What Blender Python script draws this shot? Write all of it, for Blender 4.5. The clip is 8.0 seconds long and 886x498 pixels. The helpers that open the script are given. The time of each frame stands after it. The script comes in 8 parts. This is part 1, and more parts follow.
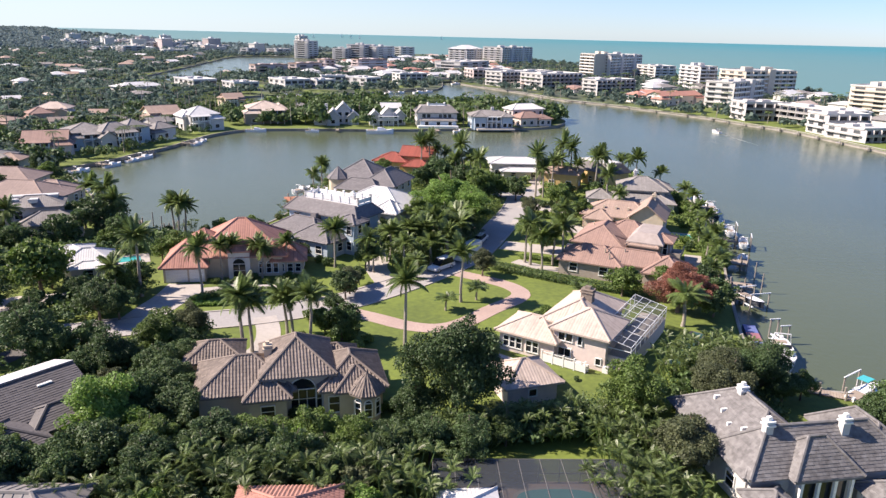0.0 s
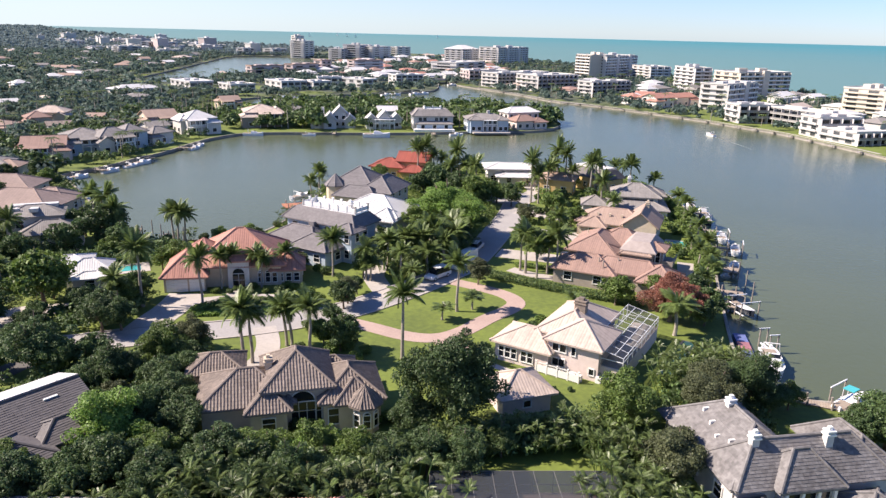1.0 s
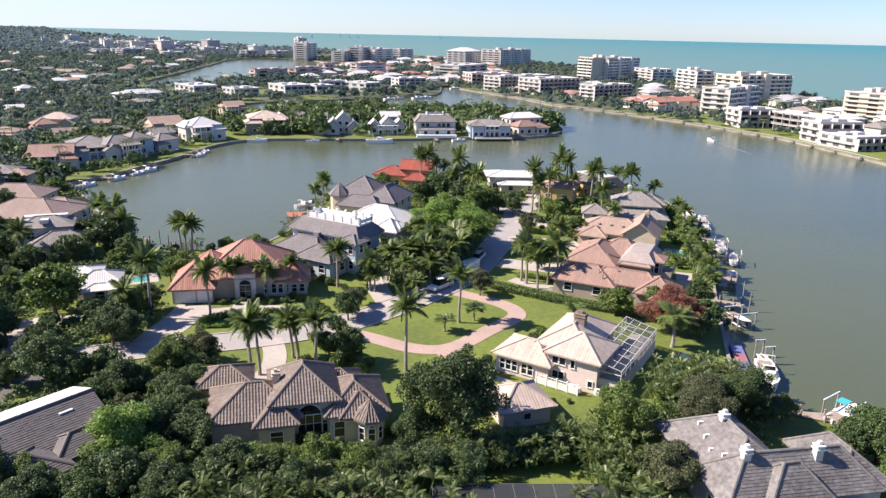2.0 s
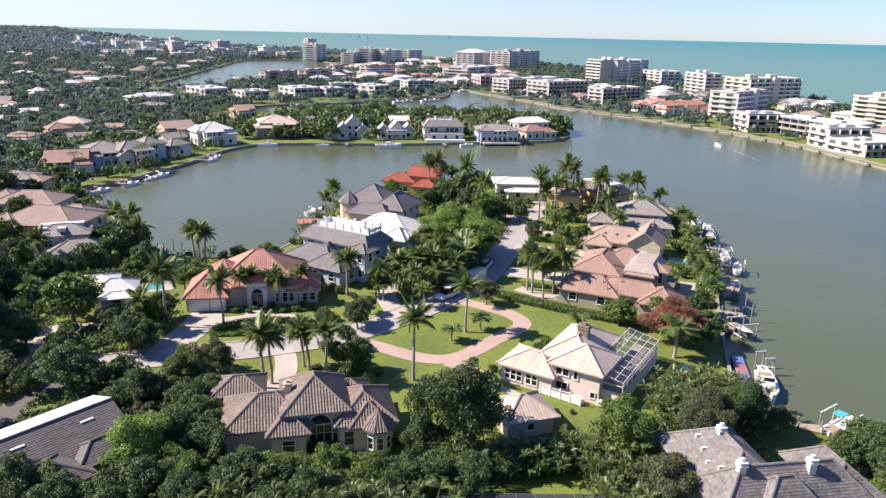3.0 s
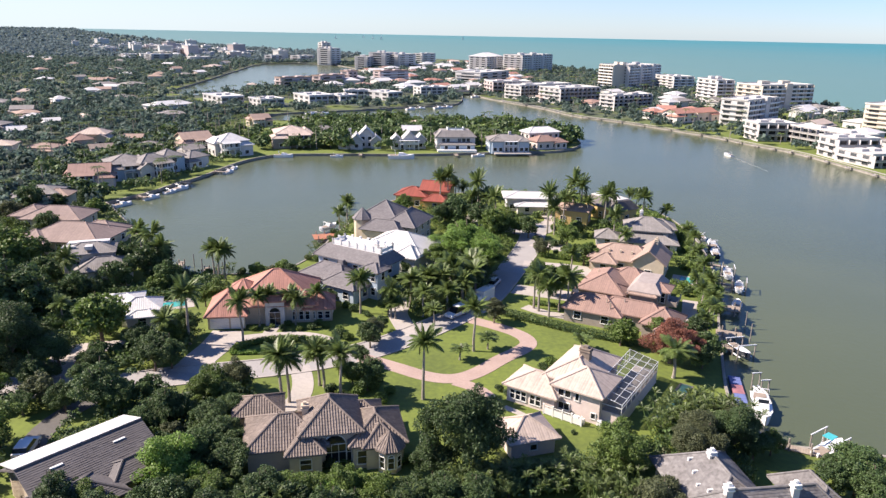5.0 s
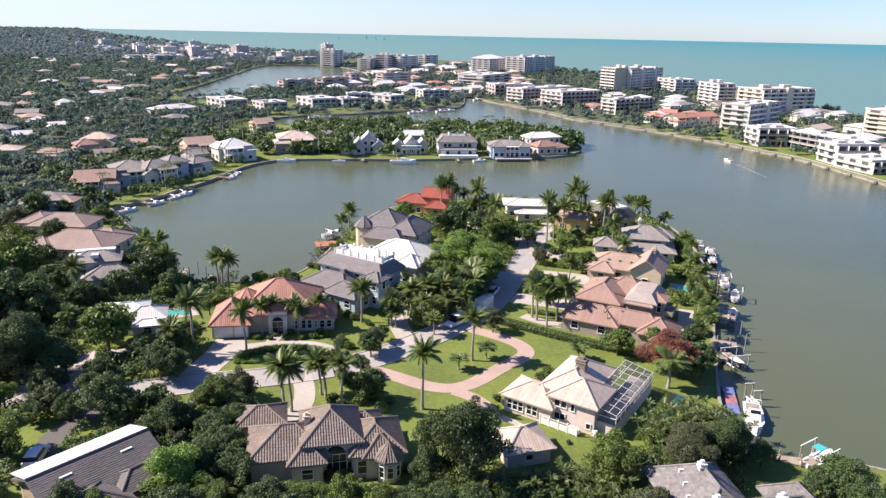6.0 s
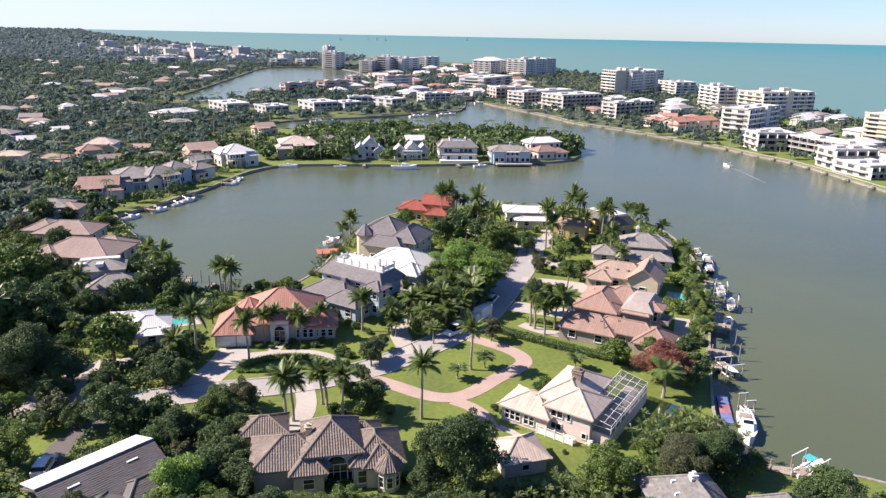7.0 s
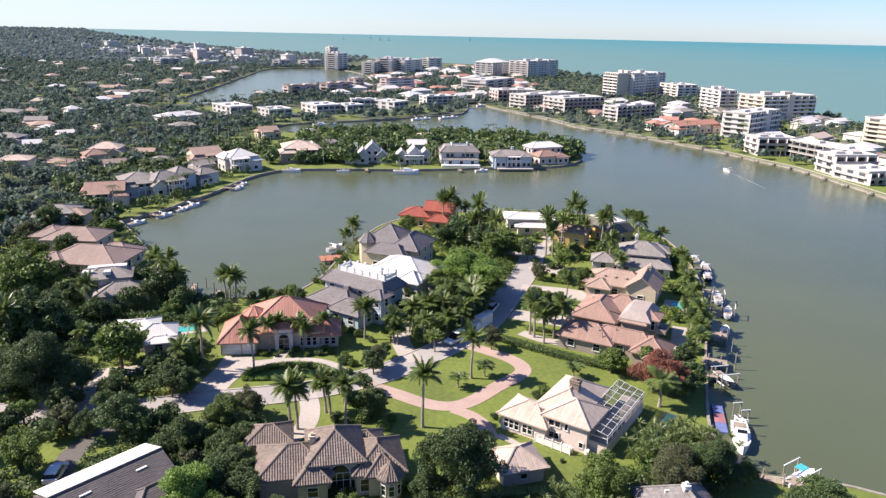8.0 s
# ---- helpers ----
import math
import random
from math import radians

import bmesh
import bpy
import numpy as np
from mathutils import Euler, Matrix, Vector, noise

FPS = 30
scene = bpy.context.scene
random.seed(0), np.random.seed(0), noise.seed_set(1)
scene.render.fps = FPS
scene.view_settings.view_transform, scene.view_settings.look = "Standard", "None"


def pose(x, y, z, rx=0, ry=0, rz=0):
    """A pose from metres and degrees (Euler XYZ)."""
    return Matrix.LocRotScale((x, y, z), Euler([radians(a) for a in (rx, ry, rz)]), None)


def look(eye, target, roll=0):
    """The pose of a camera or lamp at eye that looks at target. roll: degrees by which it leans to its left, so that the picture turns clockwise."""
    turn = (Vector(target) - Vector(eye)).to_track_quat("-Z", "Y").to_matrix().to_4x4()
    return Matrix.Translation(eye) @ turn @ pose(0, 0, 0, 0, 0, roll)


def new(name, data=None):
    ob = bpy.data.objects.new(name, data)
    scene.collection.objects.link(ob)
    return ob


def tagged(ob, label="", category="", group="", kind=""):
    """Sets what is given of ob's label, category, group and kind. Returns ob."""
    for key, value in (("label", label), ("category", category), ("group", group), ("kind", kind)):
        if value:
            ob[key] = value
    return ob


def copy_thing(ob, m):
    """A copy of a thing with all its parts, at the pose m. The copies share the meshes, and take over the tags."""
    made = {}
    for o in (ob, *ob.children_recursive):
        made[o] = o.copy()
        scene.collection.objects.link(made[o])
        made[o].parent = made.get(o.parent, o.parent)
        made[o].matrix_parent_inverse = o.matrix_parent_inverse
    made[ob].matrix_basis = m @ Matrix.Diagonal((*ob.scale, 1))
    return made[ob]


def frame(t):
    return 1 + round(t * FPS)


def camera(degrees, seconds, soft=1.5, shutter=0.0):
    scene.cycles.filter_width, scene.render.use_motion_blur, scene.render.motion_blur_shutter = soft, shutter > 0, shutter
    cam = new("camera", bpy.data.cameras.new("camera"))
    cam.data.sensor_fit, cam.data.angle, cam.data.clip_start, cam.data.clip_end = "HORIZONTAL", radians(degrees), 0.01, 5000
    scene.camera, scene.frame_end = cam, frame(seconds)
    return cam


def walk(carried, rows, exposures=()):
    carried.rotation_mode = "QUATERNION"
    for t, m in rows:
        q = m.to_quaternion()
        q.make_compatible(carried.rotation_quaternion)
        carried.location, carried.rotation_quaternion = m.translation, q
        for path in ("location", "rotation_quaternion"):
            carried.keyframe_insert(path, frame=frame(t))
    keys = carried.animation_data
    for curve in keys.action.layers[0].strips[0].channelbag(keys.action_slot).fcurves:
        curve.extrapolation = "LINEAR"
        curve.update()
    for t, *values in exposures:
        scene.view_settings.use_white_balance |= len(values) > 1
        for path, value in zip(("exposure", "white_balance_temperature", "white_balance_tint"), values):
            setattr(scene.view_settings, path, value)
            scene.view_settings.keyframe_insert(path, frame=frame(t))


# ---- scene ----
cam = camera(63.8, 8.0, soft=1.4)
PATH = [
    (0.0, (0.000, 0.000, 39.347), (-0.001, 57.365, 21.762), 1.361),
    (0.5, (-0.054, -0.640, 40.553), (0.023, 56.700, 22.885), 1.456),
    (1.0, (-0.055, -1.245, 41.666), (0.257, 56.079, 23.951), 1.374),
    (1.5, (-0.078, -1.997, 42.910), (0.193, 55.336, 25.220), 1.300),
    (3.0, (0.071, -4.870, 46.810), (-0.545, 52.434, 29.038), 1.278),
    (3.5, (0.177, -5.801, 48.103), (-0.778, 51.486, 30.290), 1.262),
    (4.0, (0.255, -6.760, 49.408), (-0.939, 50.521, 31.590), 1.364),
    (4.5, (0.427, -7.746, 50.718), (-1.066, 49.530, 32.907), 1.202),
    (6.0, (1.199, -10.346, 54.618), (-0.732, 46.913, 36.796), 1.184),
    (6.5, (1.411, -11.031, 55.816), (-0.577, 46.230, 38.003), 1.181),
    (7.0, (1.638, -11.796, 57.073), (-0.431, 45.463, 39.267), 1.160),
    (7.5, (1.817, -12.656, 58.388), (-0.322, 44.604, 40.591), 1.188),
    (8.0, (1.838, -13.618, 59.771), (-0.406, 43.621, 41.919), 1.237),
]
walk(cam, [(t, look(eye, target, roll)) for t, eye, target, roll in PATH])

# ---- light ----
SUN_AZIMUTH, SUN_HEIGHT = -88.0, 41.0
world = bpy.data.worlds.new("sky")
scene.world = world
world.use_nodes = True
sky = world.node_tree.nodes.new("ShaderNodeTexSky")
sky.sky_type, sky.sun_disc = "NISHITA", False
sky.sun_elevation, sky.sun_rotation = radians(SUN_HEIGHT), radians(SUN_AZIMUTH)
sky.air_density, sky.dust_density, sky.ozone_density = 0.9, 0.1, 3.5
back = world.node_tree.nodes["Background"]
tint = world.node_tree.nodes.new("ShaderNodeMix")
tint.data_type, tint.blend_type = "RGBA", "MULTIPLY"
tint.inputs["Factor"].default_value, tint.inputs["B"].default_value = 1.0, (0.85, 0.97, 1.34, 1)
world.node_tree.links.new(sky.outputs["Color"], tint.inputs["A"])
# moist sea haze low over the horizon all round, whiter towards the sun
way = world.node_tree.nodes.new("ShaderNodeTexCoord")
height, sunward = world.node_tree.nodes.new("ShaderNodeSeparateXYZ"), world.node_tree.nodes.new("ShaderNodeVectorMath")
world.node_tree.links.new(way.outputs["Generated"], height.inputs[0])
sunward.operation = "DOT_PRODUCT"
sunward.inputs[1].default_value = (math.sin(radians(SUN_AZIMUTH)), math.cos(radians(SUN_AZIMUTH)), 0)
world.node_tree.links.new(way.outputs["Generated"], sunward.inputs[0])
low, side, haze = (world.node_tree.nodes.new("ShaderNodeMapRange") for _ in range(3))
low.interpolation_type = side.interpolation_type = "SMOOTHSTEP"
low.inputs["From Min"].default_value, low.inputs["From Max"].default_value = 0.35, 0.0
side.inputs["From Min"].default_value, side.inputs["From Max"].default_value = -0.7, 1.0
world.node_tree.links.new(height.outputs["Z"], low.inputs["Value"])
world.node_tree.links.new(sunward.outputs["Value"], side.inputs["Value"])
world.node_tree.links.new(low.outputs[0], haze.inputs["Value"])
world.node_tree.links.new(side.outputs[0], haze.inputs["To Max"])
veil = world.node_tree.nodes.new("ShaderNodeMix")
veil.data_type = "RGBA"
veil.inputs["B"].default_value = (6.7, 7.5, 7.9, 1)
world.node_tree.links.new(haze.outputs[0], veil.inputs["Factor"])
world.node_tree.links.new(tint.outputs["Result"], veil.inputs["A"])
world.node_tree.links.new(veil.outputs["Result"], back.inputs["Color"])
back.inputs["Strength"].default_value = 0.062
sun = new("sun", bpy.data.lights.new("sun", "SUN"))
sun.data.energy, sun.data.angle, sun.data.color = 5.0, radians(0.6), (1.0, 0.865, 0.745)
sun.rotation_euler = (radians(90 - SUN_HEIGHT), 0, radians(180 - SUN_AZIMUTH))
scene.view_settings.exposure = 1.08


# ---- materials ----
def link(tree, a, b):
    tree.links.new(a, b)


def surface(name, colour, other=None, rough=0.8, grain=2.0, patch=0.15, bump=0.0, metal=0.0, island=0.0, vary=0.0, spec=0.5, through_light=0.0):
    """Two tones mixed by a fine and a broad noise, with relief, per-piece and per-object variation."""
    m = bpy.data.materials.new(name)
    m.use_nodes = True
    t = m.node_tree
    b = t.nodes["Principled BSDF"]
    b.inputs["Roughness"].default_value, b.inputs["Metallic"].default_value = rough, metal
    b.inputs["Specular IOR Level"].default_value = spec
    if other is None:
        other = tuple(c * 0.72 for c in colour)
    co = t.nodes.new("ShaderNodeTexCoord")
    fine, broad = t.nodes.new("ShaderNodeTexNoise"), t.nodes.new("ShaderNodeTexNoise")
    fine.inputs["Scale"].default_value, fine.inputs["Detail"].default_value = grain, 4
    broad.inputs["Scale"].default_value, broad.inputs["Detail"].default_value = patch, 3
    for n in (fine, broad):
        link(t, co.outputs["Object"], n.inputs["Vector"])
    add = t.nodes.new("ShaderNodeMath")
    add.operation = "ADD"
    link(t, fine.outputs["Fac"], add.inputs[0])
    link(t, broad.outputs["Fac"], add.inputs[1])
    ramp = t.nodes.new("ShaderNodeMapRange")
    ramp.inputs["From Min"].default_value, ramp.inputs["From Max"].default_value = 0.7, 1.3
    link(t, add.outputs[0], ramp.inputs["Value"])
    mix = t.nodes.new("ShaderNodeMix")
    mix.data_type = "RGBA"
    link(t, ramp.outputs[0], mix.inputs["Factor"])
    mix.inputs["A"].default_value, mix.inputs["B"].default_value = (*other, 1), (*colour, 1)
    out = mix.outputs["Result"]
    for amount, node, socket in ((island, "ShaderNodeNewGeometry", "Random Per Island"), (vary, "ShaderNodeObjectInfo", "Random")):
        if amount:
            src, r2, hsv = t.nodes.new(node), t.nodes.new("ShaderNodeMapRange"), t.nodes.new("ShaderNodeHueSaturation")
            r2.inputs["To Min"].default_value, r2.inputs["To Max"].default_value = 1 - amount, 1 + amount
            link(t, src.outputs[socket], r2.inputs["Value"])
            link(t, r2.outputs[0], hsv.inputs["Value"])
            link(t, out, hsv.inputs["Color"])
            out = hsv.outputs["Color"]
    link(t, out, b.inputs["Base Color"])
    if bump:
        bu = t.nodes.new("ShaderNodeBump")
        bu.inputs["Strength"].default_value, bu.inputs["Distance"].default_value = bump, 0.05
        link(t, fine.outputs["Fac"], bu.inputs["Height"])
        link(t, bu.outputs["Normal"], b.inputs["Normal"])
    if through_light:
        tr, ms = t.nodes.new("ShaderNodeBsdfTranslucent"), t.nodes.new("ShaderNodeMixShader")
        link(t, out, tr.inputs["Color"])
        ms.inputs["Fac"].default_value = through_light
        link(t, b.outputs["BSDF"], ms.inputs[1])
        link(t, tr.outputs["BSDF"], ms.inputs[2])
        link(t, ms.outputs[0], t.nodes["Material Output"].inputs["Surface"])
    return m


def water_surface(name, deep, shallow, ripple, rough):
    m = surface(name, deep, shallow, rough=rough, grain=0.02, patch=0.008)
    t = m.node_tree
    b = t.nodes["Principled BSDF"]
    b.inputs["IOR"].default_value = 1.33
    co, w, bu = t.nodes.new("ShaderNodeTexCoord"), t.nodes.new("ShaderNodeTexNoise"), t.nodes.new("ShaderNodeBump")
    w.inputs["Scale"].default_value, w.inputs["Detail"].default_value, w.inputs["Roughness"].default_value = 0.9, 5, 0.6
    link(t, co.outputs["Object"], w.inputs["Vector"])
    link(t, w.outputs["Fac"], bu.inputs["Height"])
    bu.inputs["Strength"].default_value, bu.inputs["Distance"].default_value = ripple, 0.25
    link(t, bu.outputs["Normal"], b.inputs["Normal"])
    return m


def sea_surface():
    """Open water: pale sandy shallows by the beach, clear turquoise further out, in long streaks."""
    m = water_surface("gulf_water", (0.105, 0.235, 0.205), (0.125, 0.25, 0.22), 0.15, 0.35)
    t = m.node_tree
    co = t.nodes.new("ShaderNodeTexCoord")
    off, along = t.nodes.new("ShaderNodeVectorMath"), t.nodes.new("ShaderNodeVectorMath")
    for node, way in ((off, (0.8, 0.6, 0)), (along, (-0.00003, 0.00004, 0))):
        node.operation = "DOT_PRODUCT"
        node.inputs[1].default_value = way
        link(t, co.outputs["Object"], node.inputs[0])
    streak, joint = t.nodes.new("ShaderNodeTexNoise"), t.nodes.new("ShaderNodeCombineXYZ")
    scaled = t.nodes.new("ShaderNodeMath")
    scaled.operation = "MULTIPLY"
    scaled.inputs[1].default_value = 0.0035
    link(t, off.outputs["Value"], scaled.inputs[0])
    link(t, scaled.outputs[0], joint.inputs[0])
    link(t, along.outputs["Value"], joint.inputs[1])
    link(t, joint.outputs[0], streak.inputs["Vector"])
    streak.inputs["Scale"].default_value, streak.inputs["Detail"].default_value = 1.0, 3
    depth, add = t.nodes.new("ShaderNodeMapRange"), t.nodes.new("ShaderNodeMath")
    depth.inputs["From Min"].default_value, depth.inputs["From Max"].default_value = 900, 3600
    link(t, off.outputs["Value"], depth.inputs["Value"])
    add.operation = "MULTIPLY_ADD"
    add.inputs[1].default_value, add.inputs[2].default_value = 0.7, -0.35
    link(t, streak.outputs["Fac"], add.inputs[0])
    total = t.nodes.new("ShaderNodeMath")
    total.use_clamp = True
    link(t, depth.outputs[0], total.inputs[0])
    link(t, add.outputs[0], total.inputs[1])
    mix, b = t.nodes.new("ShaderNodeMix"), t.nodes["Principled BSDF"]
    mix.data_type = "RGBA"
    link(t, total.outputs[0], mix.inputs["Factor"])
    mix.inputs["A"].default_value, mix.inputs["B"].default_value = (0.118, 0.212, 0.165, 1), (0.04, 0.2, 0.186, 1)
    link(t, mix.outputs["Result"], b.inputs["Base Color"])
    return m


def land_cover():
    """Mown lawn in the gardens, giving way to darker woodland floor inland and up the coast."""
    m = surface("lawn", (0.155, 0.2, 0.032), (0.09, 0.12, 0.024), 0.9, 1.2, 0.09, 0.3)
    t = m.node_tree
    b = t.nodes["Principled BSDF"]
    grass = b.inputs["Base Color"].links[0].from_socket
    co, sep, patch = t.nodes.new("ShaderNodeTexCoord"), t.nodes.new("ShaderNodeSeparateXYZ"), t.nodes.new("ShaderNodeTexNoise")
    link(t, co.outputs["Object"], sep.inputs[0])
    link(t, co.outputs["Object"], patch.inputs["Vector"])
    patch.inputs["Scale"].default_value, patch.inputs["Detail"].default_value = 0.035, 4
    north, west, most = t.nodes.new("ShaderNodeMapRange"), t.nodes.new("ShaderNodeMapRange"), t.nodes.new("ShaderNodeMath")
    north.inputs["From Min"].default_value, north.inputs["From Max"].default_value = 395, 470
    west.inputs["From Min"].default_value, west.inputs["From Max"].default_value = -122, -150
    link(t, sep.outputs["Y"], north.inputs["Value"])
    link(t, sep.outputs["X"], west.inputs["Value"])
    most.operation = "MAXIMUM"
    link(t, north.outputs[0], most.inputs[0])
    link(t, west.outputs[0], most.inputs[1])
    uneven, wild = t.nodes.new("ShaderNodeMapRange"), t.nodes.new("ShaderNodeMath")
    uneven.inputs["From Min"].default_value, uneven.inputs["From Max"].default_value = 0.62, 0.5
    link(t, patch.outputs["Fac"], uneven.inputs["Value"])
    wild.operation = "MULTIPLY"
    link(t, most.outputs[0], wild.inputs[0])
    link(t, uneven.outputs[0], wild.inputs[1])
    mix = t.nodes.new("ShaderNodeMix")
    mix.data_type = "RGBA"
    link(t, wild.outputs[0], mix.inputs["Factor"])
    link(t, grass, mix.inputs["A"])
    mix.inputs["B"].default_value = (0.06, 0.075, 0.05, 1)
    link(t, mix.outputs["Result"], b.inputs["Base Color"])
    return m


def screen_mesh(name, cover):
    """Fine insect mesh: partly see-through dark threads."""
    m = bpy.data.materials.new(name)
    m.use_nodes = True
    t = m.node_tree
    tr, ms = t.nodes.new("ShaderNodeBsdfTransparent"), t.nodes.new("ShaderNodeMixShader")
    t.nodes["Principled BSDF"].inputs["Base Color"].default_value = (0.05, 0.055, 0.06, 1)
    ms.inputs["Fac"].default_value = cover
    link(t, tr.outputs[0], ms.inputs[1])
    link(t, t.nodes["Principled BSDF"].outputs[0], ms.inputs[2])
    link(t, ms.outputs[0], t.nodes["Material Output"].inputs["Surface"])
    return m


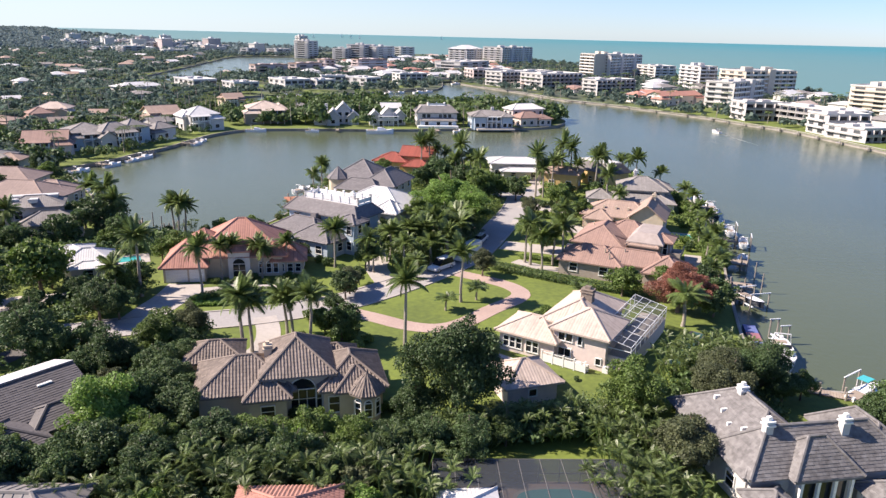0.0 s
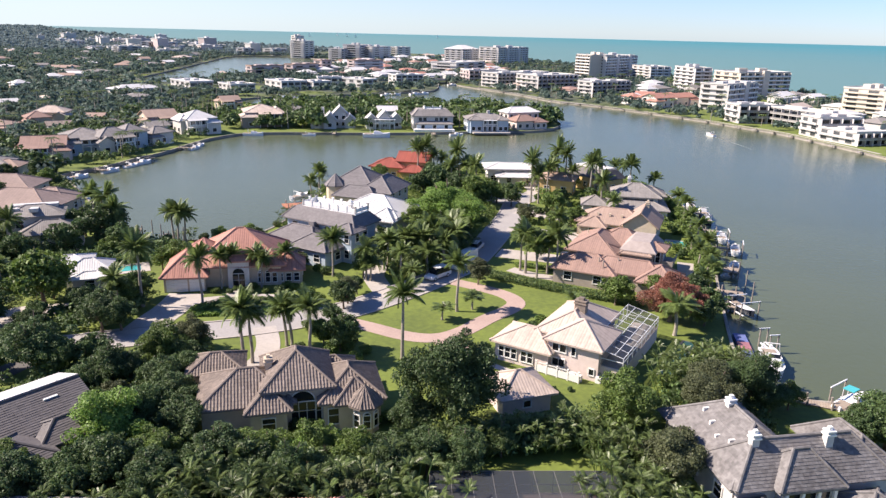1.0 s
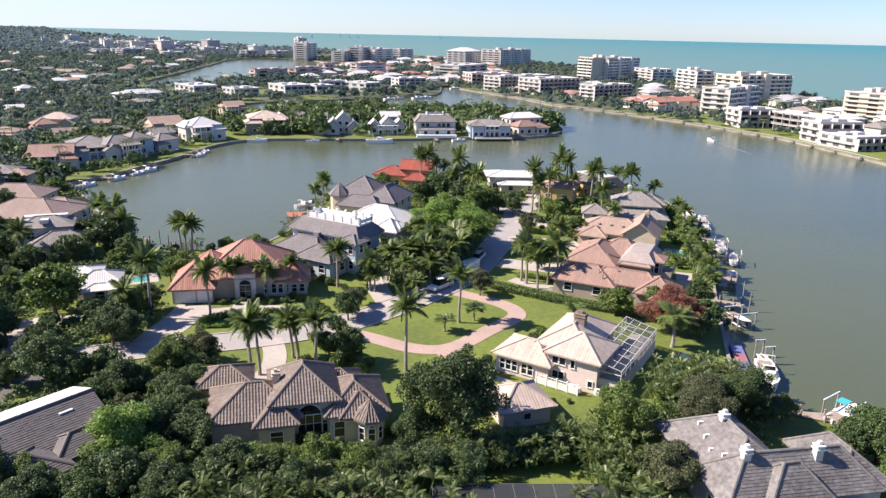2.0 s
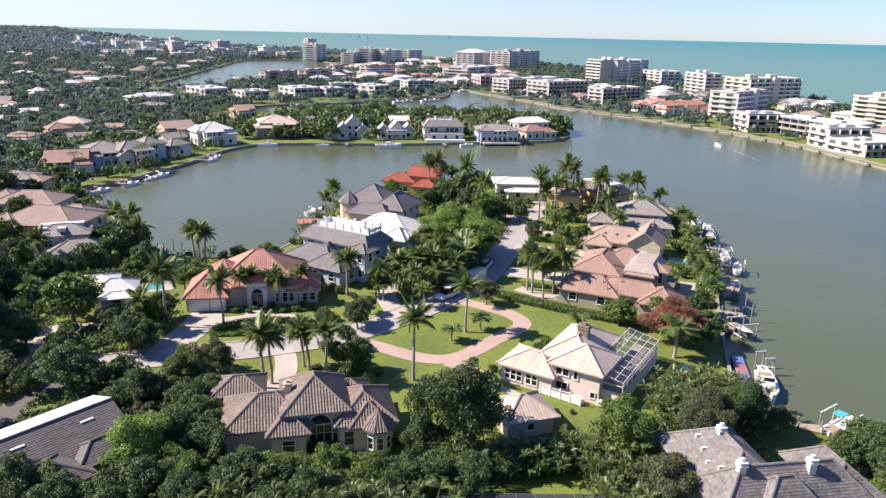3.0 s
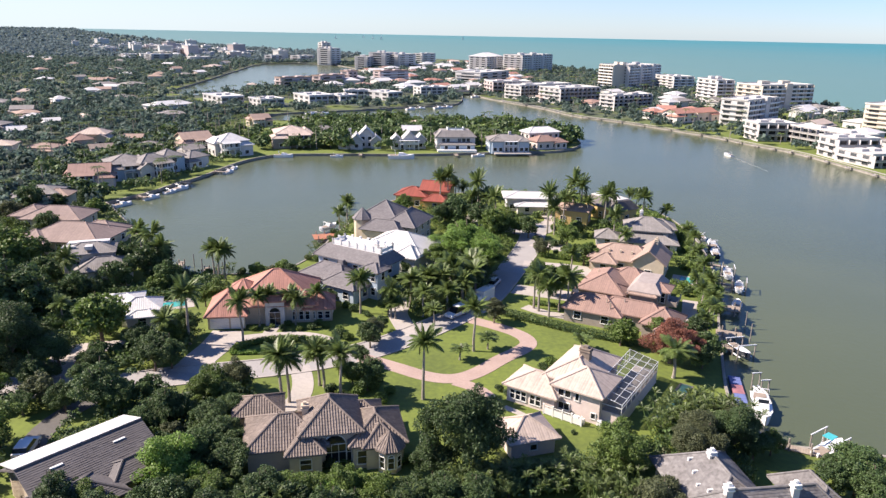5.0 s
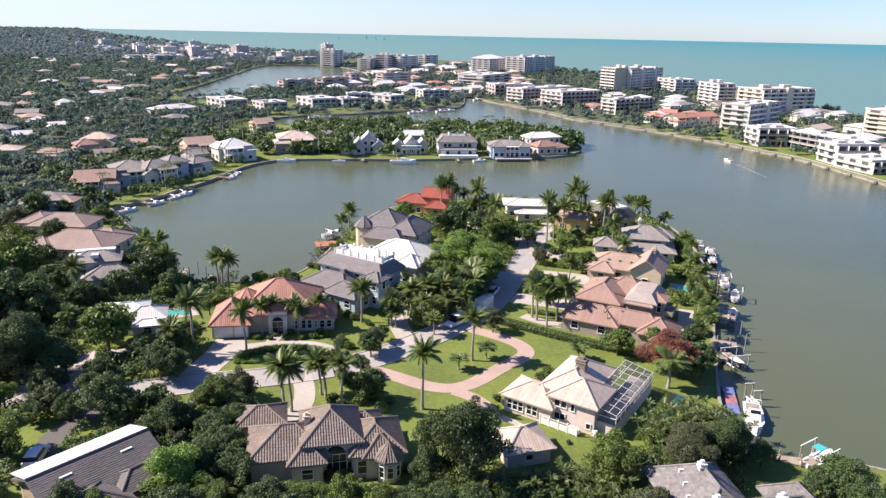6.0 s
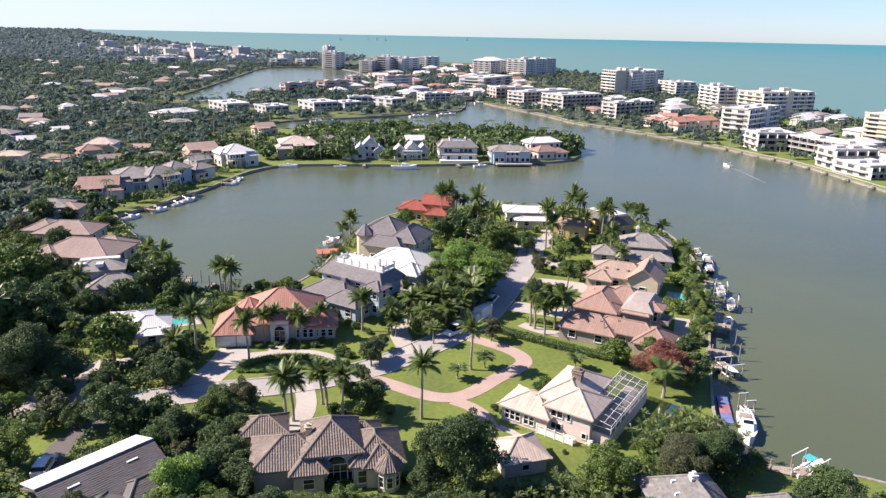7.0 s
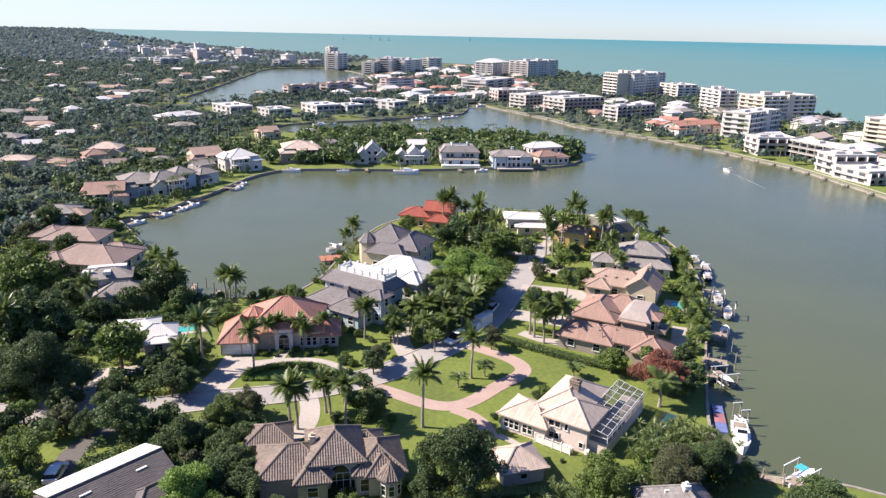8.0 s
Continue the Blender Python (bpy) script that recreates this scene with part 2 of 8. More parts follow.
M = dict(
    lawn=land_cover(),
    asphalt=surface("weathered_asphalt", (0.37, 0.35, 0.34), (0.28, 0.265, 0.26), 0.9, 3.0, 0.15, 0.1),
    concrete=surface("pale_concrete", (0.44, 0.4, 0.37), (0.34, 0.31, 0.285), 0.9, 2.0, 0.2, 0.1),
    paver=surface("pink_pavers", (0.43, 0.32, 0.275), (0.33, 0.24, 0.21), 0.9, 3.5, 0.25, 0.2),
    sand=surface("beach_sand", (0.6, 0.53, 0.42), (0.5, 0.44, 0.34), 0.95, 0.5, 0.05),
    seawall=surface("seawall_concrete", (0.36, 0.33, 0.29), (0.2, 0.185, 0.16), 0.9, 1.5, 0.2),
    bay=water_surface("bay_water", (0.101, 0.117, 0.064), (0.082, 0.099, 0.058), 0.2, 0.2),
    sea=sea_surface(),
    pool=surface("pool_water", (0.08, 0.42, 0.42), (0.06, 0.34, 0.36), 0.08, 1.0, 0.2),
    # pool colour with the shade of a dim garden strip put into it
    pool_dark=surface("shade_dark_pool_water", (0.04, 0.1, 0.1), (0.025, 0.065, 0.068), 0.3, 1.0, 0.2),
    tile_brown=surface("brown_barrel_tile", (0.24, 0.195, 0.168), (0.165, 0.134, 0.116), 0.85, 2.5, 0.25, 0.2, island=0.22),
    tile_cream=surface("cream_barrel_tile", (0.53, 0.435, 0.37), (0.4, 0.325, 0.28), 0.85, 2.0, 0.3, 0.2, island=0.13),
    tile_orange=surface("orange_barrel_tile", (0.425, 0.215, 0.165), (0.33, 0.165, 0.13), 0.85, 2.0, 0.3, 0.2, island=0.18),
    tile_red=surface("red_barrel_tile", (0.29, 0.07, 0.048), (0.22, 0.055, 0.04), 0.8, 2.0, 0.3, 0.2, island=0.18),
    tile_tan=surface("terracotta_tan_tile", (0.315, 0.205, 0.168), (0.24, 0.158, 0.132), 0.85, 2.0, 0.3, 0.2, island=0.1),
    tile_peach=surface("peach_tile", (0.36, 0.26, 0.21), (0.285, 0.208, 0.172), 0.85, 2.0, 0.3, 0.2, island=0.1),
    tile_dusty=surface("dusty_pink_brown_tile", (0.31, 0.235, 0.205), (0.235, 0.175, 0.155), 0.85, 1.6, 0.2, 0.2, island=0.1),
    tile_grey=surface("grey_flat_tile", (0.27, 0.25, 0.24), (0.19, 0.175, 0.165), 0.85, 1.5, 0.3, 0.2, island=0.1),
    tile_weathered=surface("weathered_grey_tile", (0.22, 0.208, 0.205), (0.105, 0.097, 0.096), 0.85, 2.2, 0.3, 0.3, island=0.16),
    shingle_grey=surface("slate_grey_shingle", (0.2, 0.185, 0.19), (0.15, 0.14, 0.145), 0.85, 2.0, 0.3, 0.2, island=0.1),
    shingle_dark=surface("charcoal_shingle", (0.14, 0.127, 0.127), (0.1, 0.09, 0.09), 0.7, 2.0, 0.3, 0.2, island=0.07),
    roof_white=surface("white_painted_roof", (0.62, 0.61, 0.6), (0.52, 0.51, 0.5), 0.55, 1.5, 0.3, 0.05, island=0.05),
    roof_pale=surface("dull_pale_metal_roof", (0.38, 0.325, 0.3), (0.3, 0.255, 0.235), 0.85, 1.2, 0.3),
    flat_roof=surface("bright_flat_roofing", (0.58, 0.565, 0.54), (0.44, 0.43, 0.41), 0.7, 0.6, 0.1),
    driveway_dark=surface("dark_driveway_asphalt", (0.13, 0.12, 0.115), (0.09, 0.085, 0.08), 0.9, 3.0, 0.15, 0.1),
    stucco_white=surface("white_stucco", (0.58, 0.56, 0.545), (0.49, 0.475, 0.46), 0.9, 1.5, 0.2, 0.1),
    stucco_cream=surface("cream_stucco", (0.58, 0.49, 0.38), (0.48, 0.4, 0.31), 0.9, 1.5, 0.2, 0.1),
    stucco_pink=surface("pale_pink_stucco", (0.66, 0.56, 0.51), (0.56, 0.47, 0.43), 0.9, 1.5, 0.2, 0.1),
    stucco_yellow=surface("warm_yellow_stucco", (0.6, 0.42, 0.18), (0.5, 0.35, 0.16), 0.9, 1.5, 0.2, 0.1),
    stucco_grey=surface("grey_brown_stucco", (0.34, 0.29, 0.25), (0.27, 0.23, 0.2), 0.9, 1.5, 0.2, 0.1),
    siding_blue=surface("pale_blue_siding", (0.42, 0.5, 0.58), (0.36, 0.43, 0.5), 0.7, 1.5, 0.2, 0.1),
    condo_white=surface("condo_white_paint", (0.54, 0.515, 0.5), (0.46, 0.44, 0.43), 0.85, 0.4, 0.05, vary=0.1),
    condo_tan=surface("condo_tan_paint", (0.62, 0.55, 0.46), (0.54, 0.48, 0.4), 0.85, 0.4, 0.05, vary=0.1),
    condo_pink=surface("condo_mauve_paint", (0.56, 0.47, 0.45), (0.48, 0.4, 0.39), 0.85, 0.4, 0.05, vary=0.1),
    stone=surface("rough_chimney_stone", (0.25, 0.2, 0.16), (0.14, 0.115, 0.1), 0.9, 4.0, 0.8, 0.6),
    trim=surface("white_trim_paint", (0.8, 0.79, 0.77), (0.72, 0.71, 0.69), 0.5, 2.0, 0.3),
    glass=surface("dark_window_glass", (0.018, 0.022, 0.027), (0.012, 0.015, 0.02), 0.03, 0.5, 0.2, spec=0.35),
    # paler copy of the window glass, lightened for the haze before far buildings
    condo_glass=surface("hazed_condo_glazing", (0.11, 0.115, 0.12), (0.06, 0.065, 0.07), 0.12, 0.4, 0.1, spec=0.35, vary=0.5),
    alloy=surface("white_aluminium_frame", (0.72, 0.74, 0.76), (0.64, 0.66, 0.68), 0.4, 2.0, 0.3),
    screen=screen_mesh("pool_cage_screen", 0.4),
    wood=surface("weathered_dock_boards", (0.36, 0.3, 0.24), (0.25, 0.2, 0.165), 0.9, 3.0, 0.5, 0.3),
    redwood=surface("red_brown_dock_boards", (0.4, 0.17, 0.1), (0.3, 0.13, 0.08), 0.85, 3.0, 0.5, 0.3),
    pile=surface("grey_timber_pile", (0.3, 0.27, 0.24), (0.18, 0.16, 0.14), 0.9, 3.0, 0.5),
    hull=surface("white_gelcoat", (0.82, 0.82, 0.82), (0.74, 0.74, 0.75), 0.25, 1.0, 0.3),
    hull_dark=surface("navy_gelcoat", (0.03, 0.035, 0.05), (0.02, 0.025, 0.035), 0.2, 1.0, 0.3),
    canvas=surface("turquoise_canvas", (0.06, 0.42, 0.46), (0.05, 0.34, 0.38), 0.8, 2.0, 0.4),
    mat_blue=surface("faded_blue_float_mat", (0.15, 0.19, 0.4), (0.09, 0.11, 0.26), 0.7, 1.2, 0.4),
    mat_red=surface("faded_red_float_mat", (0.4, 0.18, 0.19), (0.24, 0.11, 0.14), 0.7, 1.2, 0.4),
    rubber=surface("black_rubber", (0.02, 0.02, 0.02), (0.015, 0.015, 0.015), 0.8, 2.0, 0.4),
    car_white=surface("white_car_paint", (0.8, 0.8, 0.8), (0.75, 0.75, 0.75), 0.25, 1.0, 0.3),
    car_dark=surface("dark_car_paint", (0.05, 0.05, 0.055), (0.04, 0.04, 0.045), 0.25, 1.0, 0.3),
    foam=surface("white_foam", (0.5, 0.53, 0.53), (0.24, 0.26, 0.25), 0.7, 0.5, 0.2),
    bronze=surface("bronze_aluminium_frame", (0.2, 0.19, 0.18), (0.15, 0.14, 0.13), 0.5, 2.0, 0.3),
    dark_screen=screen_mesh("bronze_cage_screen", 0.68),
    # rails coloured dark to stand for the shade in recessed balconies
    rail_shade_grey=surface("shade_grey_balcony_rail", (0.3, 0.29, 0.28), (0.22, 0.21, 0.205), 0.7, 0.4, 0.1),
    areca=surface("areca_frond_green", (0.16, 0.215, 0.06), (0.09, 0.13, 0.042), 0.42, 0.8, 0.3, island=0.45, vary=0.2, through_light=0.36),
    bark=surface("grey_brown_bark", (0.2, 0.155, 0.115), (0.11, 0.085, 0.065), 0.95, 3.0, 0.5, 0.5),
    palm_bark=surface("pale_palm_trunk", (0.37, 0.33, 0.28), (0.25, 0.22, 0.185), 0.9, 2.5, 0.5, 0.3),
    shaft=surface("green_crownshaft", (0.13, 0.2, 0.05), (0.1, 0.16, 0.045), 0.5, 2.0, 0.4),
    leaf_dark=surface("dark_green_leaves", (0.105, 0.16, 0.05), (0.058, 0.1, 0.034), 0.6, 0.9, 0.25, island=0.45, vary=0.2, through_light=0.3),
    leaf_lime=surface("light_yellow_green_leaves", (0.23, 0.35, 0.07), (0.15, 0.25, 0.05), 0.6, 0.9, 0.25, island=0.35, vary=0.05, through_light=0.36),
    leaf_bright=surface("fresh_green_leaves", (0.165, 0.235, 0.05), (0.1, 0.155, 0.036), 0.6, 0.9, 0.25, island=0.4, vary=0.2, through_light=0.34),
    leaf_olive=surface("olive_green_leaves", (0.14, 0.158, 0.072), (0.09, 0.108, 0.05), 0.65, 0.9, 0.25, island=0.4, vary=0.15, through_light=0.34),
    leaf_red=surface("rust_red_blossom", (0.35, 0.145, 0.1), (0.21, 0.09, 0.062), 0.7, 0.9, 0.3, island=0.35, through_light=0.34),
    frond=surface("palm_frond_green", (0.195, 0.255, 0.076), (0.118, 0.168, 0.053), 0.42, 0.8, 0.3, island=0.4, vary=0.25, through_light=0.36),
    # canopy colour greyed and blued to carry the haze of distance
    haze_woods=surface("hazed_far_canopy", (0.195, 0.25, 0.25), (0.14, 0.19, 0.2), 0.8, 0.03, 0.004, island=0.35, through_light=0.4),
    # leaf green shifted towards blue for the haze over middle distances
    woods=surface("hazed_canopy_leaves", (0.128, 0.18, 0.142), (0.076, 0.12, 0.102), 0.7, 0.08, 0.012, island=0.45, through_light=0.45),
)


# ---- shape helpers ----
class Geo:
    """Collects vertices and faces of one mesh."""

    def __init__(self):
        self.v, self.f = [], []

    def add(self, verts, faces):
        n = len(self.v)
        self.v.extend(tuple(p) for p in verts)
        self.f.extend(tuple(i + n for i in q) for q in faces)
        return self

    def box(self, x0, x1, y0, y1, z0, z1):
        return self.add([(x, y, z) for z in (z0, z1) for y in (y0, y1) for x in (x0, x1)],
                        [(0, 2, 3, 1), (4, 5, 7, 6), (0, 1, 5, 4), (2, 6, 7, 3), (0, 4, 6, 2), (1, 3, 7, 5)])

    def tube(self, points, radii, sides=7):
        """A round bar through the points, with a radius at each."""
        n = len(self.v)
        pts = [Vector(p) for p in points]
        for i, (p, r) in enumerate(zip(pts, radii)):
            d = (pts[min(i + 1, len(pts) - 1)] - pts[max(i - 1, 0)]).normalized()
            a = d.orthogonal().normalized()
            b = d.cross(a)
            self.v.extend(tuple(p + r * (math.cos(k * math.tau / sides) * a + math.sin(k * math.tau / sides) * b)) for k in range(sides))
        for i in range(len(pts) - 1):
            for k in range(sides):
                self.f.append((n + i * sides + k, n + i * sides + (k + 1) % sides, n + (i + 1) * sides + (k + 1) % sides, n + (i + 1) * sides + k))
        self.f.append(tuple(n + k for k in range(sides))[::-1])
        self.f.append(tuple(n + (len(pts) - 1) * sides + k for k in range(sides)))
        return self

    def prism(self, outline, z0, z1):
        """An upright block over a plan outline."""
        k = len(outline)
        return self.add([(x, y, z) for z in (z0, z1) for x, y in outline],
                        [tuple(range(k))[::-1], tuple(range(k, 2 * k))] + [(i, (i + 1) % k, k + (i + 1) % k, k + i) for i in range(k)])

    def mesh(self, name):
        me = bpy.data.meshes.new(name)
        me.from_pydata(self.v, [], self.f)
        me.update()
        return me


def array_mesh(name, verts, faces):
    """A mesh from number arrays, quads or triangles."""
    me = bpy.data.meshes.new(name)
    k = faces.shape[1]
    me.vertices.add(len(verts))
    me.vertices.foreach_set("co", np.asarray(verts, np.float32).ravel())
    me.loops.add(faces.size)
    me.loops.foreach_set("vertex_index", faces.astype(np.int32).ravel())
    me.polygons.add(len(faces))
    me.polygons.foreach_set("loop_start", np.arange(0, faces.size, k, dtype=np.int32))
    me.update(calc_edges=True)
    return me


def part(name, shape, material, parent=None, label="", m=None):
    """Links one mesh as one object, under a thing or a part."""
    me = shape.mesh(name) if isinstance(shape, Geo) else shape
    if not me.materials:
        me.materials.append(M[material])
    ob = new(name, me)
    ob.parent = parent
    if m is not None:
        ob.matrix_basis = m
    return tagged(ob, label)


def thing(name, x, y, turn=0, label="", category="", group="", z=0.0):
    ob = new(name)
    ob.matrix_basis = pose(x, y, z, 0, 0, turn)
    return tagged(ob, label, category, group)


def smooth_line(pts, rounds=2, closed=False):
    """Rounds the corners of a plan line."""
    p = np.array(pts, float)
    for _ in range(rounds):
        q = np.roll(p, -1, 0) if closed else p[1:]
        a = p if closed else p[:-1]
        mid = np.stack([0.75 * a + 0.25 * q, 0.25 * a + 0.75 * q], 1).reshape(-1, 2)
        p = mid if closed else np.vstack([p[:1], mid, p[-1:]])
    return p


def inside(p, poly):
    """Which of the points lie in a plan outline."""
    p, poly = np.atleast_2d(np.asarray(p, float)), np.asarray(poly, float)
    hit = np.zeros(len(p), bool)
    q = np.roll(poly, 1, 0)
    for (x1, y1), (x2, y2) in zip(poly, q):
        if y1 != y2:
            hit ^= ((y1 > p[:, 1]) != (y2 > p[:, 1])) & (p[:, 0] < (x2 - x1) * (p[:, 1] - y1) / (y2 - y1) + x1)
    return hit


# ---- land and water ----
PENINSULA_EAST = [(175, -40), (110, 30), (70, 66), (54, 75), (43, 74.5), (41, 80), (40.5, 87), (43.2, 97), (45, 103), (49, 117), (54, 132), (58, 147), (61, 165), (62, 180), (61, 196), (56, 210), (44, 222), (29, 226), (12, 226)]
PENINSULA_WEST = [(-5, 220), (-18, 213), (-27, 201), (-31, 180), (-33, 169), (-34, 156), (-36, 145), (-40, 138), (-56, 134), (-63, 137), (-73, 150), (-84, 165), (-93, 178), (-107, 196)]
BAY_NORTH = [(-106, 199), (-100, 211), (-98, 224), (-93, 236), (-90, 263), (-85, 277), (-77, 287), (-51, 291), (-27, 293), (-3, 299), (22, 308), (40, 310), (51, 322), (57, 338), (54, 358), (36, 378), (18, 392), (-5, 402), (-70, 398), (-112, 396)]
CANAL_NORTH = [(-118, 405), (-118, 428), (-90, 446), (-64, 461), (-30, 491), (-8, 503), (-3, 540), (-4, 590)]
BARRIER_BAY = [(2, 594), (23, 545), (52, 497), (69, 451), (85, 438), (108, 407), (133, 367), (142, 345), (153, 326), (158, 299), (164, 266), (172, 200), (186, 60), (200, -60)]
GULF_BEACH = [(330, -60), (310, 250), (284, 420), (272, 500), (258, 600), (235, 740), (175, 980), (105, 1150), (10, 1240), (-100, 1290), (-249, 1430), (-430, 1540), (-700, 1850), (-1150, 2500), (-1900, 3600), (-2600, 4800)]
FRAME_WEST = [(-6000, 4800), (-6000, -60)]
LAGOON = [(-237, 551), (-245, 646), (-272, 860), (-288, 985), (-262, 1020), (-194, 1025), (-135, 915), (-108, 780), (-112, 745), (-146, 715), (-172, 655), (-178, 585), (-200, 520)]

shore = np.vstack([smooth_line(PENINSULA_EAST + PENINSULA_WEST, 2), smooth_line(BAY_NORTH, 2), smooth_line(CANAL_NORTH, 1), smooth_line(BARRIER_BAY, 1), smooth_line(GULF_BEACH, 1), np.array(FRAME_WEST)])
lagoon = smooth_line(LAGOON, 2, True)
WATER_Z = -0.9


def on_land(p):
    return inside(p, shore) & ~inside(p, lagoon)


def land_sheet():
    from mathutils.geometry import tessellate_polygon
    loops = [[Vector((x, y, 0)) for x, y in shore], [Vector((x, y, 0)) for x, y in lagoon]]
    tris = tessellate_polygon(loops)
    pts = [p for l in loops for p in l]
    g = Geo().add(pts, [t if (pts[t[1]] - pts[t[0]]).cross(pts[t[2]] - pts[t[0]]).z > 0 else t[::-1] for t in tris])
    tagged(part("ground", g, "lawn", None, "green grassy land of a waterfront neighbourhood"), category="ground", kind="structure")
    walls = Geo()
    for l in loops:
        k = len(l)
        walls.add([(p.x, p.y, z) for p in l for z in (-3.0, 0.12)], [(2 * i, 2 * ((i + 1) % k), 2 * ((i + 1) % k) + 1, 2 * i + 1) for i in range(k)])
        # coping along the top of the wall
        for i in range(k):
            a, b = l[i], l[(i + 1) % k]
            d = (b - a)
            if d.length > 400 or d.length < 0.01:
                continue
            n = Vector((-d.y, d.x, 0)).normalized() * 0.22
            walls.add([a - n, b - n, b + n, a + n] + [p + Vector((0, 0, 0.16)) for p in (a - n, b - n, b + n, a + n)], [(4, 5, 6, 7), (0, 1, 5, 4), (1, 2, 6, 5), (2, 3, 7, 6), (3, 0, 4, 7)])
    tagged(part("seawall", walls, "seawall", None, "pale concrete seawall along the bay shore"), category="seawall", kind="structure")


def water_sheets():
    # the gulf lies beyond the barrier beach, the bay inside it
    line = [(330, -900), (300, 250), (262, 500), (225, 740), (140, 980), (0, 1200), (-250, 1390), (-700, 1800), (-1900, 3500), (-2600, 4900)]
    g = Geo()
    for (x0, y0), (x1, y1) in zip(line, line[1:]):
        g.add([(x0, y0, WATER_Z), (9000, y0, WATER_Z), (9000, y1, WATER_Z), (x1, y1, WATER_Z)], [(0, 1, 2, 3)])
    g.add([(-9000, 4900, WATER_Z), (9000, 4900, WATER_Z), (9000, 9000, WATER_Z), (-9000, 9000, WATER_Z)], [(0, 1, 2, 3)])
    tagged(part("sea", g, "sea", None, "turquoise open gulf water reaching the horizon"), category="sea", kind="structure")
    g = Geo()
    for (x0, y0), (x1, y1) in zip(line, line[1:]):
        g.add([(-9000, y0, WATER_Z), (x0, y0, WATER_Z), (x1, y1, WATER_Z), (-9000, y1, WATER_Z)], [(0, 1, 2, 3)])
    tagged(part("water", g, "bay", None, "calm grey-green bay water"), category="water", kind="structure")


def strip(name, material, centre, width, z, label, category, rounds=2, kerb=False):
    """A paved way along a plan line, a slab with real edges."""
    p = smooth_line(centre, rounds)
    d = np.gradient(p, axis=0)
    n = np.stack([-d[:, 1], d[:, 0]], 1) / np.linalg.norm(d, axis=1, keepdims=True)
    g = Geo()

    def band(a, b, z0, z1):
        k = len(p)
        L, R = p + n * a, p + n * b
        g.add([(*q, z1) for q in L] + [(*q, z1) for q in R] + [(*q, z0) for q in L] + [(*q, z0) for q in R],
              [(i, k + i, k + i + 1, i + 1) for i in range(k - 1)] + [(2 * k + i, i, i + 1, 2 * k + i + 1) for i in range(k - 1)] + [(k + i, 3 * k + i, 3 * k + i + 1, k + i + 1) for i in range(k - 1)])

    band(width / 2, -width / 2, -0.2, z)
    ob = tagged(part(name, g, material, None, label), category=category, kind="structure")
    if kerb:
        for s in (1, -1):
            g = Geo()
            band(s * width / 2 + 0.3 * max(s, 0), s * width / 2 + 0.3 * min(s, 0), -0.2, z + 0.1)
            part("kerb", g, "concrete", ob)
    ways.append((p, width / 2))
    return ob


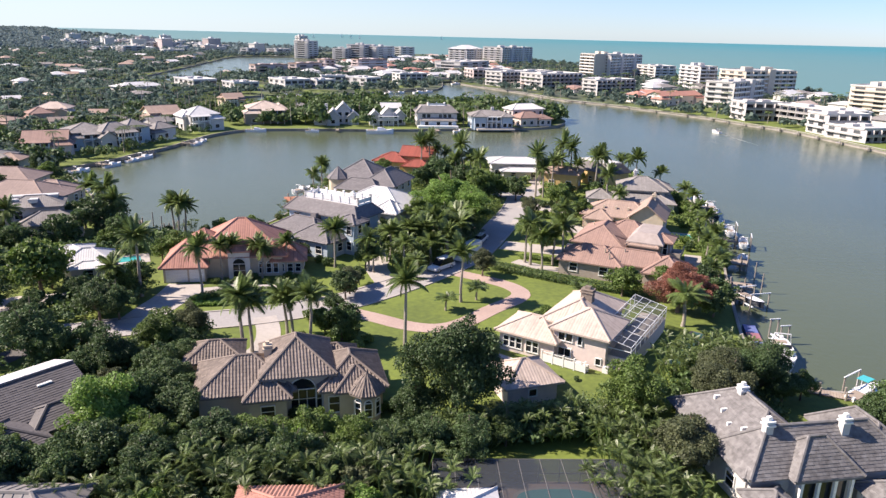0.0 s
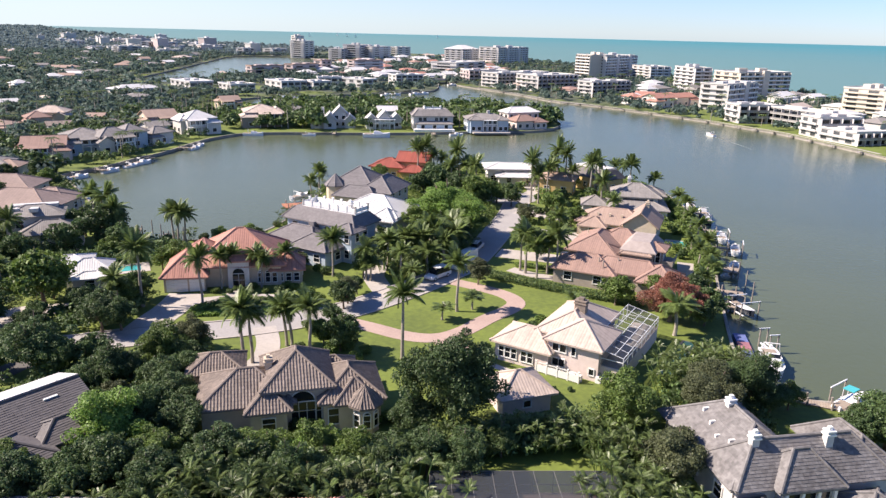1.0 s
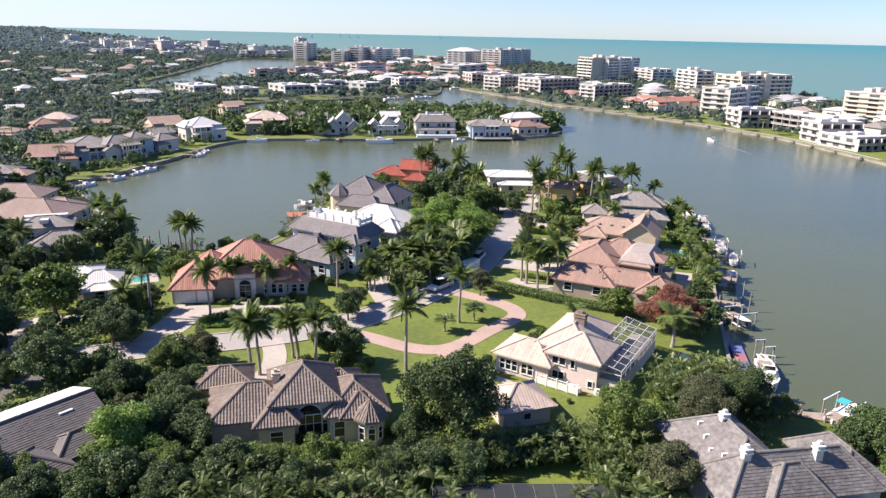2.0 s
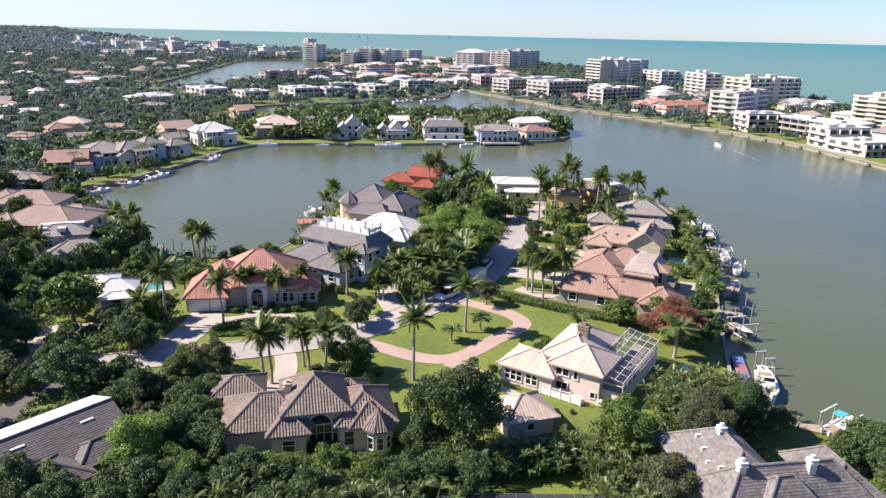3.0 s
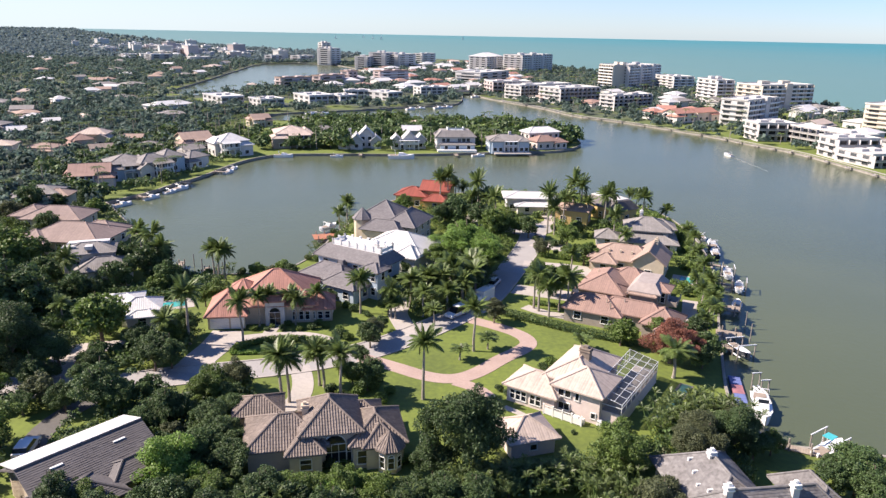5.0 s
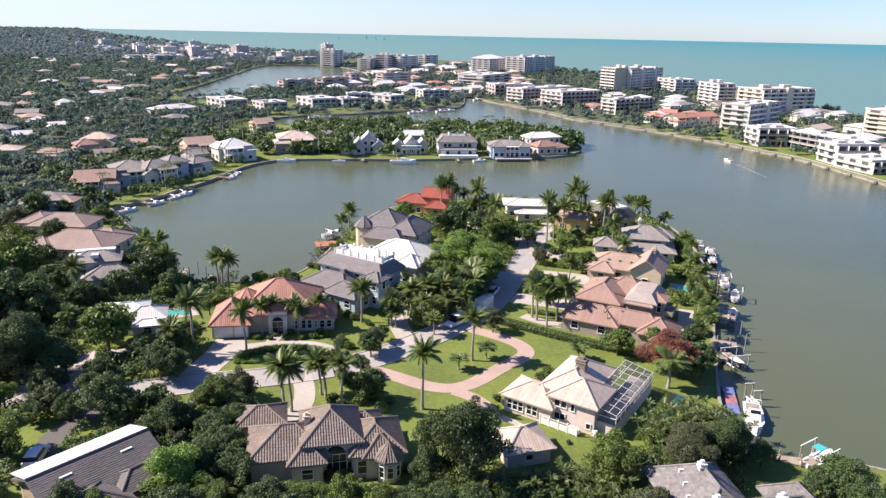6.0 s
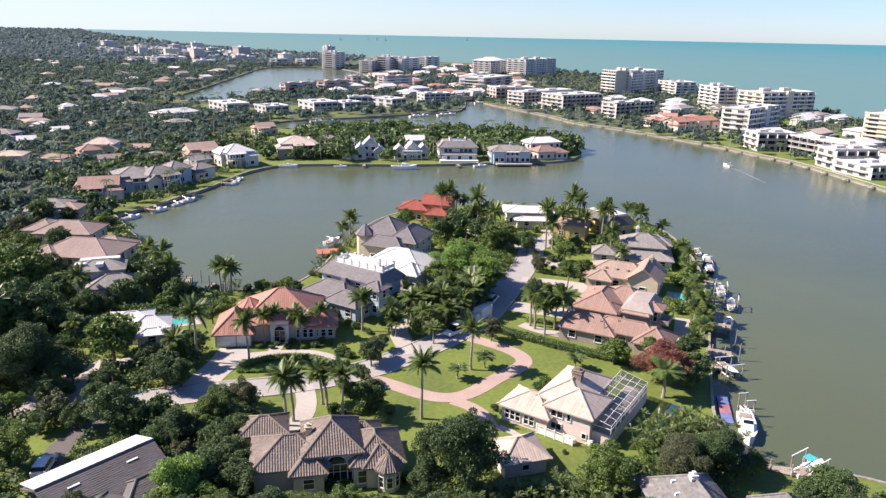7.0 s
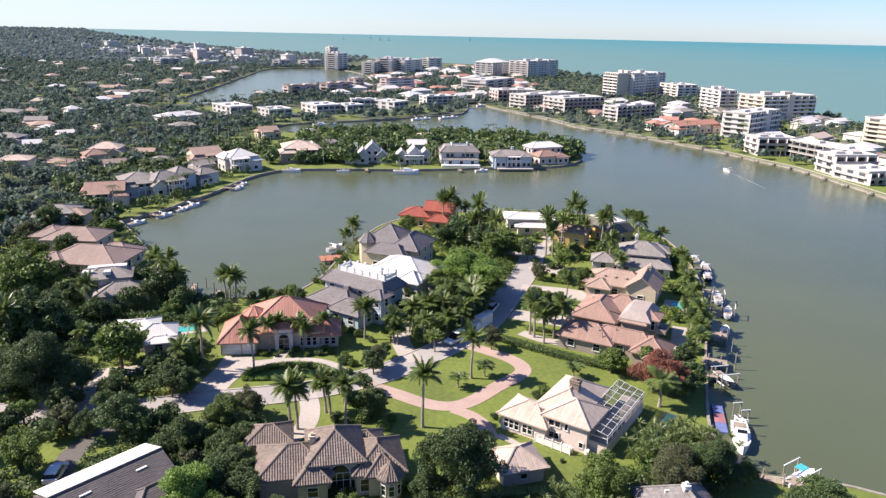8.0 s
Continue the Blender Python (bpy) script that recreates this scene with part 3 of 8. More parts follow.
ways = []
land_sheet()
water_sheets()
STREET = [(-95, 80), (-64, 83.5), (-52, 85), (-43, 89), (-33, 91.5), (-24, 94.5), (-15, 99.5), (-8, 106.5), (-1, 115), (5, 124), (8.5, 134), (12.5, 147), (17, 162), (19.5, 176)]
strip("road", "asphalt", STREET, 6.0, 0.03, "sun-bleached grey residential street", "road", kerb=True)
turning = Geo().prism([(18 + 7 * math.cos(a * math.tau / 28), 180 + 7 * math.sin(a * math.tau / 28)) for a in range(28)], -0.2, 0.036)
tagged(part("road_end", turning, "asphalt", None, "grey asphalt turning circle"), category="road", kind="structure")
for name, mat_name, line, width, z, label in (
    ("driveway", "paver", [(-15.5, 97.2), (-9.5, 94.2), (-4.5, 91.2), (0, 90.6), (3.6, 93.2), (7.4, 98.4), (11.2, 102.2), (12.8, 105.2), (11.4, 108.6), (7.5, 111.6), (2.5, 114.5)], 3.0, 0.05, "pink paver driveway loop round a lawn"),
    ("driveway", "paver", [(0, 90), (3, 88.4), (5.2, 85.5), (6.2, 81.5)], 2.4, 0.056, "pink paver spur leading to the cream house"),
    ("driveway", "concrete", [(-40.5, 106), (-40.5, 100), (-41.5, 95), (-42, 90)], 5.6, 0.05, "pale concrete driveway before the garage doors"),
    ("driveway", "concrete", [(-39, 102.5), (-33, 104.6), (-27, 105.6), (-22.5, 104), (-19.5, 100.5), (-17, 98.2)], 2.6, 0.056, "curving pale concrete driveway"),
    ("driveway", "concrete", [(-8, 106.5), (-10.2, 112), (-12, 118), (-10, 125)], 3.8, 0.05, "pale driveway under palms"),
) + (
    ("driveway", "concrete", [(-25, 93.5), (-23, 88), (-22.5, 83), (-24.5, 79)], 3.2, 0.05, "pinkish concrete driveway beside the brown house"),
    ("driveway", "concrete", [(11.5, 132), (16, 130.5), (21.5, 129), (25, 127)], 5.6, 0.05, "pale driveway by the tan house"),
    ("driveway", "concrete", [(14.5, 148), (20, 147), (25.5, 146), (30, 144)], 6.5, 0.05, "pale driveway by the peach house"),
) + (
    ("driveway", "concrete", [(18.5, 166), (24, 163), (29, 160.5), (33, 161)], 6.0, 0.05, "pale driveway by the grey house"),
    ("driveway", "concrete", [(14, 178), (8, 176), (4.5, 184), (1, 192)], 3.4, 0.05, "pale curved driveway under trees"),
    ("driveway", "concrete", [(23, 184), (26, 190), (24, 197)], 3.4, 0.05, "pale driveway at the end of the street"),
    ("driveway", "concrete", [(13, 122), (16.5, 119), (20.5, 117.5)], 2.6, 0.05, "pale walk by a clipped hedge"),
    ("driveway", "concrete", [(-60, 85), (-63, 92), (-64, 97), (-56, 99)], 4.2, 0.05, "shaded concrete driveway"),
    ("driveway", "driveway_dark", [(-50, 85), (-54.5, 76), (-54, 68), (-50, 62)], 3.4, 0.05, "dark asphalt driveway"),
    ("walkway", "concrete", [(7.2, 82.8), (10.5, 80.2), (11.5, 77), (10.5, 74.5)], 1.1, 0.05, "narrow concrete garden path"),
    ("walkway", "concrete", [(-33.2, 105), (-33, 108.6)], 2.2, 0.06, "front walk to an arched entry"),
):
    strip(name, mat_name, line, width, z, label, name)
strip("walkway", "concrete", [(40.2, 106.5), (42.2, 113), (44.6, 120), (47.0, 128)], 3.0, 0.05, "pale waterside patio behind the tan houses", "walkway")
for x, y, r in ((50.0, 140.5, 3.6), (-57.5, 72.5, 3.0), (-62, 71, 3.2), (-51.4, 77, 1.6), (-63.5, 94.5, 2.2), (-41.5, 83.6, 2.4), (-38.5, 84.5, 1.8),  (12, 59.5, 2.2), (8.5, 58.6, 1.8), (15, 59.8, 1.6), (-68, 100, 3.5), (-58.5, 95.5, 2.0)):
    ways.append((np.array([(x, y)]), r))
bank_path = np.array(BARRIER_BAY[1:11]) + [3.0, 2.2]
strip("promenade", "concrete", [tuple(q) for q in bank_path], 1.4, 0.05, "pale walkway along the far bay shore", "walkway")


# ---- roofs ----
def clip_span(poly, e, s, o, at):
    """Where a line along s, at offset at along e, lies inside a flat outline."""
    hits = []
    pts = [((p - o).dot(e), (p - o).dot(s)) for p in poly]
    for (a, b), (c, d) in zip(pts, pts[1:] + pts[:1]):
        if (a - at) * (c - at) < 0:
            hits.append(b + (d - b) * (at - a) / (c - a))
    return (min(hits), max(hits)) if len(hits) >= 2 else None


def roof_relief(g, poly, style, rnd):
    """Lays tiles or courses on one roof plane."""
    n = (poly[1] - poly[0]).cross(poly[2] - poly[0]).normalized()
    if n.z < 0:
        n = -n
    s = (Vector((0, 0, -1)) + n * n.z)
    if s.length < 1e-3:
        return
    s.normalize()
    e, o = n.cross(s), poly[0]
    if style in ("barrel", "rib", "seam"):
        step = {"barrel": 0.34, "rib": 0.36, "seam": 0.75}[style]
        wide = {"barrel": 0.12, "rib": 0.12, "seam": 0.05}[style]
        tall = {"barrel": 0.062, "rib": 0.022, "seam": 0.06}[style]
        us = [(p - o).dot(e) for p in poly]
        u = min(us) + step / 2
        while u < max(us):
            span = clip_span(poly, e, s, o, u)
            if span:
                a, b = span
                seg = 0.45 if style == "barrel" else 99.0
                k = max(1, round((b - a) / seg))
                for i in range(k):
                    t0, t1 = a + (b - a) * i / k, a + (b - a) * (i + 1) / k
                    lift = 0.03 if style == "barrel" else 0.0
                    j = rnd.uniform(-0.012, 0.012) if style == "barrel" else 0
                    top, low = o + e * (u + j) + s * t0, o + e * (u + j) + s * t1 + n * lift
                    g.add([top - e * wide, top + n * tall, top + e * wide, low - e * wide, low + n * tall, low + e * wide], [(0, 3, 4, 1), (1, 4, 5, 2), (3, 5, 4)])
            u += step
    else:
        step = {"shingle": 0.3, "course": 0.5}[style]
        vs = [(p - o).dot(s) for p in poly]
        v = min(vs) + step / 2
        while v < max(vs):
            span = clip_span(poly, s, e, o, v)
            if span:
                a, b = span
                k = max(1, round((b - a) / (0.6 if style == "shingle" else 2.4)))
                for i in range(k):
                    t0, t1 = a + (b - a) * i / k, a + (b - a) * (i + 0.97) / k
                    up, j = s * (v - step / 2), rnd.uniform(0.018, 0.045)
                    dn = s * (v + step / 2) + n * j
                    dn0 = s * (v + step / 2)
                    g.add([o + e * t0 + up, o + e * t1 + up, o + e * t1 + dn, o + e * t0 + dn, o + e * t1 + dn0, o + e * t0 + dn0], [(0, 3, 2, 1), (3, 5, 4, 2)])
            v += step


def roof_planes(w, d, eave, rise, kind, cut=0.45):
    """The corner points of each plane of a roof over a w by d plan."""
    turn = d > w
    if turn:
        w, d = d, w
    hw, hd = w / 2, d / 2
    V = lambda x, y, z: Vector((-y, x, z)) if turn else Vector((x, y, z))
    A, B, C, D = V(-hw, -hd, eave), V(hw, -hd, eave), V(hw, hd, eave), V(-hw, hd, eave)
    if kind == "hip":
        r = max(hw - hd, 0.05)
        P, Q = V(-r, 0, eave + rise), V(r, 0, eave + rise)
        return [[A, B, Q, P], [C, D, P, Q], [D, A, P], [B, C, Q]], [(P, Q), (A, P), (D, P), (B, Q), (C, Q)]
    if kind == "gable":
        P, Q = V(-hw, 0, eave + rise), V(hw, 0, eave + rise)
        return [[A, B, Q, P], [C, D, P, Q]], [(P, Q)]
    c = hd * cut
    a, b, e, f = V(-hw + c, -hd + c, eave + rise), V(hw - c, -hd + c, eave + rise), V(hw - c, hd - c, eave + rise), V(-hw + c, hd - c, eave + rise)
    return [[A, B, b, a], [B, C, e, b], [C, D, f, e], [D, A, a, f], [a, b, e, f]], [(A, a), (B, b), (C, e), (D, f)]


def roof(house, x, y, w, d, eave, rise, kind, material, style, over=0.6, rnd=random):
    planes, ridges = roof_planes(w + 2 * over, d + 2 * over, eave, rise, kind)
    g = Geo()
    m = pose(x, y, 0)
    for poly in planes:
        k = len(poly)
        n = (poly[1] - poly[0]).cross(poly[2] - poly[0])
        if n.z < 0:
            poly = poly[::-1]
        low = [p - Vector((0, 0, 0.22)) for p in poly]
        g.add(poly + low, [tuple(range(k)), tuple(range(k, 2 * k))[::-1]] + [(i, k + i, k + (i + 1) % k, (i + 1) % k) for i in range(k)])
    ob = part("roof", g, material, house, m=m)
    if style:
        g = Geo()
        for poly in planes:
            roof_relief(g, poly, style, rnd)
        if style not in ("barrel", "shingle"):
            for a, b in ridges:
                g.tube([a, b], (0.16, 0.16), 5)
        if g.v:
            tagged(part("roof_tiles", g, material, ob), kind="stuff")
        if style in ("barrel", "shingle"):
            for a, b in ridges:
                if (b - a).length > 0.3:
                    up = Vector((0, 0, 0.03))
                    part("ridge_cap", Geo().tube([a + up, b + up], (0.15, 0.15), 6), material, ob)
    return ob


def tower_roof(house, x, y, r, z, rise, material, style, sides=8, over=0.5):
    """A tapering roof on a many-sided plan."""
    g, t = Geo(), Geo()
    ring = [Vector(((r + over) * math.cos((k + 0.5) * math.tau / sides), (r + over) * math.sin((k + 0.5) * math.tau / sides), z)) for k in range(sides)]
    top = Vector((0, 0, z + rise))
    g.add(ring + [top] + [p - Vector((0, 0, 0.2)) for p in ring], [(i, (i + 1) % sides, sides) for i in range(sides)] + [(i, sides + 1 + i, sides + 1 + (i + 1) % sides, (i + 1) % sides) for i in range(sides)] + [tuple(range(sides + 1, 2 * sides + 1))[::-1]])
    ob = part("roof", g, material, house, m=pose(x, y, 0))
    for i in range(sides):
        roof_relief(t, [ring[i], ring[(i + 1) % sides], top], style, random)
        t.tube([ring[i], top], (0.12, 0.06), 5)
    tagged(part("roof_tiles", t, material, ob), kind="stuff")
    return ob


# ---- windows and doors ----
window_shapes = {}


def window_shape(w, h, style):
    key = (round(w, 1), round(h, 1), style)
    if key not in window_shapes:
        w, h = key[:2]
        fr, pane = Geo(), Geo()
        b = 0.09
        for x0, x1, z0, z1 in ((-w / 2 - b, -w / 2, 0, h), (w / 2, w / 2 + b, 0, h), (-w / 2 - b, w / 2 + b, h, h + b), (-w / 2 - b - 0.05, w / 2 + b + 0.05, -0.12, 0)):
            fr.box(x0, x1, -0.14, 0.0, z0, z1)
        if style != "plain":
            cols = max(1, round(w / 0.9))
            for i in range(1, cols):
                fr.box(-w / 2 + w * i / cols - 0.03, -w / 2 + w * i / cols + 0.03, -0.08, 0, 0, h)
            if h > 1.1:
                fr.box(-w / 2, w / 2, -0.08, 0, h * 0.55 - 0.03, h * 0.55 + 0.03)
        if style == "arch":
            k = 10
            arc = [(w / 2 * math.cos(i * math.pi / k), h + w / 2 * math.sin(i * math.pi / k)) for i in range(k + 1)]
            arc2 = [((w / 2 + b) * math.cos(i * math.pi / k), h + (w / 2 + b) * math.sin(i * math.pi / k)) for i in range(k + 1)]
            for i in range(k):
                (a0, c0), (a1, c1), (e0, g0), (e1, g1) = arc[i], arc[i + 1], arc2[i], arc2[i + 1]
                fr.add([(a0, -0.14, c0), (e0, -0.14, g0), (e1, -0.14, g1), (a1, -0.14, c1), (a0, 0, c0), (e0, 0, g0), (e1, 0, g1), (a1, 0, c1)], [(0, 1, 2, 3), (1, 5, 6, 2), (0, 3, 7, 4)])
            pane.add([(x, -0.03, z) for x, z in arc], [tuple(range(k + 1))[::-1]])
        pane.box(-w / 2, w / 2, -0.035, -0.01, 0, h)
        window_shapes[key] = (fr.mesh("window"), pane.mesh("pane"))
    return window_shapes[key]


plain_windows = {}


def far_window(house, m, w, h, frame_mat, glazing="glass"):
    """A window of a distant building: frame and glass in one piece."""
    key = (round(w, 1), round(h, 1), frame_mat, glazing)
    if key not in plain_windows:
        w, h = key[:2]
        g = Geo().box(-w / 2, w / 2, -0.05, 0.0, 0, h)
        glass = len(g.f)
        g.box(-w / 2 - 0.12, -w / 2, -0.16, 0, -0.1, h + 0.1).box(w / 2, w / 2 + 0.12, -0.16, 0, -0.1, h + 0.1).box(-w / 2, w / 2, -0.16, 0, h, h + 0.12).box(-w / 2, w / 2, -0.2, 0, -0.12, 0)
        me = g.mesh("window")
        me.materials.append(M[glazing])
        me.materials.append(M[frame_mat])
        for i, f in enumerate(me.polygons):
            f.material_index = 0 if i < glass else 1
        plain_windows[key] = me
    return part("window", plain_windows[key], frame_mat, house, m=m)


def window(house, m, w, h, style="bars", frame_mat="trim"):
    if style == "plain":
        return far_window(house, m, w, h, frame_mat)
    fr, pane = window_shape(w, h, style)
    ob = part("window", fr, frame_mat, house, m=m)
    part("pane", pane, "glass", ob)
    return ob


def side_pose(x, y, w, d, side, u, z):
    """The pose of something on a wall of a w by d block: its own -y points outward."""
    return {"f": pose(x + u, y - d / 2, z), "b": pose(x - u, y + d / 2, z, 0, 0, 180),
            "l": pose(x - w / 2, y - u, z, 0, 0, -90), "r": pose(x + w / 2, y + u, z, 0, 0, 90)}[side]


footprints = []


def wing(house, x, y, w, d, eave, rise, walls, tiles, style="rib", kind="hip", over=0.6, windows="flr", z0=0.0, every=3.4, size=(1.3, 1.4, "bars")):
    """One block of a house with its walls, roof and windows on the sides named."""
    g = Geo().box(x - w / 2, x + w / 2, y - d / 2, y + d / 2, z0 - (0.4 if z0 == 0 else 0), eave - 0.02)
    if kind == "gable":
        t = d > w
        hw, hd = w / 2, d / 2
        for s in (-1, 1):
            tri = [(x - hw, y + s * (hd - 0.02), eave - 0.05), (x + hw, y + s * (hd - 0.02), eave - 0.05), (x, y + s * (hd - 0.02), eave + rise * 0.9)] if t else \
                [(x + s * (hw - 0.02), y - hd, eave - 0.05), (x + s * (hw - 0.02), y + hd, eave - 0.05), (x + s * (hw - 0.02), y, eave + rise * 0.9)]
            g.add(tri, [(0, 1, 2) if (s < 0) == t else (0, 1, 2)])
    part("wall", g, walls, house)
    roof(house, x, y, w, d, eave, rise, kind, tiles, style, over)
    m = house.matrix_basis @ Vector((x, y, 0))
    footprints.append((m.x, m.y, max(w, d) / 2 + 0.4, min(w, d) / 2 + 0.4, house.rotation_euler.z + (math.pi / 2 if d > w else 0)))
    storeys = max(1, int((eave - z0) // 2.7))
    for side in windows:
        run = w if side in "fb" else d
        n = max(1, int((run - 0.8) // every))
        for k in range(storeys):
            for i in range(n):
                window(house, side_pose(x, y, w, d, side, (i + 0.5) * run / n - run / 2, z0 + 0.9 + k * (eave - z0) / storeys), *size)


def chimney(house, x, y, z0, z1, w, d, material, cap="trim"):
    ob = part("chimney", Geo().box(-w / 2, w / 2, -d / 2, d / 2, z0, z1), material, house, m=pose(x, y, 0))
    part("chimney_cap", Geo().box(-w / 2 - 0.12, w / 2 + 0.12, -d / 2 - 0.12, d / 2 + 0.12, z1 - 0.35, z1 - 0.2).box(-w / 2 - 0.08, w / 2 + 0.08, -d / 2 - 0.08, d / 2 + 0.08, z1, z1 + 0.15).box(-w / 4, w / 4, -d / 4, d / 4, z1 + 0.15, z1 + 0.5), cap, ob)


def garage_door(house, m, w, h=2.3):
    g = Geo()
    for i in range(4):
        g.box(-w / 2, w / 2, -0.06, 0, i * h / 4 + 0.015, (i + 1) * h / 4 - 0.015)
        k = max(2, round(w / 1.1))
        for j in range(k):
            g.box(-w / 2 + (j + 0.12) * w / k, -w / 2 + (j + 0.88) * w / k, -0.09, -0.06, i * h / 4 + 0.1, (i + 1) * h / 4 - 0.1)
    part("garage_door", g, "trim", house, "white panelled garage door", m)


def house_thing(x, y, turn, label, group=""):
    return thing("house", x, y, turn, label, "house", group)


def brown_house():
    h = house_thing(-17.4, 68.8, 14, "large beige stucco house with brown barrel-tile hip roofs")
    W, R, S = "stucco_cream", "tile_brown", "barrel"
    wing(h, -3.3, 1.0, 9.2, 7.4, 3.4, 2.5, W, R, S, windows="lb")
    wing(h, -1.1, -1.8, 3.8, 4.4, 3.2, 1.8, W, R, S, windows="f")
    wing(h, 2.1, 1.4, 6.6, 7.6, 4.8, 2.8, W, R, S, windows="b", over=0.7)
    wing(h, 7.7, 0.2, 6.2, 7.6, 3.4, 2.3, W, R, S, windows="rb")
    wing(h, 8.1, -2.2, 3.8, 3.6, 3.3, 1.9, W, R, S, windows="")
    wing(h, 6.4, 4.6, 4.6, 4.0, 3.2, 1.6, W, R, S, windows="br")
    part("wall", Geo().prism([(9 + 1.5 * math.cos((k + 0.5) * math.tau / 8), -4.1 + 1.5 * math.sin((k + 0.5) * math.tau / 8)) for k in range(8)], -0.4, 3.3), W, h)
    tower_roof(h, 9, -4.1, 1.5, 3.3, 1.9, R, S)
    window(h, side_pose(2.1, 1.4, 6.6, 7.6, "f", 0.4, 0.6), 2.6, 2.4, "arch")
    for u in (1.5, 2.2):
        window(h, side_pose(2.1, 1.4, 6.6, 7.6, "f", u + 0.6, 0.5), 0.5, 2.4)
    for k in (4, 5, 6):
        a = (k + 1) * math.tau / 8
        r = 1.5 * math.cos(math.pi / 8)
        window(h, pose(9 + r * math.cos(a), -4.1 + r * math.sin(a), 0.8, 0, 0, math.degrees(a) + 90), 0.7, 1.5, "arch")
    window(h, side_pose(7.7, 0.2, 6.2, 7.6, "f", -2.0, 0.7), 1.1, 1.8)
    chimney(h, -0.9, 1.4, 4.4, 6.6, 0.8, 0.8, "stucco_cream", "stucco_cream")
    g = house_thing(-26.5, 76.4, 14, "small beige garage with a brown barrel-tile roof")
    wing(g, 0, 0, 5.8, 4.6, 2.6, 1.5, W, R, S, windows="fl")
    garage_door(g, side_pose(0, 0, 5.8, 4.6, "b", 0, 0.05), 4.6)


def screen_cage(parent, x0, x1, y0, y1, z0, z1, rise, bays, inner_low=True, frame_mat="alloy", net="screen", purlins=(0, 0.25, 0.5, 0.75, 1), thick=0.035):
    """Aluminium pool cage: posts, rafters and purlins as parts, with mesh panels between."""
    ys = np.linspace(y0, y1, bays + 1)
    t = thick
    xm = (x0 + x1) / 2
    top = lambda x: z1 + rise * (1 - abs(x - xm) / ((x1 - x0) / 2) if not inner_low else (x1 - x) / (x1 - x0))
    for y in ys:
        part("rafter", Geo().tube([(x, y, top(x)) for x in (x0, xm, x1)], (t,) * 3, 4), frame_mat, parent)
        for x in (x0, x1):
            part("post", Geo().box(x - t, x + t, y - t, y + t, z0, top(x)), frame_mat, parent)
    for x in [x0 + (x1 - x0) * u for u in purlins]:
        part("purlin", Geo().box(x - t * 0.8, x + t * 0.8, y0, y1, top(x) - t, top(x) + t), frame_mat, parent)
    for x in (x0, x1):
        part("rail", Geo().box(x - t, x + t, y0, y1, z0 + 0.9, z0 + 1.0), frame_mat, parent)
    for y in (y0, y1):
        part("rail", Geo().box(x0, x1, y - t, y + t, z0 + 0.9, z0 + 1.0), frame_mat, parent)
    for a, b in zip(ys, ys[1:]):
        part("roof_screen", Geo().add([(x, y, top(x)) for x in (x0, xm, x1) for y in (a, b)], [(0, 2, 3, 1), (2, 4, 5, 3)]), net, parent)
        part("side_screen", Geo().add([(x1, a, z0), (x1, b, z0), (x1, b, top(x1)), (x1, a, top(x1))], [(0, 1, 2, 3)]), net, parent)
    for y in (y0, y1):
        part("side_screen", Geo().add([(x0, y, z0), (x1, y, z0), (x1, y, top(x1)), (xm, y, top(xm)), (x0, y, top(x0))], [(0, 1, 2, 3, 4)]), net, parent)


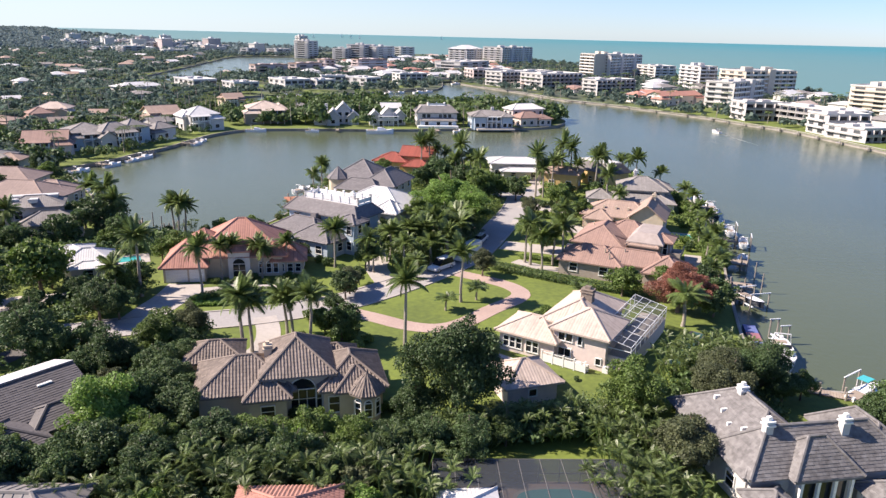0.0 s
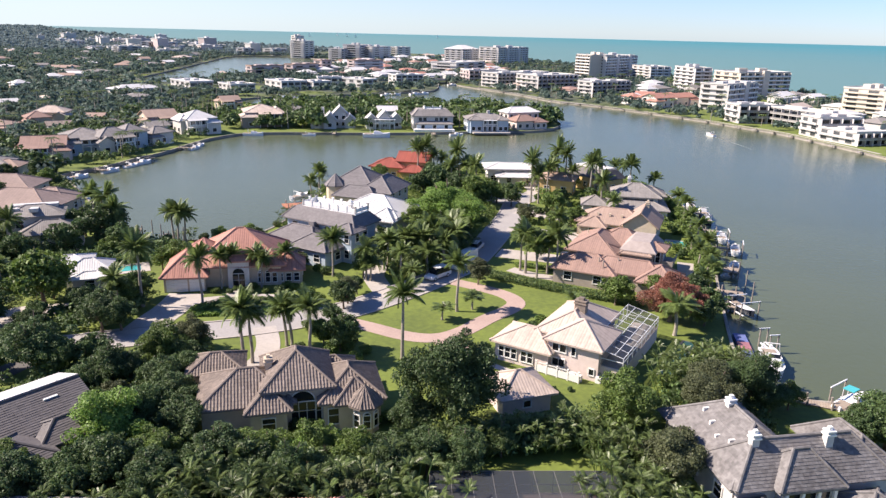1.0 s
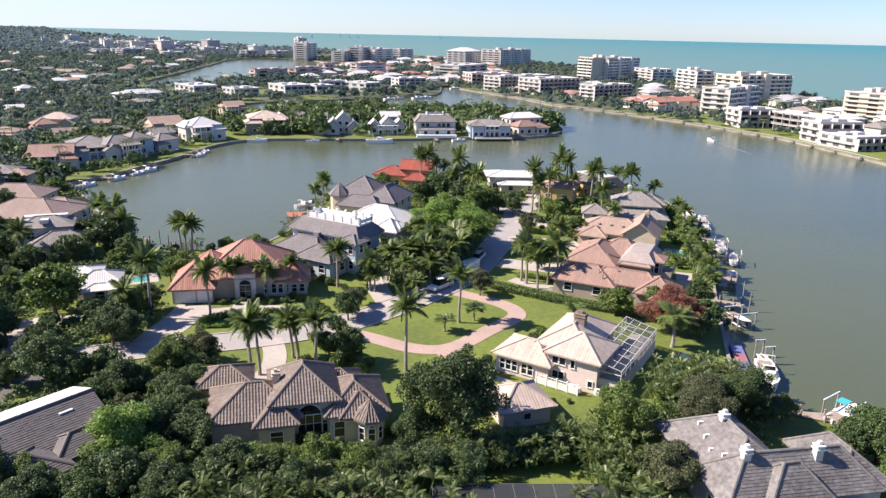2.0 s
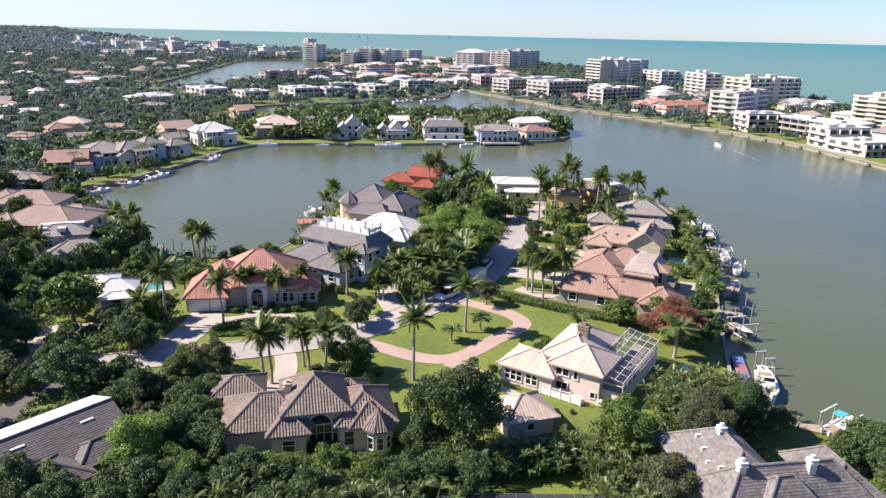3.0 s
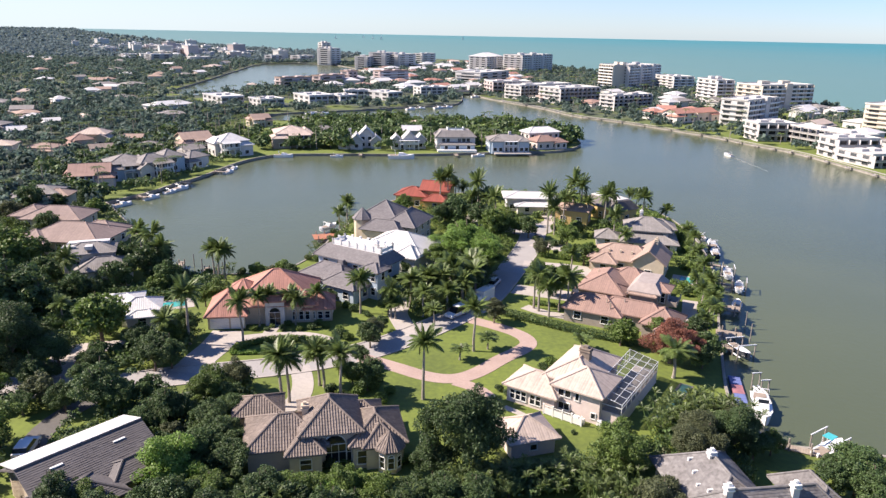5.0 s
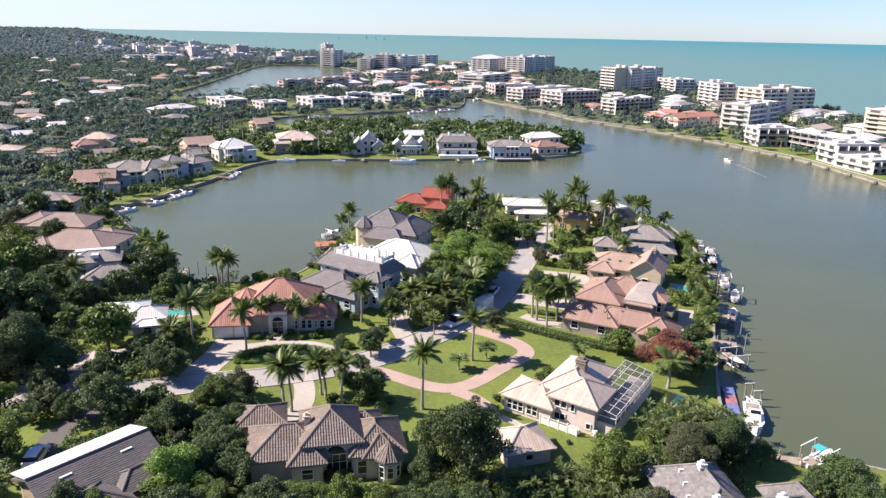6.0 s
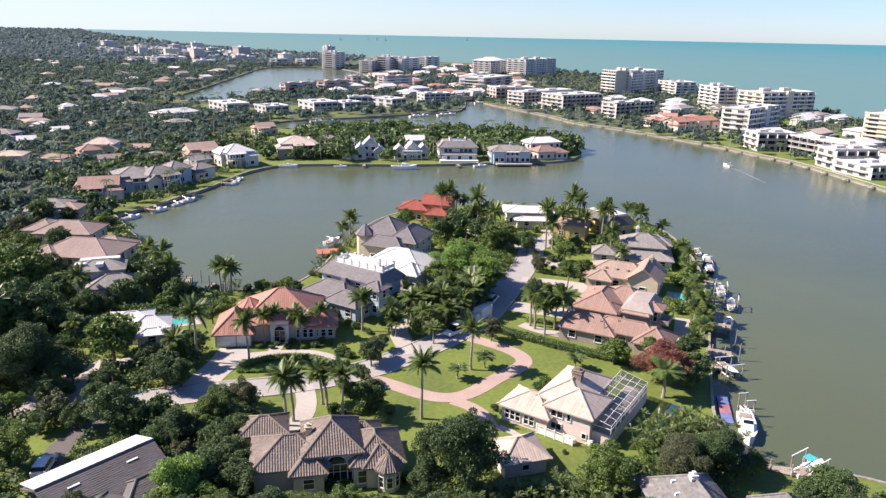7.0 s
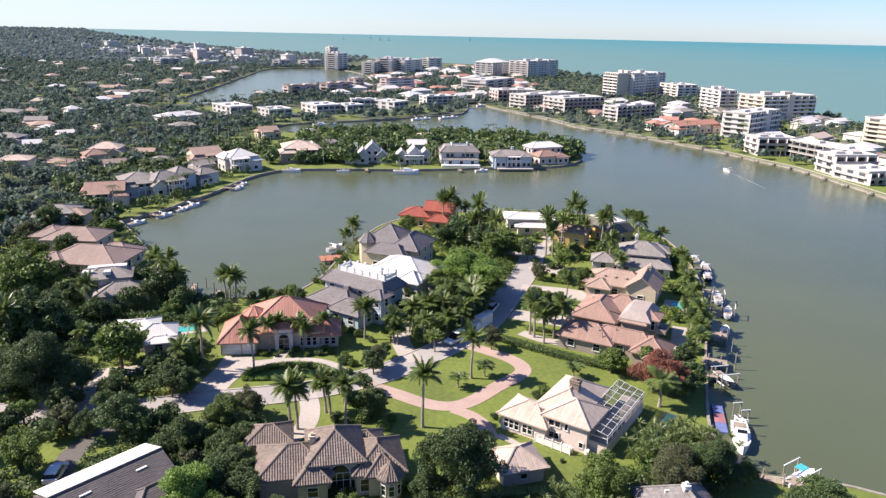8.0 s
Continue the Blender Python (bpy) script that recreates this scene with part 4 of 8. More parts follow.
def cream_house():
    h = house_thing(17.5, 85.5, -31, "two-storey house with cream tile roofs and a screened pool deck")
    W, R, S = "stucco_pink", "tile_cream", "rib"
    wing(h, -4.4, -2.6, 7.5, 6.0, 2.8, 1.7, W, R, S, windows="lb")
    wing(h, 2.2, -1.25, 6.8, 6.7, 4.4, 2.1, W, R, S, windows="l", size=(1.0, 0.9, "bars"))
    wing(h, 0.0, 3.0, 6.8, 10.8, 4.3, 2.2, W, R, S, windows="lb")
    for u, z, w, t in ((-2.3, 2.9, 0.8, 1.0), (-1.3, 2.9, 0.8, 1.0), (0.1, 2.8, 0.5, 1.1), (-1.8, 0.9, 1.6, 1.0), (2.6, 0.8, 0.6, 0.8)):
        window(h, side_pose(2.2, -1.25, 6.8, 6.7, "f", u, z), w, t)
    for u in (-2.8, -1.9, -1.0, 0.4, 1.3):
        window(h, side_pose(-4.4, -2.6, 7.5, 6.0, "f", u, 0.7), 0.7, 1.4)
    chimney(h, 0.4, 2.4, 5.6, 7.5, 1.5, 1.1, "stone", "stone")
    part("deck_wall", Geo().box(5.0, 8.4, -3.8, 12.5, -0.4, 2.0), W, h)
    footprints.append((*(h.matrix_basis @ Vector((6.5, 4, 0))).xy, 8.0, 3.0, radians(59)))
    cage = part("pool_cage", Geo().box(5.1, 8.3, -3.7, 12.4, 2.0, 2.06), "concrete", h, "white aluminium screened enclosure")
    screen_cage(cage, 3.9, 8.4, -3.7, 12.4, 2.06, 3.6, 0.9, 8)
    for x, y, k in ((2.6, -5.4, 0.8), (3.6, -5.5, 0.6), (5.8, -4.5, 0.7)):
        part("air_conditioner", Geo().box(x - k / 2, x + k / 2, y - k / 2, y + k / 2, 0, 0.8).tube([(x, y, 0.8), (x, y, 0.86)], (k * 0.4, k * 0.4), 10), "trim", h)
    f = thing("fence", 15.1, 79.8, -33, "white panelled garden fence on the lawn", "fence")
    for i in range(5):
        part("post", Geo().box(-0.07, 0.07, -0.07, 0.07, 0, 1.5).box(-0.1, 0.1, -0.1, 0.1, 1.5, 1.58), "trim", f, m=pose(-2.9 + i * 1.45, 0, 0))
    for i in range(4):
        part("panel", Geo().box(-0.65, 0.65, -0.03, 0.03, 0.1, 1.05).box(-0.65, 0.65, -0.04, 0.04, 1.32, 1.4), "trim", f, m=pose(-2.17 + i * 1.45, 0, 0))
    for j in range(28):
        part("picket", Geo().box(-0.02, 0.02, -0.02, 0.02, 1.05, 1.33), "trim", f, m=pose(-2.8 + j * 0.207, 0, 0))
    g = house_thing(9.4, 73.3, 19, "low garage with a cream tile hip roof")
    wing(g, 0, 0, 6.0, 5.4, 2.4, 1.8, W, R, S, windows="f", size=(0.9, 0.8, "bars"))


def orange_house():
    h = house_thing(-34.3, 113.5, 10, "cream villa with orange barrel-tile roofs and an arched entry")
    W, R, S = "stucco_cream", "tile_orange", "rib"
    wing(h, 0.6, 2.7, 13.6, 12.4, 3.7, 4.7, W, R, S, windows="lrb", over=1.0)
    wing(h, -7.8, -1.0, 6.4, 8.8, 2.6, 3.2, W, R, S, windows="l")
    wing(h, 8.4, -0.4, 4.8, 5.6, 2.6, 2.4, W, R, S, windows="r")
    wing(h, 0.6, -3.6, 3.4, 1.8, 4.7, 0.7, "stucco_white", R, S, windows="", over=0.25)
    part("wall", Geo().prism([(-5.4 + 1.8 * math.cos((k + 0.5) * math.tau / 8), 1.6 + 1.8 * math.sin((k + 0.5) * math.tau / 8)) for k in range(8)], -0.4, 5.6), W, h)
    tower_roof(h, -5.4, 1.6, 1.9, 5.7, 1.4, R, S)
    for u, w in ((-1.2, 3.3), (1.9, 2.3)):
        garage_door(h, side_pose(-7.8, -1.0, 6.4, 8.8, "f", u, 0.05), w, 2.1)
    # flat dark glass stands in for the shade of the entry's recess
    arch = window(h, side_pose(0.6, -3.6, 3.4, 1.8, "f", 0, 0.1), 1.9, 2.4, "arch", "stucco_white")
    tagged(arch, "arched entry with a pale surround, dark glass standing for its shaded recess")
    for u in (3.4, 4.6, 5.7):
        window(h, side_pose(0.6, 2.7, 13.6, 12.4, "f", u, 0.6), 0.7, 1.6, "arch")
    for u in (-1.2, 0.2, 1.5):
        window(h, side_pose(8.4, -0.4, 4.8, 5.6, "f", u, 0.6), 0.8, 1.3)


def balustrade(parent, x0, x1, y0, y1, z, step=2.2):
    """White parapet rails with capped posts round a roof deck."""
    for x0_, x1_, y0_, y1_ in ((x0, x1, y0, y0), (x0, x1, y1, y1), (x0, x0, y0, y1), (x1, x1, y0, y1)):
        part("rail", Geo().box(x0_ - 0.06, x1_ + 0.06, y0_ - 0.06, y1_ + 0.06, z + 0.1, z + 0.85), "trim", parent)
        n = max(1, round(max(x1_ - x0_, y1_ - y0_) / step))
        for i in range(n + 1):
            x, y = x0_ + (x1_ - x0_) * i / n, y0_ + (y1_ - y0_) * i / n
            part("post", Geo().box(x - 0.16, x + 0.16, y - 0.16, y + 0.16, z, z + 1.15).box(x - 0.22, x + 0.22, y - 0.22, y + 0.22, z + 1.15, z + 1.25), "trim", parent)


def west_row():
    h = house_thing(-21.5, 131, -30, "pale blue two-storey house with grey shingles and a white roof deck")
    W, R, S = "siding_blue", "shingle_grey", "shingle"
    wing(h, -0.6, 1.6, 16.0, 7.0, 6.1, 2.0, W, R, S, kind="mansard", windows="flr", over=0.8)
    wing(h, -3.2, -3.8, 11.0, 6.4, 3.3, 2.2, W, R, S, windows="fl")
    wing(h, 2.6, -6.4, 7.6, 5.2, 3.2, 2.0, W, R, S, windows="fl")
    wing(h, 6.6, -2.4, 4.0, 3.6, 5.8, 1.2, W, R, S, windows="fr", every=1.6, size=(1.0, 1.5, "bars"))
    wing(h, 4.8, -5.6, 3.4, 3.0, 2.8, 1.2, W, R, S, windows="fr")
    deck = part("roof_deck", Geo().box(-6.2, 6.6, -0.1, 4.0, 8.0, 8.3), "trim", h, "white flat roof deck with a balustrade")
    balustrade(deck, -6.1, 6.5, 0.0, 3.9, 8.3)
    part("dormer", Geo().box(-2.0, -0.8, -3.4, -1.8, 4.6, 6.3), R, h)
    chimney(h, 3.5, 2.5, 8.3, 9.6, 0.8, 0.8, "stucco_white")

    h = house_thing(-13.4, 146, -22, "white house with a bright white metal hip roof")
    wing(h, 0, 0, 14.0, 11.0, 5.0, 2.9, "stucco_white", "roof_white", "seam")
    wing(h, 4.6, -5.0, 5.0, 5.0, 4.6, 2.0, "stucco_white", "roof_white", "seam", windows="fr")

    h = house_thing(-18.5, 166, -18, "grey-roofed bayside house with a turret and many hips")
    W, R, S = "stucco_cream", "shingle_grey", "shingle"
    wing(h, -1.5, 1.5, 11.0, 11.0, 5.8, 4.0, W, R, S)
    wing(h, 5.2, 0.5, 7.5, 11.5, 5.4, 3.0, W, R, S, windows="rb")
    wing(h, 1.5, -6.0, 10.0, 5.0, 4.6, 2.2, W, R, S)
    part("wall", Geo().prism([(-5.6 + 2.2 * math.cos((k + 0.5) * math.tau / 8), -3.6 + 2.2 * math.sin((k + 0.5) * math.tau / 8)) for k in range(8)], -0.4, 6.0), W, h)
    tower_roof(h, -5.6, -3.6, 2.2, 6.0, 2.6, R, S)

    h = house_thing(-10.5, 202, -12, "golden stucco house with vivid red tile roofs")
    W, R, S = "stucco_yellow", "tile_red", "rib"
    wing(h, 2.2, 3.2, 8.5, 8.0, 5.2, 2.2, W, R, S, kind="gable")
    wing(h, -4.6, 0.5, 9.0, 8.0, 3.8, 2.0, W, R, S)
    wing(h, 3.4, -2.5, 7.0, 5.0, 3.0, 1.6, W, R, S)


def flat_house():
    h = house_thing(20.0, 201.0, 2, "low white house with broad pale roofs")
    wing(h, 0, 1.5, 13.5, 7.0, 4.2, 1.1, "stucco_white", "roof_white", "seam", windows="flr", over=1.2, every=2.6, size=(1.7, 1.2, "bars"))
    wing(h, 1.6, -3.6, 11.0, 4.4, 2.6, 0.6, "stucco_white", "roof_white", "seam", windows="flr", over=1.0)


def east_row():
    h = house_thing(43.0, 194, -58, "house with a dark mansard roof at the tip of the peninsula")
    wing(h, 0, 0, 13.5, 7.4, 4.0, 2.2, "stucco_yellow", "shingle_dark", "shingle", kind="mansard", over=0.4)
    part("roof_deck", Geo().box(-5.6, 4.6, -2.6, 2.6, 6.1, 6.4), "flat_roof", h)
    h = house_thing(31.5, 188, -20, "warm yellow house half hidden by palms")
    wing(h, 0, 0, 9.0, 6.5, 4.2, 1.4, "stucco_yellow", "tile_peach", "rib")

    h = house_thing(47, 167, -10, "white two-storey house with grey tile hip roofs")
    W, R, S = "stucco_white", "tile_grey", "rib"
    wing(h, 0, 0.5, 10.0, 8.0, 4.8, 2.5, W, R, S, over=0.8)
    wing(h, 0.4, -2.4, 13.0, 9.4, 2.6, 2.0, W, R, S)
    wing(h, -9.6, -2.6, 5.4, 5.4, 2.6, 1.8, W, R, S)
    wing(h, 3.5, 4.5, 7.0, 6.0, 4.2, 1.8, W, R, S)
    chimney(h, -1.5, 2.5, 6.5, 8.2, 0.7, 0.7, "stucco_white")

    h = house_thing(39.2, 146.6, -22, "peach-tiled house with a long hip roof")
    W, R, S = "stucco_cream", "tile_peach", "rib"
    wing(h, -2.0, 0.5, 14.0, 8.4, 3.2, 2.5, W, R, S)
    wing(h, 4.2, -0.5, 6.6, 10.0, 3.8, 3.0, W, R, S, kind="gable")
    wing(h, -5.5, -3.6, 5.0, 4.6, 2.8, 1.6, W, R, S)
    chimney(h, 4.6, 1.6, 6.0, 7.4, 0.8, 0.8, "stucco_cream", "stucco_cream")
    chimney(h, 4.6, 3.0, 5.8, 7.2, 0.6, 0.6, "stucco_cream", "stucco_cream")
    for u in (-5, -2.5, 0, 2.5):
        part("vent", Geo().box(u - 0.2, u + 0.2, -2.2, -1.8, 4.4, 5.0), "stucco_cream", h)

    h = house_thing(33.2, 127.5, -25, "terracotta-tan roofed house with an upper terrace room")
    W, R, S = "stucco_grey", "tile_tan", "rib"
    wing(h, -3.2, -0.4, 8.4, 12.0, 3.4, 2.5, W, R, S, windows="fl")
    wing(h, 0.6, 3.2, 9.0, 7.4, 3.4, 2.6, W, R, S, windows="b")
    wing(h, -1.0, -4.0, 4.6, 4.2, 3.2, 1.5, W, R, S, windows="f")
    wing(h, 5.2, -1.8, 5.2, 8.2, 4.7, 1.5, W, "roof_pale", None, kind="mansard", over=0.6, windows="")
    wing(h, 4.9, -5.0, 4.6, 2.8, 4.2, 0.9, W, "tile_peach", S, windows="f")
    wing(h, 7.6, -2.6, 3.4, 3.8, 4.9, 0.9, W, R, S, windows="")
    for u in (-0.9, 0.0, 0.9):
        window(h, side_pose(7.6, -2.6, 3.4, 3.8, "f", u, 2.6), 0.7, 2.0)
    window(h, side_pose(7.6, -2.6, 3.4, 3.8, "r", 0.0, 2.4), 2.6, 2.1)
    part("balcony", Geo().box(9.3, 11.2, -5.0, 0.6, 2.2, 2.4).box(9.3, 11.2, -5.05, -4.95, 2.4, 3.2).box(11.1, 11.2, -5.0, 0.6, 2.4, 3.2), W, h)
    for u, v in ((-5.6, 1.2), (-4.4, -2.4), (-1.2, 4.4)):
        part("vent", Geo().tube([(u, v, 4.4), (u, v, 5.3)], (0.12, 0.12), 7), "stucco_cream", h)

    h = house_thing(29.5, 114.5, -25, "long single-storey house with a terracotta-tan tile roof")
    wing(h, -4.2, 0.6, 10.2, 7.0, 2.8, 2.2, W, R, S, windows="fl")
    wing(h, 2.4, 1.3, 12.0, 4.8, 3.0, 1.9, W, R, S, windows="fb")
    wing(h, 8.2, -0.1, 6.0, 6.6, 2.8, 2.2, W, R, S, windows="fr")
    wing(h, 9.6, -3.4, 3.0, 3.4, 2.6, 1.3, W, R, S, windows="r")
    for u, v in ((-6.0, -0.6), (-2.0, -0.8), (1.0, 0.6), (-1.0, -2.0)):
        part("vent", Geo().tube([(u, v, 3.4), (u, v, 5.0)], (0.1, 0.1), 7), "stucco_grey", h)


def grey_corner_house():
    h = house_thing(30.8, 58, 10, "large white house with weathered grey tile roofs and white chimneys")
    W, R, S = "stucco_white", "tile_weathered", "shingle"
    wing(h, -1.0, 2.0, 8.2, 12.6, 3.6, 3.5, W, R, S, windows="lb", over=0.7)
    wing(h, 2.4, -2.4, 14.6, 4.8, 3.8, 3.1, W, R, S, windows="flr", over=0.7)
    wing(h, 1.3, -3.9, 5.2, 3.6, 3.9, 2.7, W, R, S, windows="", over=0.7)
    wing(h, 9.2, -0.4, 4.4, 7.4, 3.6, 2.4, W, R, S, windows="rb", over=0.7)
    wing(h, -4.2, -7.0, 3.0, 3.4, 2.5, 1.2, W, R, S, windows="", over=0.5)
    wing(h, 6.6, -7.4, 3.6, 3.4, 2.6, 1.3, W, R, S, windows="", over=0.5)
    for u in (-1.1, 0.5, 2.1, 3.7):
        part("column", Geo().box(u - 0.14, u + 0.14, -6.2, -5.92, 0, 3.75), "trim", h)
    # dark panel flush on the wall stands for the shade inside the porch
    part("porch_opening", Geo().box(-0.9, 3.5, -5.73, -5.7, 0.4, 3.2), "glass", h)
    for x, y in ((-1.2, 3.6), (-2.6, -2.6), (4.6, -3.0)):
        chimney(h, x, y, 5.4, 7.5, 0.72, 0.66, "stucco_white")
    for x, y, z in ((-3.2, 3.0, 5.5), (-3.6, 1.2, 5.1), (-3.2, -0.4, 5.5), (-2.8, 5.0, 5.8)):
        part("skylight", Geo().box(x - 0.35, x + 0.35, y - 0.12, y + 0.12, z - 0.3, z + 0.18), "trim", h)


def south_row():
    h = house_thing(-42.6, 61.4, 52, "dark charcoal-shingled house with one bright white roof slope")
    W, R, S = "stucco_cream", "shingle_dark", "shingle"
    wing(h, 0.0, 0.0, 13.0, 8.6, 3.4, 2.2, W, R, S, kind="gable", windows="fr", over=0.7)
    wing(h, 3.2, -4.6, 6.0, 4.4, 3.0, 1.2, W, R, S, windows="fr")
    wing(h, -3.0, -5.4, 7.0, 6.0, 3.0, 1.6, W, R, S, windows="fr")
    part("wall", Geo().add([(x, y, z) for x in (-6.5, 6.5) for y, z in ((0.4, 0), (0.4, 5.5), (4.0, 4.4), (4.0, 0))], [(0, 1, 2, 3), (7, 6, 5, 4), (1, 5, 6, 2), (2, 6, 7, 3)]), W, h)
    part("roof_panel", Geo().add([(x, y, z) for x in (-7.2, 7.2) for y, z in ((0.0, 5.66), (0.0, 5.8), (4.7, 4.35), (4.7, 4.21))], [(0, 3, 2, 1), (4, 5, 6, 7), (1, 2, 6, 5), (0, 4, 7, 3), (2, 3, 7, 6), (0, 1, 5, 4)]), "roof_white", h, "bright white roofing on the sunlit slope")
    for x in (-5, -2.5, 0, 2.5, 5):
        part("roof_seam", Geo().add([(u, y, z) for u in (x - 0.03, x + 0.03) for y, z in ((0.05, 5.76), (0.05, 5.86), (4.65, 4.43), (4.65, 4.33))], [(0, 3, 2, 1), (4, 5, 6, 7), (1, 2, 6, 5)]), "roof_white", h)
    for u in (3.6, -3.5):
        part("skylight", Geo().box(u - 0.7, u + 0.7, -1.6, -1.3, 4.7, 5.05), "trim", h)
    h = house_thing(-33, 46.6, 0, "house with a pale grey metal roof behind foliage")
    wing(h, 0, 0, 9.0, 5.5, 3.2, 1.5, "stucco_grey", "tile_grey", "seam")
    h = house_thing(-11.6, 46.2, 4, "low house with a salmon barrel-tile roof")
    wing(h, 0, 0, 7.4, 6.0, 3.6, 1.4, "stucco_cream", "tile_orange", "barrel")
    wing(h, -6.0, -0.6, 6.0, 5.0, 2.8, 1.2, "stucco_cream", "tile_orange", "barrel")
    h = thing("pool_cage", 8.4, 50.0, 92, "bronze screened pool enclosure over a turquoise pool", "pool cage")
    part("patio", Geo().box(-8, 6.1, -8.8, 8.8, -0.2, 0.08), "paver", h)
    for name, grow, top, mat_name in (("pool_rim", 0.35, 0.12, "concrete"), ("pool", 0.0, 0.15, "pool")):
        part(name, Geo().prism([(2.9 + (2.0 + grow) * abs(math.cos(a)) ** 0.6 * (1 if math.cos(a) > 0 else -1), -2.4 + (3.7 + grow) * abs(math.sin(a)) ** 0.75 * (1 if math.sin(a) > 0 else -1)) for a in [k * math.tau / 28 + 0.01 for k in range(28)]], 0.0, top), mat_name, h)
    screen_cage(h, -7.9, 6.0, -8.7, 8.7, 0.08, 2.5, 0.15, 9, False, "bronze", "dark_screen", (0, 0.55, 1), 0.03)
    footprints.append((8.4, 50.0, 9.2, 7.6, 0.03))
    h = house_thing(2.6, 48.6, 4, "pale roofed pavilion beside the pool cage")
    wing(h, 0, 0, 4.0, 4.0, 2.75, 0.7, "stucco_white", "roof_white", "rib", windows="")


def west_shore():
    for x, y, turn, parts_, walls, tiles, label in (
        (-106, 169.5, 2, ((0, 0, 15, 10, 3.2, 2.4), (-8, 3, 8, 9, 3.0, 2.0)), "stucco_cream", "tile_dusty", "tan-roofed house on the west shore"),
        (-93, 153.0, -4, ((0, 0, 19, 13, 3.0, 3.0), (-7, -4, 9, 9, 2.8, 2.1), (4, 5, 10, 8, 3.0, 2.2)), "stucco_cream", "tile_dusty", "broad house with a dusty peach tile roof"),
        (-77, 130.5, 22, ((-0.5, 1.5, 9.5, 6.5, 6.2, 1.5), (2.5, -3.0, 10, 7, 3.8, 1.8)), "stucco_white", "tile_grey", "grey and white two-storey house by the bay"),
        (-57.6, 109.6, 20, ((0, 0, 6.5, 5.0, 3.0, 1.5), (-3.5, 3.6, 7, 5, 3.2, 1.0), (0.5, -3.2, 5.0, 3.0, 2.6, 0.6)), "stucco_white", "roof_white", "small bright white pavilion by a pool"),
    ):
        h = house_thing(x, y, turn, label)
        for w in parts_:
            wing(h, *w, walls, tiles, "rib")
        if tiles == "tile_grey":
            for x0, x1, y0, y1, z in ((-4.6, 3.4, 2.2, 4.8, 7.3), (-1.0, 0.4, -1.8, 2.2, 7.4), (-5.4, -2.8, -0.2, 2.0, 7.2)):
                part("roof_panel", Geo().box(x0, x1, y0, y1, z - 0.5, z).box(x0 - 0.1, x1 + 0.1, y0 - 0.1, y0 + 0.1, z, z + 0.25), "roof_white", h, "white flat roof panel")
    p = thing("swimming_pool", -55.6, 117.2, 25, "small turquoise pool in a pale terrace", "pool")
    part("terrace", Geo().box(-4.4, 4.4, -2.6, 2.6, -0.2, 0.06), "concrete", p)
    part("pool_water", Geo().box(-2.9, 2.9, -1.4, 1.4, 0.0, 0.1), "pool", p)
    p = thing("swimming_pool", 50.0, 140.5, -20, "small turquoise pool beside the seawall", "pool")
    part("terrace", Geo().box(-3.2, 3.2, -2.8, 2.8, -0.2, 0.06), "concrete", p)
    part("pool_water", Geo().box(-1.5, 1.5, -2.0, 2.0, 0.0, 0.1), "pool", p)
    # the water is coloured dark for the shade lying on this strip
    p = thing("swimming_pool", 32.4, 86.2, -33, "narrow lap pool, coloured dark for shade, along the screened house", "pool")
    part("terrace", Geo().box(-1.05, 1.05, -6.3, 6.3, -0.2, 0.05), "driveway_dark", p)
    part("pool_water", Geo().box(-0.75, 0.75, -6.0, 6.0, 0.0, 0.09), "pool_dark", p)


for build in (brown_house, cream_house, orange_house, west_row, flat_house, east_row, grey_corner_house, south_row, west_shore):
    build()

SHORE_HOUSES = [(-120.4, 213.1, 14.5, 22, 7.6), (-115.3, 229, 15, 34, 8.0), (-106.9, 232.9, 13, 50, 8.2), (-112.1, 286.8, 14.9, 40, 8.1), (-94, 279.3, 14.2, 40, 8.9), (-75.9, 303.9, 18.3, 20, 8.9), ] + [(-108.2, 368.5, 11.6, 36, 6.5), (-88.9, 377.4, 10.4, 12, 4.5), (-104.9, 243.5, 10.6, 55, 8.1), (-99.1, 252.4, 10.7, 59, 6.2), (-107.2, 270.1, 10.3, 51, 5.8), (-123.2, 187.9, 13.5, 12, 5.8), (-158.4, 280.9, 10.1, 40, 7), (-25.3, 332.2, 10.8, 11, 6.9), (-67.3, 332.9, 10.8, 21, 5.8), (-22.3, 371.1, 12.6, 22, 4.9)]
